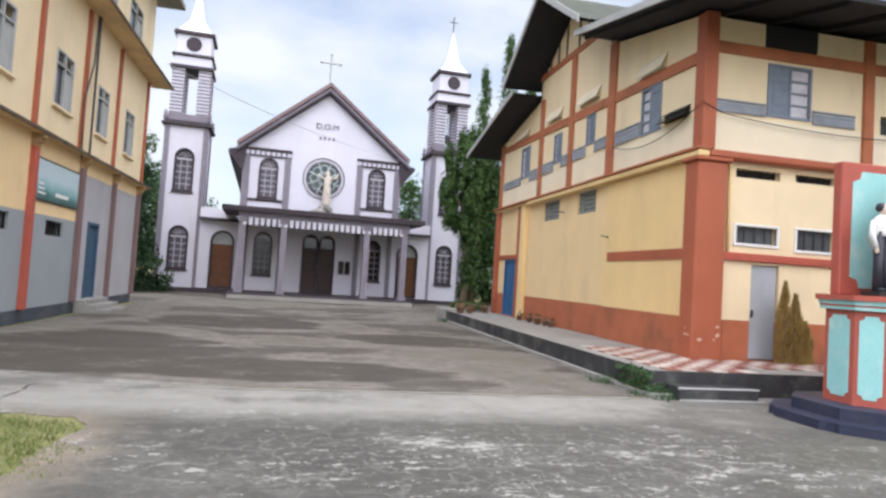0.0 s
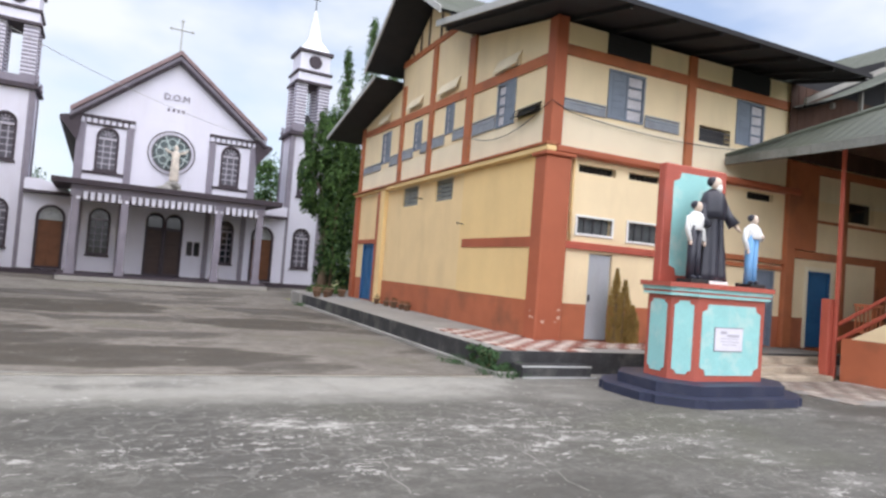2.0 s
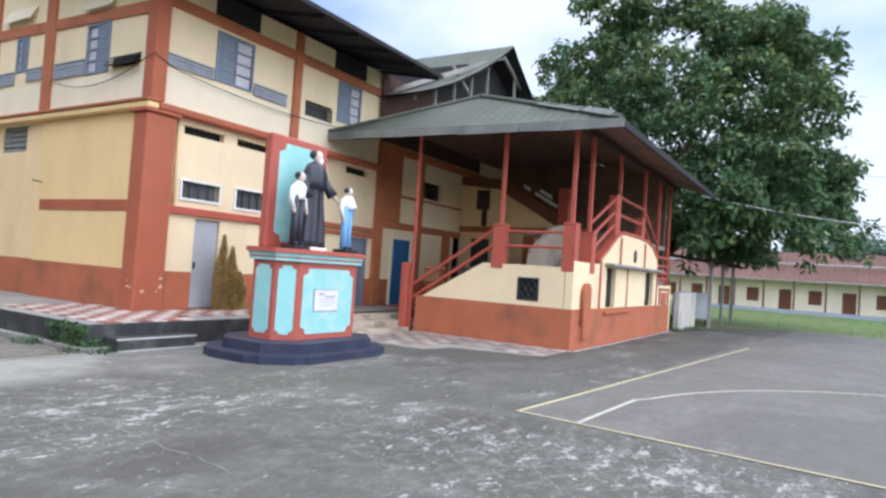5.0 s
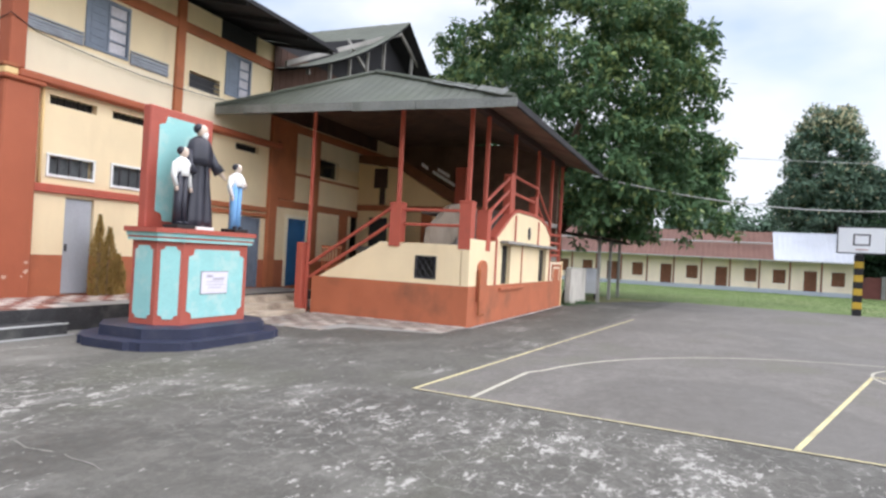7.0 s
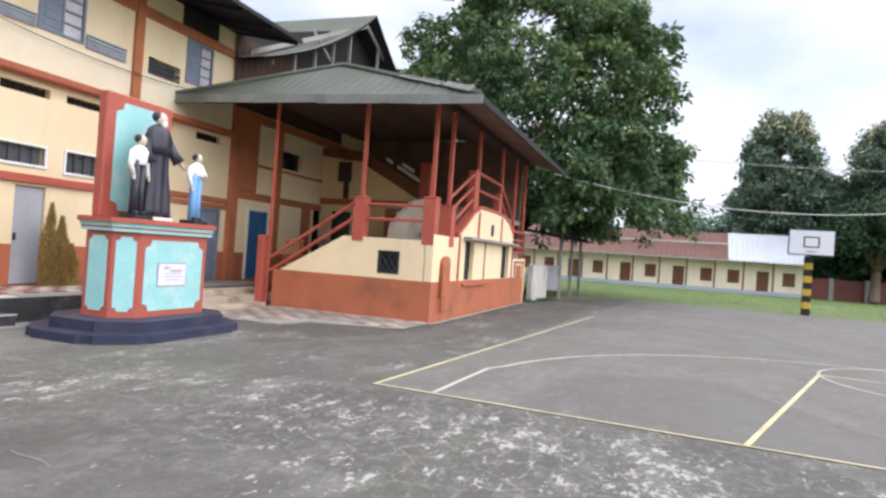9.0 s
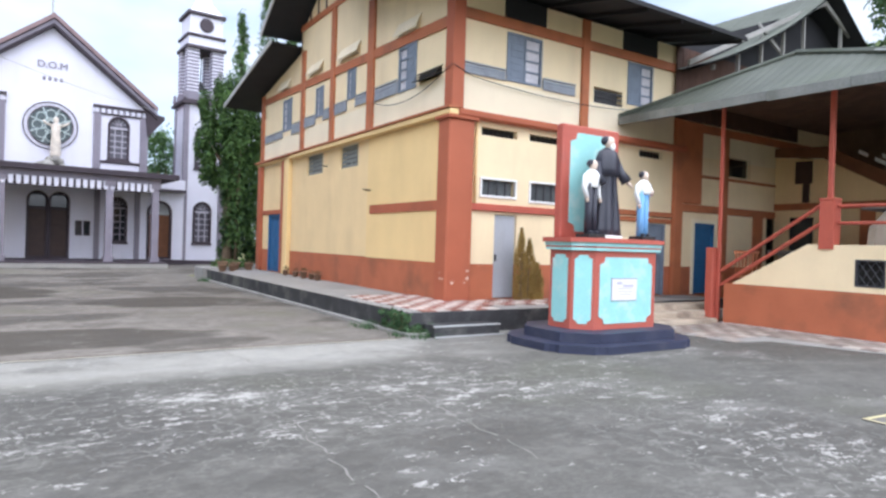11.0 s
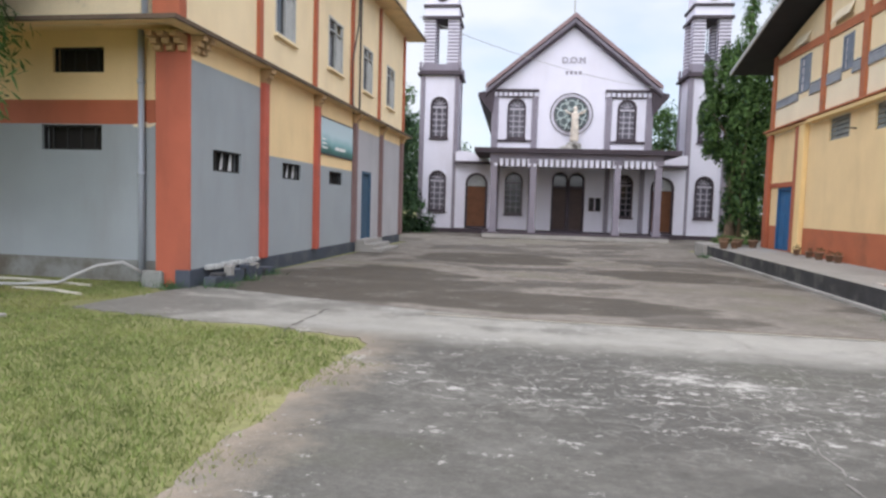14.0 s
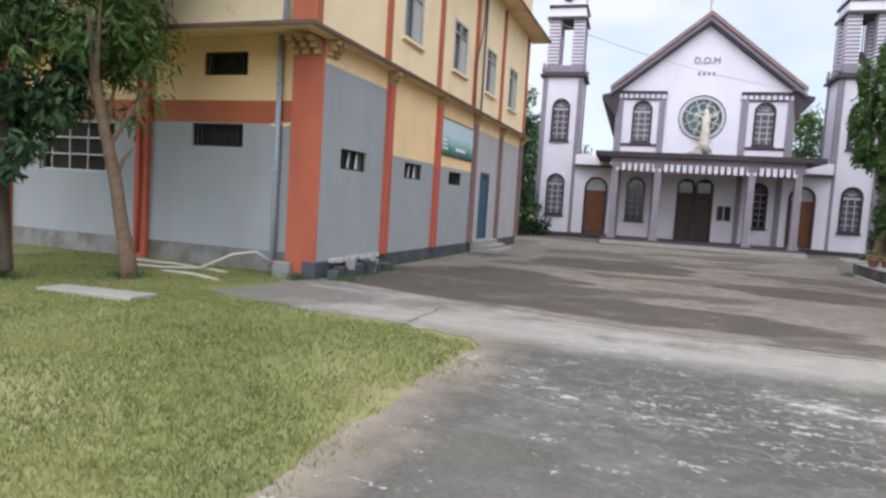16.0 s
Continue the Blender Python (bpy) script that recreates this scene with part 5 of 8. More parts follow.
def hip_face(bm, a, b, apex, n):
    """The triangular end of the hip: ribs run straight up the slope until they meet the hips."""
    rng = np.random.default_rng(8)
    fa = (apex.y - a.y) / (b.y - a.y)
    up = apex - a.lerp(b, fa)
    prev = None
    for i in range(n + 1):
        f = i / n
        g = f / fa if f < fa else (1 - f) / (1 - fa)
        if i % 7 == 0:
            slip = rng.uniform(-0.015, 0.015)
        over = Vector((0, 0, 0.022 * (i % 2) + slip))
        lo = a.lerp(b, f)
        col = [lo + up * (g * k / 4) + over - Vector((0, 0, 0.02 * math.sin(k * 0.785))) for k in range(5)]
        top = [bm.verts.new(q) for q in col]
        low = [bm.verts.new(q - Vector((0, 0, 0.1)) - over) for q in (col[0], col[-1])]
        if prev:
            for k in range(4):
                bm.faces.new((prev[0][k], top[k], top[k + 1], prev[0][k + 1])).material_index = 0
            bm.faces.new((prev[1][0], prev[1][1], low[1], low[0])).material_index = 1
            bm.faces.new((prev[0][0], prev[1][0], low[0], top[0])).material_index = 0
        prev = (top, low)


RLAB = "mossy weathered hipped sheet roof"
E1 = Vector((0.012, 0, 0))
bm = B()
hip_face(bm, SW, NW, APEX, 64)
roof = po("roof", bm, [SHEET, PORCHUNDER], RLAB)
bm = B()
ribbed(bm, SW + E1, SE, BACK, APEX + E1, 60)
po("roof", bm, [SHEET, PORCHUNDER], RLAB)
bm = B()
ribbed(bm, NW + E1, NI, APEX + E1 + E1, APEX + E1, 16)
ribbed(bm, NI + E1, NE, BACK, APEX + E1 + E1, 50)
po("roof", bm, [SHEET, PORCHUNDER], RLAB)
# patched eave of overlapping sheet ends along the gutter
bm = B()
rng = np.random.default_rng(19)
y = 3.6
while y < 11.9:
    y1 = min(y + rng.uniform(1.0, 1.9), 11.95)
    f0, f1 = (y - 3.68) / 8.32 * 0.13, (y1 - 3.68) / 8.32 * 0.13
    d0, d1 = rng.uniform(-0.02, 0.02), rng.uniform(-0.02, 0.02)
    prism(bm, [(13.28, y, 5.0 + f0 + d0), (13.28, y1 - 0.01, 5.0 + f1 + d1), (13.28, y1 - 0.01, 5.21 + f1), (13.28, y, 5.21 + f0)], (0.06, 0, 0))
    y = y1
po("eave_board", bm, ROOFPATCH, "pale patched board along the eave", parent=roof)
# south gutter coloured near-black to merge with the shade beneath the roof
bm = B()
box(bm, 13.36, 25.6, 3.60, 3.66, 5.04, 5.2)
po("gutter", bm, SOFFIT, parent=roof)
bm = B()
tube(bm, [tuple(SW + Vector((0, 0, 0.05))), tuple(APEX + Vector((0, 0, 0.05)))], 0.08, 6)
tube(bm, [tuple(NW + Vector((0, 0, 0.05))), tuple(APEX + Vector((0, 0, 0.05)))], 0.06, 6)
tube(bm, [tuple(APEX + Vector((0, 0, 0.05))), tuple(BACK + Vector((0, 0, 0.05)))], 0.08, 6)
po("ridge_cap", bm, SHEET, parent=roof)
bm = B()
for f0, f1, w in ((0.03, 0.2, 0.06), (0.22, 0.36, 0.03), (0.36, 0.5, 0.02)):
    p, q = SW.lerp(APEX, f0), SW.lerp(APEX, f1)
    prism(bm, [tuple(p + Vector((-0.06, 0.12, 0.05))), tuple(q + Vector((-0.06, 0.12, 0.06))), tuple(q + Vector((0.0, 0, 0.1 + w))), tuple(p + Vector((0, 0, 0.1 + w)))], (0, 0, 0.015))
po("loose_sheet", bm, ROOFPATCH, "loose pale sheet on the roof", parent=roof)
bm = B()
box(bm, XQ, XE, 4.86, 5.06, 5.3, 5.46)
box(bm, XQ, XQ + 0.2, 5.06, 11.9, 5.35, 5.5)
po("wall_plate", bm, DARKWOOD)
# thin white painted line round the foot of the walls
bm = B()
strip(bm, [(14.0, 9.1), (14.02, 4.66), (24.4, 4.66)], 0.05, 0.03)
bm.transform(Matrix.Identity(4))
solo("painted_edge", bm, STATUEWHITE, "thin white painted line round the porch foot", "painted line", kind="structure")

# ================================================================ monument with three statues
def octa(x0, x1, y0, y1, c, z):
    return [(x0 + c, y0, z), (x1 - c, y0, z), (x1, y0 + c, z), (x1, y1 - c, z), (x1 - c, y1, z), (x0 + c, y1, z), (x0, y1 - c, z), (x0, y0 + c, z)]


MO = thing("monument_pedestal", pose(8.9, 8.1, 0), "red and turquoise monument pedestal on navy painted steps", "monument")
MOI = MO.matrix_basis.inverted()


def mo(name, bm, mats, label="", parent=None):
    bm.transform(MOI)
    return part(name, bm, mats, parent or MO, label)


bm = B()
prism(bm, octa(7.0, 10.4, 6.9, 9.25, 0.6, -0.05), (0, 0, 0.185))
bmesh.ops.bevel(bm, geom=[e for e in bm.edges if abs((e.verts[0].co - e.verts[1].co).z) > 0.1], offset=0.14, segments=3, affect="EDGES")
mo("step", bm, NAVY, "navy painted chamfered step")
bm = B()
prism(bm, octa(7.34, 10.16, 7.17, 9.05, 0.48, 0.135), (0, 0, 0.165))
mo("step", bm, NAVY, "navy painted chamfered step")
BX0, BX1, BY0, BY1, BC = 7.785, 9.93, 7.6, 8.73, 0.295
bm = B()
prism(bm, octa(BX0, BX1, BY0, BY1, BC, 0.3), (0, 0, 1.38))
mo("body", bm, PEDRED)
bm = B()
prism(bm, octa(BX0 - 0.06, BX1 + 0.06, BY0 - 0.06, BY1 + 0.06, BC, 1.68), (0, 0, 0.045))
prism(bm, octa(BX0 - 0.075, BX1 + 0.075, BY0 - 0.075, BY1 + 0.075, BC, 1.755), (0, 0, 0.065))
mo("frieze", bm, TURQ)
bm = B()
prism(bm, octa(BX0 - 0.065, BX1 + 0.065, BY0 - 0.065, BY1 + 0.065, BC + 0.01, 1.725), (0, 0, 0.03))
prism(bm, octa(BX0 - 0.12, BX1 + 0.12, BY0 - 0.12, BY1 + 0.12, BC + 0.03, 1.82), (0, 0, 0.08))
mo("cornice", bm, PEDRED)


def notched(u0, u1, z0, z1, c):
    return [(u0 + c, z0), (u1 - c, z0), (u1 - c * 0.8, z0 + c * 0.7), (u1, z0 + c), (u1, z1 - c), (u1 - c * 0.8, z1 - c * 0.7), (u1 - c, z1), (u0 + c, z1), (u0 + c * 0.8, z1 - c * 0.7), (u0, z1 - c), (u0, z0 + c), (u0 + c * 0.8, z0 + c * 0.7)]


bm = B()
prism(bm, [(u, BY0 - 0.012, z) for u, z in notched(8.18, 9.53, 0.4, 1.57, 0.13)], (0, 0.02, 0))
mo("panel", bm, TURQ)
s = math.sqrt(0.5)
for k in range(2):
    bm = B()
    if k == 0:
        c0 = Vector((BX0 + BC / 2, BY0 + BC / 2, 0))
        dirv, nrm = Vector((s, -s, 0)), Vector((-s, -s, 0))
        hw = 0.15
    else:
        c0 = Vector((BX0, (BY0 + BC + BY1 - BC) / 2, 0))
        dirv, nrm = Vector((0, -1, 0)), Vector((-1, 0, 0))
        hw = 0.19
    prism(bm, [tuple(c0 + dirv * u + nrm * 0.012 + Vector((0, 0, z))) for u, z in notched(-hw, hw, 0.4, 1.6, 0.07)], tuple(nrm * -0.02))
    mo("panel", bm, TURQ)
bm = B()
prism(bm, [(8.46, BY0 - 0.02, 0.8), (9.12, BY0 - 0.02, 0.8), (9.12, BY0 - 0.02, 1.2), (8.46, BY0 - 0.02, 1.2)], (0, 0.015, 0))
pq = mo("plaque", bm, LILAC, "pale plaque with faint illegible lines")
bm = B()
box(bm, 8.472, 9.108, BY0 - 0.028, BY0 - 0.021, 0.812, 1.188)
mo("plaque_face", bm, PLAQUE, parent=pq)
bm = B()
for k, (a, b, h) in enumerate(((0.05, 0.17, 0.045), (0.2, 0.44, 0.045), (0.06, 0.42, 0.012), (0.05, 0.44, 0.012), (0.1, 0.38, 0.012))):
    z = 1.115 - k * 0.05
    box(bm, 8.54 + a, 8.54 + b * 1.1, BY0 - 0.031, BY0 - 0.0285, z - h / 2, z + h / 2)
mo("text_bar", bm, MUNTIN, parent=pq)
bm = B()
box(bm, 7.93, 9.4, 8.36, 8.54, 1.9, 3.98, 0, 0.02)
back = mo("back_slab", bm, PEDRED, "tall red slab behind the statues")
bm = B()
prism(bm, [(u, 8.348, z) for u, z in notched(8.12, 9.22, 2.02, 3.84, 0.17)], (0, 0.02, 0))
mo("panel", bm, TURQ, parent=back)
for x0, x1 in ((7.98, 8.38), (9.36, 9.72)):
    bm = B()
    box(bm, x0, x1, 7.68, 8.02, 1.9, 1.97, 0, 0.008)
    mo("statue_base", bm, BLACKPAINT)
bm = B()
box(bm, 8.42, 8.84, 7.70, 8.1, 1.9, 1.96, 0, 0.008)
mo("statue_base", bm, STATUEWHITE)


def blob(bm, c, r, mi, seg=12, rings=8, sc=(1, 1, 1)):
    res = bmesh.ops.create_uvsphere(bm, u_segments=seg, v_segments=rings, radius=r, matrix=Matrix.Translation(c) @ Matrix.Diagonal((*sc, 1)))
    for f in {f for v in res["verts"] for f in v.link_faces}:
        f.material_index, f.smooth = mi, True


def draped(bm, cx, cy, prof, folds, mi=0, sx=1.0, sy=1.0, seg=54):
    """Hanging cloth: rings (radius, z, depth of the folds)."""
    rings = []
    for r, z, amp in prof:
        ring = []
        for k in range(seg):
            a = 2 * math.pi * k / seg
            q = r * (1 + amp * math.sin(folds * a + 0.8 * math.sin(2 * a)))
            ring.append(bm.verts.new((cx + q * sx * math.cos(a), cy + q * sy * math.sin(a), z)))
        rings.append(ring)
    for a, b in zip(rings, rings[1:]):
        for k in range(seg):
            f = bm.faces.new((a[k], a[(k + 1) % seg], b[(k + 1) % seg], b[k]))
            f.material_index, f.smooth = mi, True
    for ring in (rings[0][::-1], rings[-1]):
        bm.faces.new(ring).material_index = mi


bm = B()
X, Y, Z = 8.62, 7.92, 1.96
draped(bm, X, Y, [(0.30, Z, 0.09), (0.288, Z + 0.12, 0.09), (0.258, Z + 0.45, 0.08), (0.215, Z + 0.8, 0.06), (0.205, Z + 1.0, 0.04), (0.225, Z + 1.2, 0.02), (0.235, Z + 1.38, 0.0), (0.19, Z + 1.49, 0.0), (0.085, Z + 1.56, 0.0)], 9, 0, 1.02, 0.74)
# shoulder cape with an open hem
draped(bm, X, Y, [(0.262, Z + 1.06, 0.06), (0.268, Z + 1.2, 0.05), (0.258, Z + 1.36, 0.03), (0.205, Z + 1.5, 0.0), (0.08, Z + 1.585, 0.0)], 7, 0, 1.0, 0.70)
tube(bm, [(X - 0.24, Y - 0.02, Z + 1.3), (X - 0.29, Y - 0.05, Z + 1.08), (X - 0.25, Y - 0.12, Z + 0.9)], [0.07, 0.075, 0.085], 10, 0)
tube(bm, [(X + 0.2, Y - 0.02, Z + 1.34), (X + 0.27, Y - 0.08, Z + 1.14), (X + 0.36, Y - 0.15, Z + 0.98)], [0.075, 0.085, 0.105], 10, 0)
tube(bm, [(X + 0.35, Y - 0.15, Z + 0.99), (X + 0.42, Y - 0.18, Z + 0.93), (X + 0.48, Y - 0.2, Z + 0.87)], [0.04, 0.034, 0.016], 8, 1)
tube(bm, [(X, Y - 0.155, Z + 1.4), (X + 0.01, Y - 0.17, Z + 0.8), (X + 0.01, Y - 0.19, Z + 0.1)], 0.012, 6, 0)
blob(bm, (X + 0.02, Y - 0.02, Z + 1.675), 0.1, 1, sc=(0.92, 1.0, 1.2))
blob(bm, (X + 0.035, Y - 0.07, Z + 1.6), 0.068, 2, sc=(0.95, 0.9, 1.25))
blob(bm, (X - 0.02, Y + 0.025, Z + 1.715), 0.097, 0, sc=(1, 1, 0.95))
blob(bm, (X + 0.02, Y - 0.115, Z + 1.685), 0.02, 1, 8, 6, sc=(0.8, 1, 1.5))
solo("statue", bm, [STATUEBLACK, STATUESKIN, STATUEWHITE], "painted statue of a robed figure in black on the pedestal", "statue", group="monument statues")


def youth(X, Y, Z, H, top, legs, label, waist=0.78, bent=False, w=1.0):
    """A standing figure, one arm hanging, the other hanging or bent across the chest."""
    k = H / 1.3
    bm = B()
    for s in (-1, 1):
        tube(bm, [(X + s * 0.075 * k, Y, Z), (X + s * 0.072 * k, Y, Z + 0.35 * k), (X + s * 0.066 * k, Y, Z + waist * k)], [0.074 * k, 0.07 * k, 0.082 * k], 12, 0)
        blob(bm, (X + s * 0.08 * k, Y - 0.05 * k, Z + 0.03), 0.058 * k, 3, sc=(0.85, 1.5, 0.6))
        if s > 0 and bent:
            arm = [(X + 0.16 * k, Y, Z + 1.02 * k), (X + 0.245 * k, Y - 0.02, Z + 0.84 * k), (X + 0.1 * k, Y - 0.14 * k, Z + 0.87 * k)]
        else:
            arm = [(X + s * 0.165 * k, Y, Z + 1.02 * k), (X + s * 0.205 * k, Y + 0.01, Z + 0.82 * k), (X + s * 0.185 * k, Y - 0.05 * k, Z + 0.62 * k)]
        tube(bm, arm, [0.056 * k, 0.05 * k, 0.04 * k], 10, 1)
        h = arm[-1]
        blob(bm, (h[0], h[1] - 0.015 * k, h[2] - (0.0 if s > 0 and bent else 0.035 * k)), 0.036 * k, 2, 8, 6, sc=(0.8, 1, 1.2))
    draped(bm, X, Y, [(0.145 * k, Z + (waist - 0.07) * k, 0.05), (0.15 * k, Z + (waist - 0.02) * k, 0.05), (0.16 * k, Z + 0.93 * k, 0.03), (0.178 * k, Z + 1.02 * k, 0.0), (0.12 * k, Z + 1.085 * k, 0.0), (0.05 * k, Z + 1.12 * k, 0.0)], 6, 1, 1.0, 0.68, 36)
    tube(bm, [(X, Y, Z + 1.08 * k), (X, Y, Z + 1.15 * k)], 0.04 * k, 8, 2)
    blob(bm, (X + 0.015 * k, Y - 0.015, Z + 1.19 * k), 0.083 * k, 2, sc=(0.92, 1, 1.15))
    blob(bm, (X - 0.02 * k, Y + 0.02, Z + 1.222 * k), 0.08 * k, 3, sc=(0.95, 1, 0.9))
    bm.transform(Matrix.Translation((X, 0, 0)) @ Matrix.Diagonal((w, 1, 1, 1)) @ Matrix.Translation((-X, 0, 0)))
    solo("statue", bm, [legs, top, STATUESKIN, STATUEBLACK], label, "statue", group="monument statues")


youth(8.18, 7.86, 1.97, 1.33, STATUEWHITE, STATUEBLACK, "painted statue of a figure in white and black", 0.87, w=0.82)
youth(9.54, 7.86, 1.97, 1.24, STATUEWHITE, STATUEBLUE, "painted statue of a figure in white and light blue", 0.9, True, 0.9)
# withered twin shrub by the grey door
sh = thing("columnar_shrub", pose(9.72, 11.6, 0.425), "withered brown-green columnar shrub by the door", "shrub")
bm = B()
tube(bm, [(0, 0, -0.02), (0.02, 0, 0.8), (0, 0, 1.75)], [0.05, 0.04, 0.01], 6)
tube(bm, [(0.22, 0, -0.02), (0.24, 0, 0.7), (0.22, 0, 1.5)], [0.04, 0.03, 0.01], 6)
part("stem", bm, BARK, sh)
rng = np.random.default_rng(41)
V, F = [], []
for cx, h, w_ in ((0.0, 1.68, 0.19), (0.26, 1.42, 0.2), (0.5, 0.85, 0.2)):
    for k in range(1500):
        z = h * rng.random()
        r_ = w_ * min(1.0, 2.2 * (1 - z / h) + 0.05) * math.sqrt(rng.random())
        a = rng.uniform(0, 6.283)
        p = Vector((cx + r_ * math.cos(a), r_ * math.sin(a) * 0.7, z))
        d = Vector((math.cos(a) * 0.4, math.sin(a) * 0.4, 1)).normalized() * rng.uniform(0.05, 0.12)
        s_ = d.cross(Vector((rng.normal(), rng.normal(), rng.normal()))).normalized() * 0.014
        i0 = len(V)
        V += [tuple(p - s_), tuple(p + s_), tuple(p + d)]
        F.append((i0, i0 + 1, i0 + 2))
me = bpy.data.meshes.new("foliage")
me.from_pydata(V, [], F)
me.materials.append(ROBE)
fo = new("foliage", me)
fo.parent = sh

# ================================================================ left building (grey ground floor, cream above)
LB = thing("hostel_building", pose(0, 0, 0, 0, 0, 0.78), "three-storey hostel building, grey ground floor and cream upper floors", "building")
XL, YL = -6.68, 11.66
side = [(11.95, 13.15, 2.25, 2.68), (15.35, 16.6, 2.25, 2.66), (18.85, 20.15, 2.24, 2.65), (22.3, 23.45, 0.4, 2.84)]
bm = B()


def lpaint(u, z):
    if z < 0.34:
        return 1
    if z > 4.27:
        return 2
    if u > 21.2:
        return 3
    if 14.4 < u < 21.2 and z > 2.76:
        return 2
    return 0


wall(bm, "x", XL, XL - 0.25, 11.16, 28.4, -0.1, 4.72, side, [("z", 0.34), ("z", 2.76), ("z", 4.27), ("u", 14.4), ("u", 21.2)], lpaint)
part("wall", bm, [GREY, PLINTH, CREAM, PALEGREY], LB, "grey painted ground-floor wall with a dark blue plinth")
ends = [(-10.0, -8.86, 4.14, 4.64), (-10.27, -8.92, 2.6, 3.1), (-14.9, -12.5, 1.9, 3.1), (-14.6, -12.9, 4.1, 4.65)]
bm = B()


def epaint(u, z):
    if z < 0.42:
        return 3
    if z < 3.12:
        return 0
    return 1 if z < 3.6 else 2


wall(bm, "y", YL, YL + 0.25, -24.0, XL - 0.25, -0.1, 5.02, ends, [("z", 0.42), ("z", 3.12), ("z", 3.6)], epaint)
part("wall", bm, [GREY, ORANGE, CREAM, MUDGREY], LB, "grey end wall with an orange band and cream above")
bm = B()
for a, b in (((-24.0, -23.75), (YL, 28.4)), ((-23.75, XL - 0.25), (28.15, 28.4))):
    box(bm, a[0], a[1], b[0], b[1], -0.1, 12.5)
part("back_wall", bm, CREAM, LB)
bm = B()
box(bm, -23.7, XL - 0.25, YL + 0.25, 28.1, 4.3, 4.45)
part("ceiling_slab", bm, CONCRETE, LB)
# corner pillar, pilasters with brackets
bm = B()
box(bm, -7.4, XL - 0.005, 11.12, YL + 0.02, -0.1, 4.74, 0, 0.02)
part("corner_pillar", bm, PILLARRED, LB, "broad terracotta painted corner pillar")
bm = B()
box(bm, -6.98, XL + 0.012, 11.1, 11.5, -0.1, 0.33, 0, 0.015)
part("pillar_plinth", bm, PLINTH, LB)
bm = B()
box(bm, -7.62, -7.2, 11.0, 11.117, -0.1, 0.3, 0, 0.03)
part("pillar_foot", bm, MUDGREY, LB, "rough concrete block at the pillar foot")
# torn pale cloth in the barred openings
for y0, y1, z0, z1 in side[:2]:
    for f, w_ in ((0.42, 0.1), (0.72, 0.16)):
        bm = B()
        y = y0 + f * (y1 - y0)
        prism(bm, [(XL - 0.14, y, z0 + 0.02), (XL - 0.14, y + w_, z0 + 0.02), (XL - 0.14, y + w_ * 0.5 + 0.12, z1 - 0.03), (XL - 0.14, y + 0.1, z1 - 0.03)], (-0.01, 0, 0))
        part("curtain", bm, BOARD, LB, "torn pale curtain")
for y0, y1, h in ((14.02, 14.32, 0), (17.45, 17.76, 0), (21.08, 21.42, 1), (24.58, 24.86, 1), (28.05, 28.42, 1)):
    bm = B()
    box(bm, XL - 0.02, XL + 0.13, y0 + 0.03, y1 - 0.03, 0.34, 4.4, 0, 0.015)
    part("pilaster", bm, DULLPLUM if h else PORCHRED, LB)
    bm = B()
    for k in range(3):
        box(bm, XL - 0.02, XL + 0.14 + 0.07 * k, y0 + 0.02, y1 - 0.02, 4.38 + 0.11 * k, 4.49 + 0.11 * k, 0, 0.01)
    part("bracket", bm, DRIP, LB)
bm = B()
for k in range(3):
    for x in (-7.36, -7.12, -6.88):
        box(bm, x, x + 0.14, 11.02 - 0.14 * k, 11.13, 4.4 + 0.1 * k, 4.5 + 0.1 * k, 0, 0.01)
    for y in (11.16, 11.42):
        box(bm, -6.69, XL + 0.1 + 0.08 * k, y, y + 0.14, 4.4 + 0.1 * k, 4.5 + 0.1 * k, 0, 0.01)
part("bracket", bm, DRIP, LB)
bm = B()
box(bm, -11.78, -11.42, YL - 0.12, YL + 0.02, -0.05, 4.6, 0, 0.015)
box(bm, -16.2, -15.8, YL - 0.12, YL + 0.02, -0.05, 4.6, 0, 0.015)
part("pilaster", bm, PORCHRED, LB)
# slab eaves, sloping soffits
for z0, z1, x1, y0 in ((4.72, 4.8, -6.36, 10.12), (9.08, 9.165, -5.8, 9.62)):
    bm = B()
    prism(bm, [(XL, y0, z0), (x1, y0, z0), (x1, y0, z1), (XL, y0, z1)], (0, 29.22 - y0, 0))
    part("eaves_slab", bm, [EDGE], LB, "projecting stained concrete eaves slab")
    bm = B()
    prism(bm, [(XL, y0, z0), (XL, YL + 0.1, z0 + 0.27), (XL, YL + 0.1, z0 + 0.35), (XL, y0, z1)], (-17.3, 0, 0))
    part("eaves_slab", bm, [EDGE], LB, "projecting stained concrete eaves slab")
    bm = B()
    prism(bm, [(XL, y0 + 0.04, z0 - 0.004), (x1 - 0.04, y0 + 0.04, z0 - 0.004), (x1 - 0.04, 29.1, z0 - 0.004), (XL, 29.1, z0 - 0.004)], (0, 0, -0.01))
    part("soffit", bm, EAVESOFFIT, LB)
bm = B()
prism(bm, [(-24.0, 10.16, 4.714), (XL - 0.02, 10.16, 4.714), (XL - 0.02, YL, 4.977), (-24.0, YL, 4.977)], (0, 0, -0.008))
part("soffit", bm, CREAM, LB, "cream painted sloping soffit over the end wall")
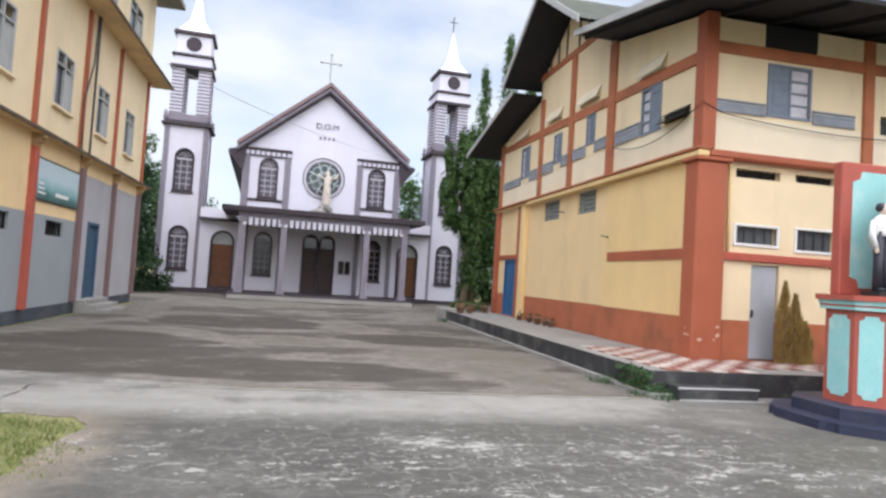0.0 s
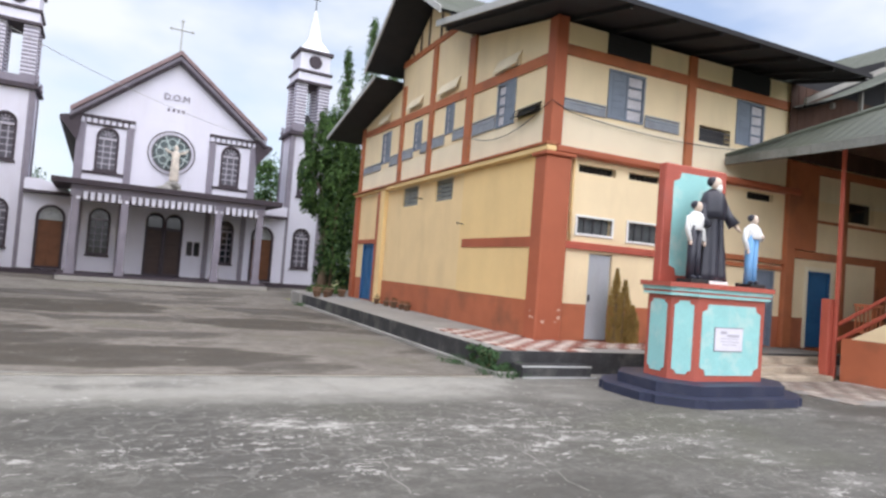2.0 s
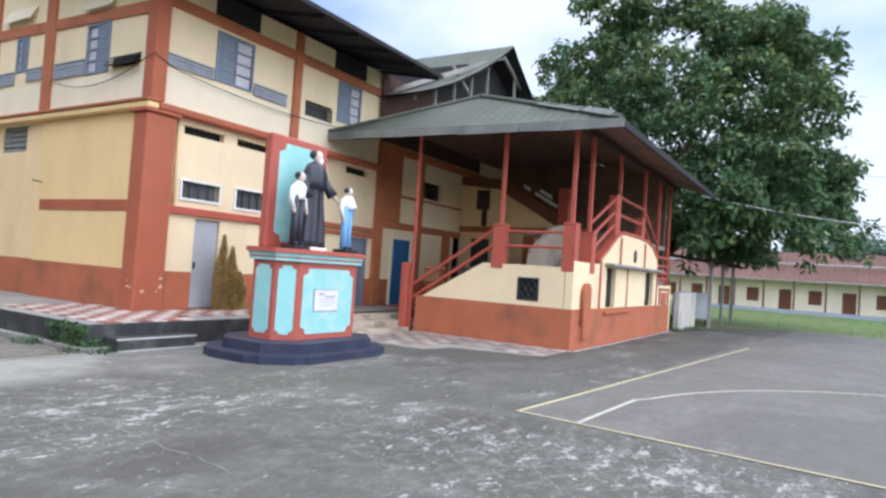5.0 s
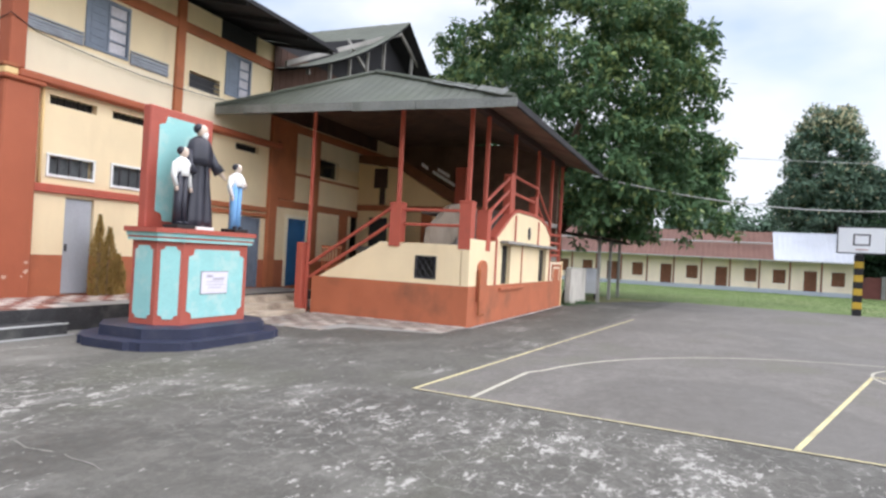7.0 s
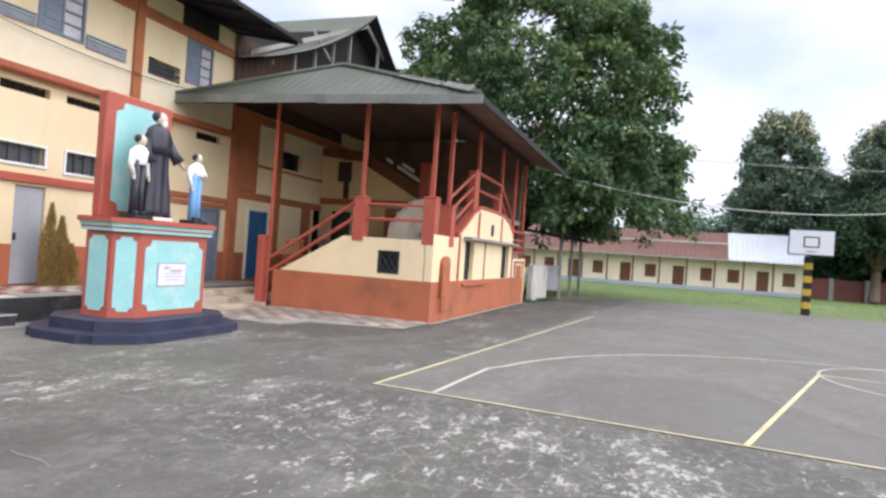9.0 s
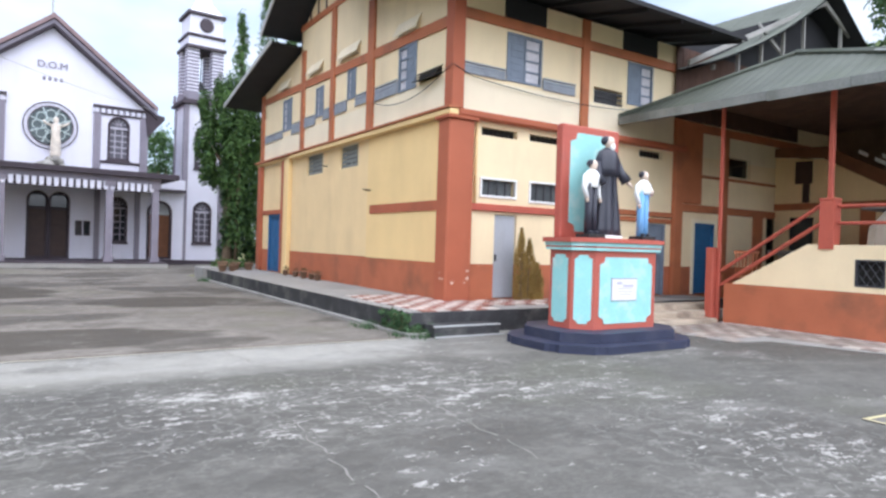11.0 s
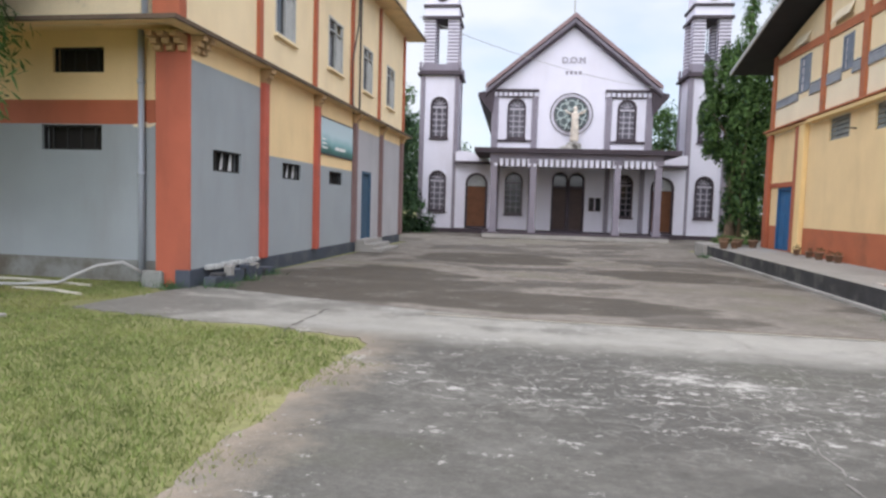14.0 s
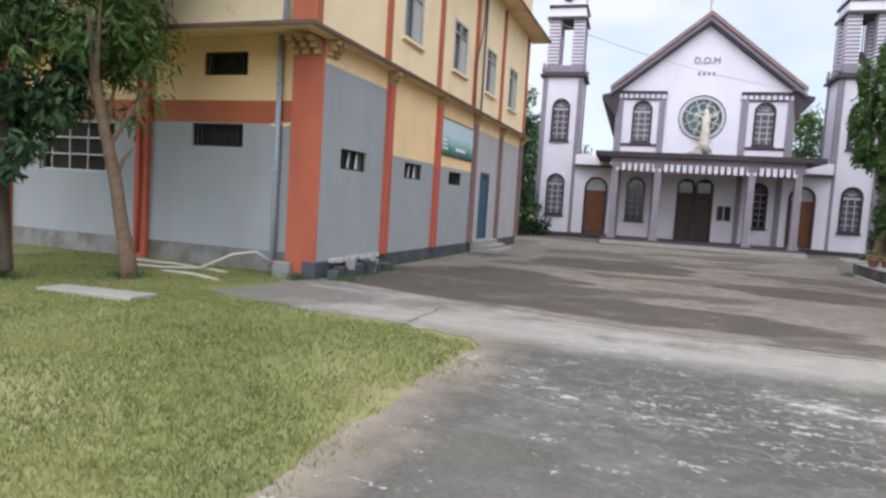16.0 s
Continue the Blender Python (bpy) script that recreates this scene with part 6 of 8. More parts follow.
# upper storeys
up = [(18.3, 19.6, 5.65, 7.15), (21.85, 23.05, 5.62, 7.16), (25.15, 26.4, 5.58, 7.2), (14.6, 15.8, 5.65, 7.15),
      (21.8, 23.0, 9.75, 11.2), (24.6, 26.4, 9.5, 11.2), (18.2, 19.5, 9.7, 11.2)]
bm = B()
wall(bm, "x", XL + 0.1, XL - 0.15, 10.53, 28.35, 4.8, 12.6, up, (), None)
part("upper_wall", bm, CREAM_PALE, LB, "cream painted upper wall with weather stains")
bm = B()
wall(bm, "y", 10.53, 10.77, -23.9, XL - 0.15, 4.8, 12.6, [(-9.6, -8.4, 6.2, 7.4), (-13.6, -12.2, 6.0, 7.4)], [("z", 5.3)], lambda u, z: 1 if z < 5.3 else 0)
part("upper_wall", bm, [CREAM_PALE, ALGAE], LB)
bm = B()
prism(bm, [(-24.5, 10.6, 12.6), (-5.6, 10.6, 12.6), (-5.6, 29.2, 12.6), (-24.5, 29.2, 12.6)], (0, 0, 0.2))
part("roof_slab", bm, CONCRETE, LB)
for y in (13.6, 17.05, 20.4, 23.85, 27.95):
    bm = B()
    box(bm, XL + 0.09, XL + 0.18, y + 0.02, y + 0.22, 4.8, 9.0, 0, 0.01)
    part("pilaster", bm, ORANGE, LB)
bm = B()
box(bm, -7.0, XL + 0.2, 10.43, 10.67, 4.8, 9.0, 0, 0.01)
box(bm, -11.1, -10.75, 10.45, 10.55, 4.8, 9.0, 0, 0.01)
part("pilaster", bm, ORANGE, LB)


def grille_window(ob_wall, axis, d, h, label, inward, n=5, mats=IRON):
    """A barred dark opening."""
    u0, u1, z0, z1 = h
    P = (lambda a, b, c, e, f, g: (min(c, e), max(c, e), a, b, f, g)) if axis == "x" else (lambda a, b, c, e, f, g: (a, b, min(c, e), max(c, e), f, g))
    bm = B()
    for a in ((u0, u0 + 0.04, z0, z1), (u1 - 0.04, u1, z0, z1), (u0 + 0.04, u1 - 0.04, z0, z0 + 0.04), (u0 + 0.04, u1 - 0.04, z1 - 0.04, z1)):
        box(bm, *P(a[0], a[1], d + inward * 0.06, d + inward * 0.12, a[2], a[3]))
    w = part("window", bm, mats, ob_wall, label)
    for k in range(n):
        bm = B()
        u = u0 + 0.04 + (k + 0.5) * (u1 - u0 - 0.08) / n
        box(bm, *P(u - 0.014, u + 0.014, d + inward * 0.075, d + inward * 0.105, z0 + 0.04, z1 - 0.04))
        part("bar", bm, mats, w)
    # no glass: a dark backing sheet in place of the unlit room
    bm = B()
    box(bm, *P(u0, u1, d + inward * 0.2, d + inward * 0.22, z0, z1))
    part("pane", bm, HOLE, w)


for h in side[:3]:
    grille_window(LB, "x", XL, h, "small dark barred opening", -1, 3, BLACKPAINT)
for h in ends[:2]:
    grille_window(LB, "y", YL, h, "dark barred opening in the end wall", 1, 4, BLACKPAINT)
grille_window(LB, "y", YL, ends[2], "wide window with a pale iron grille", 1, 4, FASCIA)
grille_window(LB, "y", YL, ends[3], "dark barred opening", 1, 6)
bm = B()
for z in (2.3, 2.7):
    box(bm, -14.86, -12.54, YL + 0.07, YL + 0.11, z - 0.02, z + 0.02)
part("grille_rail", bm, FASCIA, LB)
for k, h in enumerate(up):
    u0, u1, z0, z1 = h
    bm = B()
    D = XL + 0.1
    for a in ((u0, u0 + 0.06, z0, z1), (u1 - 0.06, u1, z0, z1), (u0 + 0.06, u1 - 0.06, z0, z0 + 0.06), (u0 + 0.06, u1 - 0.06, z1 - 0.06, z1), ((u0 + u1) / 2 - 0.03, (u0 + u1) / 2 + 0.03, z0 + 0.06, z1 - 0.06), (u0 + 0.06, u1 - 0.06, z1 - 0.4, z1 - 0.35)):
        box(bm, D - 0.08, D + 0.02, a[0], a[1], a[2], a[3], 0, 0.006)
    w = part("window", bm, FASCIA, LB, "pale grey framed casement window")
    bm = B()
    box(bm, D - 0.07, D - 0.05, u0 + 0.06, (u0 + u1) / 2 - 0.03, z0 + 0.06, z1 - 0.06)
    part("pane", bm, GLASS, w)
    bm = B()
    box(bm, D - 0.06, D - 0.04, (u0 + u1) / 2 + 0.03, u1 - 0.06, z0 + 0.06, z1 - 0.4)
    part("shutter", bm, FASCIA, w)
    bm = B()
    box(bm, D - 0.02, D + 0.1, u0 - 0.08, u1 + 0.08, z0 - 0.08, z0 - 0.002, 0, 0.01)
    part("sill", bm, CREAM_PALE, w)
for h in ((-9.6, -8.4, 6.2, 7.4), (-13.6, -12.2, 6.0, 7.4)):
    bm = B()
    box(bm, h[0], h[1], 10.63, 10.65, h[2], h[3])
    part("pane", bm, GLASS, LB)
# doorway and its steps
bm = B()
for a in ((22.3, 22.4, 0.4, 2.84), (23.35, 23.45, 0.4, 2.84), (22.4, 23.35, 2.74, 2.84)):
    box(bm, XL - 0.1, XL + 0.03, a[0], a[1], a[2], a[3])
d = part("door", bm, DULLBLUE, LB, "dull blue wooden door, shut")
bm = B()
box(bm, XL - 0.09, XL - 0.05, 22.4, 23.35, 0.4, 2.74)
for z in (0.55, 1.3, 2.0):
    box(bm, XL - 0.052, XL - 0.035, 22.5, 23.25, z, z + 0.55, 0, 0.01)
part("door_leaf", bm, DULLBLUE, d)
for k in range(3):
    bm = B()
    box(bm, XL, XL + 0.35 + 0.32 * k, 21.6, 24.0, 0.4 - 0.14 * (k + 1), 0.4 - 0.14 * k, 0, 0.015)
    part("doorstep", bm, CONCRETE, LB)
# painted sign board
bm = B()
box(bm, XL + 0.005, XL + 0.05, 17.85, 21.02, 3.1, 4.2)
sg = part("sign_board", bm, IRON, LB, "faded landscape sign board with illegible white writing")
m = bpy.data.materials.new("faded_sign_print")
m.use_nodes = True
n, l = m.node_tree.nodes, m.node_tree.links
tcs, sep, rmp, ns, mxs = n.new("ShaderNodeTexCoord"), n.new("ShaderNodeSeparateXYZ"), n.new("ShaderNodeValToRGB"), n.new("ShaderNodeTexNoise"), n.new("ShaderNodeMath")
l.new(tcs.outputs["Object"], sep.inputs[0])
l.new(tcs.outputs["Object"], ns.inputs["Vector"])
ns.inputs["Scale"].default_value, ns.inputs["Detail"].default_value = 1.6, 5
mxs.operation = "MULTIPLY_ADD"
mxs.inputs[1].default_value = 0.35
l.new(ns.outputs["Fac"], mxs.inputs[0])
mr = n.new("ShaderNodeMapRange")
mr.inputs[1].default_value, mr.inputs[2].default_value = 3.1, 4.2
l.new(sep.outputs["Z"], mr.inputs[0])
l.new(mr.outputs[0], mxs.inputs[2])
l.new(mxs.outputs[0], rmp.inputs["Fac"])
for pos, c in ((0.1, (0.03, 0.07, 0.06)), (0.32, (0.06, 0.17, 0.15)), (0.5, (0.22, 0.42, 0.44)), (0.75, (0.48, 0.62, 0.66))):
    e = rmp.color_ramp.elements.new(pos)
    e.color = (*c, 1)
rmp.color_ramp.elements.remove(rmp.color_ramp.elements[0])
rmp.color_ramp.elements[-1].color = (0.48, 0.60, 0.64, 1)
l.new(rmp.outputs["Color"], n["Principled BSDF"].inputs["Base Color"])
n["Principled BSDF"].inputs["Roughness"].default_value = 0.55
bm = B()
box(bm, XL + 0.051, XL + 0.056, 17.9, 20.97, 3.15, 4.15)
part("sign_print", bm, m, sg)
bm = B()
for y0, y1, z, h in ((18.0, 18.35, 3.52, 0.05), (18.02, 18.4, 3.4, 0.05), (18.0, 18.5, 3.28, 0.05), (19.2, 20.2, 3.3, 0.1)):
    box(bm, XL + 0.0562, XL + 0.06, y0, y1, z, z + h)
part("text_bar", bm, STATUEWHITE, sg)
# drainpipes and cables
bm = B()
tube(bm, [(-7.98, YL - 0.1, 4.92), (-7.98, YL - 0.1, 0.15)], 0.06, 10)
for z in (2.1, 3.9):
    tube(bm, [(-7.98, YL - 0.1, z), (-7.98, YL - 0.1, z + 0.08)], 0.075, 10)
part("drainpipe", bm, PIPE, LB, "grey plastic drainpipe")
bm = B()
tube(bm, [(-7.1, 10.38, 4.8), (-7.1, 10.38, 8.9)], 0.055, 10)
part("drainpipe", bm, PIPE, LB, "grey plastic drainpipe")
bm = B()
tube(bm, [(-11.6, YL - 0.17, 3.0), (-11.6, YL - 0.17, 0.1)], 0.04, 8)
part("drainpipe", bm, PORCHRED, LB)
bm = B()
tube(bm, [(XL + 0.24, 20.9, 9.0), (XL + 0.26, 20.75, 7.5), (XL + 0.24, 20.2, 6.2), (XL + 0.22, 20.35, 5.2), (XL + 0.2, 20.55, 4.6)], 0.025, 6)
tube(bm, [(XL + 0.26, 21.0, 9.0), (XL + 0.26, 21.0, 4.8)], 0.035, 6)
part("cable", bm, IRON, LB)
bm = B()
tube(bm, [(-8.0, 11.3, 0.2), (-8.3, 11.1, 0.42), (-8.7, 10.9, 0.35), (-9.2, 10.5, 0.05), (-9.8, 10.2, 0.02), (-10.6, 10.1, 0.02)], 0.03, 7)
solo("hose", bm, WIREPALE, "pale hose lying in the grass by the wall", "hose")

# ================================================================ church
CH = thing("church", pose(0.581, 40.745, 0, 0, 0, 3.73), "white and lilac-grey church with a gabled front and twin belfry towers", "church")
up_w = [(-3.92, -2.78, 5.95, 8.46), (2.78, 3.92, 5.95, 8.46)]
lo_w = [(-3.92, -2.82, 1.25, 3.88), (2.82, 3.92, 1.25, 3.88)]
bm = B()
wall(bm, "y", 0, 0.4, -4.85, 4.85, -0.1, 9.0, up_w + lo_w + [(-1.02, 1.02, 0.3, 3.95)])
prism(bm, [(-4.85, 0, 9.0), (4.85, 0, 9.0), (0, 0, 13.05)], (0, 0.4, 0))
part("front_wall", bm, WHITE, CH, "whitewashed gabled front wall")
bm = B()
for s in (-1, 1):
    wall(bm, "x", s * 4.85, s * 4.5, 0.4, 26, -0.1, 9.0)
box(bm, -4.5, 4.5, 25.7, 26, -0.1, 9.0)
part("side_wall", bm, WHITE, CH)
# roof with bargeboards and side eaves
for s in (-1, 1):
    bm = B()
    corrugated(bm, (0, -0.55, 13.48), (0, 26.8, 0), (s * 5.25, 0, -4.28), wave=0.3)
    part("roof", bm, [ROOFBROWN, SOFFIT], CH)
    for a, b, y, mt in ((0.0, 0.26, -0.62, ROOFBROWN), (0.3, 0.52, -0.5, LILAC), (0.54, 0.68, -0.4, PLUM)):
        bm = B()
        prism(bm, [(0, y, 13.5 - a), (s * 5.3, y, 9.2 - a + 0.02), (s * 5.3, y, 9.2 - b + 0.02), (0, y, 13.5 - b)], (0, 0.5 + abs(y) * 0.2 if a else 0.08, 0))
        part("barge_board", bm, mt, CH)
    bm = B()
    prism(bm, [(s * 4.7, -0.3, 8.95), (s * 5.75, -0.3, 8.75), (s * 5.75, -0.3, 8.55), (s * 4.9, -0.3, 7.5), (s * 4.86, -0.3, 7.5)], (0, 0.25, 0))
    prism(bm, [(s * 4.85, 0.3, 9.0), (s * 5.8, 0.3, 8.75), (s * 5.8, 0.3, 8.62), (s * 4.85, 0.3, 8.85)], (0, 25, 0))
    part("side_eave", bm, PLUM, CH)
# pilasters, cornices with dentils
for s in (-1, 1):
    for u0, u1 in ((4.48, 4.9), (2.06, 2.42)):
        bm = B()
        box(bm, s * u0, s * u1, -0.12, 0.0, 4.6, 8.55, 0, 0.012)
        part("pilaster", bm, LILAC, CH)
    bm = B()
    box(bm, s * 2.02, s * 4.92, -0.2, 0.0, 8.84, 9.0, 0, 0.01)
    box(bm, s * 2.02, s * 4.92, -0.1, 0.0, 8.5, 8.56)
    box(bm, s * 2.42, s * 4.48, -0.07, 0.0, 5.75, 5.9, 0, 0.01)
    box(bm, s * 2.42, s * 4.48, -0.05, 0.0, 5.1, 5.2, 0, 0.01)
    part("cornice", bm, PLUM, CH)
    bm = B()
    for k in range(9):
        u = s * (2.1 + 0.31 * k)
        box(bm, u, u + s * 0.2, -0.15, 0.0, 8.57, 8.83, 0, 0.02)
    part("dentil", bm, WHITE, CH)
    bm = B()
    for k in range(8):
        u = s * (2.3 + 0.31 * k)
        box(bm, u + s * 0.015, u + s * 0.095, -0.06, 0.0, 8.57, 8.83)
    part("dentil_gap", bm, LILAC, CH)


def arched_window(cx, z0, z1, w, y, name="window", pale=True):
    """Arched church window: dark outer frame, small panes behind glazing bars, fanlight."""
    bm = B()
    arch_frame(bm, y - 0.07, y + 0.1, 0, z0 - z0, z1 - z0, w, 0.12)
    spandrels(bm, y + 0.003, y + 0.2, 0, 0, z1 - z0, w, 1)
    box(bm, -w / 2 - 0.06, w / 2 + 0.06, y - 0.1, y + 0.05, -0.1, 0.02)
    win = part(name, bm, [PLUM, WHITE], CH, "arched window with dark frame and small panes")
    win.location = (cx, 0, z0)
    H = z1 - z0
    bm = B()
    box(bm, -w / 2 + 0.05, w / 2 - 0.05, y + 0.09, y + 0.11, 0.05, H - 0.05)
    part("pane", bm, PALEPANE if pale else GLASS, win)
    bm = B()
    zt = H - w / 2 - 0.1
    box(bm, -w / 2 + 0.1, w / 2 - 0.1, y - 0.03, y + 0.06, zt - 0.06, zt + 0.06)
    for u in (-w / 6, w / 6):
        box(bm, u - 0.028, u + 0.028, y, y + 0.05, 0.1, zt - 0.06)
    for k in range(1, 5):
        z = 0.1 + k * (zt - 0.16) / 5
        box(bm, -w / 2 + 0.12, w / 2 - 0.12, y + 0.052, y + 0.085, z - 0.028, z + 0.028)
    for a in range(1, 6):
        an = math.pi * a / 6
        tube(bm, [(0.08 * math.cos(an), y + 0.03, zt + 0.1 + 0.08 * math.sin(an)), ((w / 2 - 0.14) * math.cos(an), y + 0.03, zt + 0.08 + (w / 2 - 0.14) * math.sin(an))], 0.024, 4)
    part("mullion", bm, MUNTIN if pale else LILAC, win)
    return win


for h in up_w + lo_w:
    arched_window((h[0] + h[1]) / 2, h[2], h[3], h[1] - h[0], 0.0, pale=h[2] > 3)
# rose window with the statue before it
bm = B()
for r0, r1, y0, mt in ((1.25, 1.30, -0.06, 0), (1.02, 1.08, -0.08, 0)):
    prev = None
    rings = []
    for k in range(40):
        a = 2 * math.pi * k / 40
        rings.append([bm.verts.new((r * math.cos(a), y, 7.5 + r * math.sin(a))) for r, y in ((r0, 0.0), (r0, y0), (r1, y0), (r1, 0.0))])
    for k in range(40):
        p, q = rings[k], rings[(k + 1) % 40]
        for j in range(3):
            bm.faces.new((p[j], q[j], q[j + 1], p[j + 1]))
rw = part("rose_window", bm, PLUM, CH, "round traceried rose window")
bm = B()
bm.faces.new([bm.verts.new((1.03 * math.cos(2 * math.pi * k / 40), -0.012, 7.5 + 1.03 * math.sin(2 * math.pi * k / 40))) for k in range(40)][::-1])
part("pane", bm, ROSEGLASS, rw)
bm = B()
for k in range(8):
    a = 2 * math.pi * k / 8
    c = (0.62 * math.cos(a), -0.05, 7.5 + 0.62 * math.sin(a))
    tube(bm, [(c[0] + 0.24 * math.cos(b * math.pi / 6), -0.05, c[2] + 0.24 * math.sin(b * math.pi / 6)) for b in range(13)], 0.035, 5, 0, False)
    tube(bm, [(0.25 * math.cos(a + 0.39), -0.05, 7.5 + 0.25 * math.sin(a + 0.39)), (1.03 * math.cos(a + 0.39), -0.05, 7.5 + 1.03 * math.sin(a + 0.39))], 0.04, 5)
tube(bm, [(0.27 * math.cos(b * math.pi / 8), -0.05, 7.5 + 0.27 * math.sin(b * math.pi / 8)) for b in range(17)], 0.04, 5, 0, False)
part("tracery", bm, ROSETRACERY, rw)
bm = B()
lathe(bm, 0.18, -0.75, [(0.2, 5.75), (0.26, 5.9), (0.24, 6.6), (0.2, 7.1), (0.24, 7.4), (0.2, 7.5), (0.07, 7.56), (0.12, 7.66), (0.12, 7.8), (0.05, 7.9)], 14, 0, 1, 0.75)
for s in (-1, 1):
    tube(bm, [(0.18 + s * 0.2, -0.75, 7.42), (0.18 + s * 0.45, -0.82, 7.5), (0.18 + s * 0.62, -0.85, 7.66)], [0.075, 0.07, 0.04], 8)
cs = pose(0.581, 40.745, 0, 0, 0, 3.73)
solo("statue", bm, CHURCHSTATUE, "pale robed statue with raised arms over the church porch", "statue", m=cs)
bm = B()
for k in range(26):
    a, q = random.uniform(0, 6.28), random.uniform(0, 1)
    blob(bm, (0.15 + q * 1.0 * math.cos(a), -0.75 + q * 0.4 * math.sin(a), 5.1 + 0.6 * (1 - q)), random.uniform(0.16, 0.28), 0, 7, 5)
solo("rockwork", bm, CONCRETE, "heap of grey rockwork under the statue", "rockwork", m=cs)
# lettering
fc = bpy.data.curves.new("letters", "FONT")
fc.body, fc.size, fc.extrude, fc.align_x = "D.O.M", 0.52, 0.02, "CENTER"
tmp = bpy.data.objects.new("letters", fc)
scene.collection.objects.link(tmp)
bpy.context.view_layer.update()
me = bpy.data.meshes.new_from_object(tmp.evaluated_get(bpy.context.evaluated_depsgraph_get()))
bpy.data.objects.remove(tmp)
me.materials.clear()
me.materials.append(LILAC)
lt = new("lettering", me)
lt.parent, lt.matrix_basis = CH, pose(0.02, -0.035, 10.62, 90, 0, 0)
bm = B()
for k in range(4):
    u = -0.5 + k * 0.27
    box(bm, u + 0.06, u + 0.2, -0.02, 0.0, 9.94, 10.14)
part("year_bars", bm, LILAC, CH)
# cross on the gable
bm = B()
tube(bm, [(0, 0.6, 13.4), (0, 0.6, 15.6)], 0.045, 6)
tube(bm, [(-0.6, 0.6, 15.05), (0.6, 0.6, 15.05)], 0.045, 6)
for p in ((-0.6, 15.05), (0.6, 15.05), (0, 15.6)):
    blob(bm, (p[0], 0.6, p[1]), 0.09, 0, 8, 6)
part("cross", bm, FASCIA, CH)
# main double door
bm = B()
for s in (-1, 1):
    arch_frame(bm, -0.08, 0.12, s * 0.51, 0.3, 3.95, 1.0, 0.11)
    spandrels(bm, 0.003, 0.2, s * 0.51, 0.3, 3.95, 1.02, 1)
    box(bm, s * 0.12, s * 0.9, 0.02, 0.08, 2.95, 3.1)
d = part("door", bm, [PLUM, WHITE], CH, "dark double wooden church door under twin arches, shut")
for s in (-1, 1):
    bm = B()
    box(bm, s * 0.03, s * 0.98, 0.14, 0.2, 0.3, 3.0)
    for z in (0.5, 1.35, 2.15):
        box(bm, s * 0.15, s * 0.86, 0.12, 0.142, z, z + 0.65, 0, 0.01)
    part("door_leaf", bm, DARKWOOD, d)
    bm = B()
    box(bm, s * 0.08, s * 0.94, 0.16, 0.18, 3.0, 3.9)
    part("fanlight", bm, GLASS, d)
for u in (1.28, 1.68):
    bm = B()
    box(bm, u, u + 0.34, -0.05, 0.0, 1.58, 2.42, 0, 0.01)
    nb = part("notice_board", bm, PLUM, CH)
    bm = B()
    box(bm, u + 0.05, u + 0.29, -0.06, -0.051, 1.66, 2.34)
    part("notice", bm, GLASS, nb)
# porch
bm = B()
box(bm, -5.6, 5.6, -4.7, -0.0, 4.72, 4.86)
prism(bm, [(-5.6, -4.72, 4.862), (5.6, -4.72, 4.862), (5.6, -4.72, 4.98), (-5.6, -4.72, 4.98)], (0, 4.7, 0))
part("porch_roof", bm, PLUM, CH, "flat dark-edged porch roof")
bm = B()
box(bm, -4.75, 4.75, -4.35, -4.1, 4.42, 4.72)
box(bm, -4.75, 4.75, -4.33, -4.12, 4.36, 4.42)
for s in (-1, 1):
    box(bm, s * 4.42, s * 4.72, -4.1, -0.0, 4.2, 4.72)
part("porch_beam", bm, LILAC, CH)
bm = B()
for k in range(29):
    u = -4.5 + k * 0.31
    prism(bm, [(u, -4.42, 4.4), (u + 0.2, -4.42, 4.4), (u + 0.2, -4.42, 4.06), (u + 0.16, -4.42, 3.98), (u + 0.04, -4.42, 3.98), (u, -4.42, 4.06)], (0, 0.12, 0))
part("valance", bm, WHITE, CH, "row of white valance tabs")
bm = B()
box(bm, -4.6, 4.6, -4.28, -4.16, 3.96, 4.36)
part("valance_back", bm, PLUM, CH)
for u in (-4.5, -2.3, 2.3, 4.5):
    bm = B()
    prism(bm, [(u - 0.23, -4.45, 0.3), (u + 0.23, -4.45, 0.3), (u + 0.23, -3.99, 0.3), (u - 0.23, -3.99, 0.3)], (0, 0, 0.25))
    prism(bm, [(u - 0.17, -4.39, 0.55), (u + 0.17, -4.39, 0.55), (u + 0.17, -4.05, 0.55), (u - 0.17, -4.05, 0.55)], (0, 0, 3.6))
    box(bm, u - 0.24, u + 0.24, -4.46, -3.98, 4.15, 4.4)
    part("column", bm, LILAC, CH, "slim lilac-grey porch column")
for k, (y, z) in enumerate(((-5.3, 0.1), (-5.0, 0.2), (-4.7, 0.3))):
    bm = B()
    box(bm, -5.0 - 0.05 * k, 5.0 + 0.05 * k, y, 0.0 if k == 2 else y + 0.32, -0.1, z, 0, 0.015)
    part("porch_step", bm, CONCRETE if k < 2 else PLUM, CH)
for s in (-1, 1):
    for u in (4.3, 2.2):
        bm = B()
        box(bm, s * u, s * (u + 0.28), -0.1, 0.0, 0.3, 4.6, 0, 0.01)
        part("pilaster", bm, LILAC, CH)
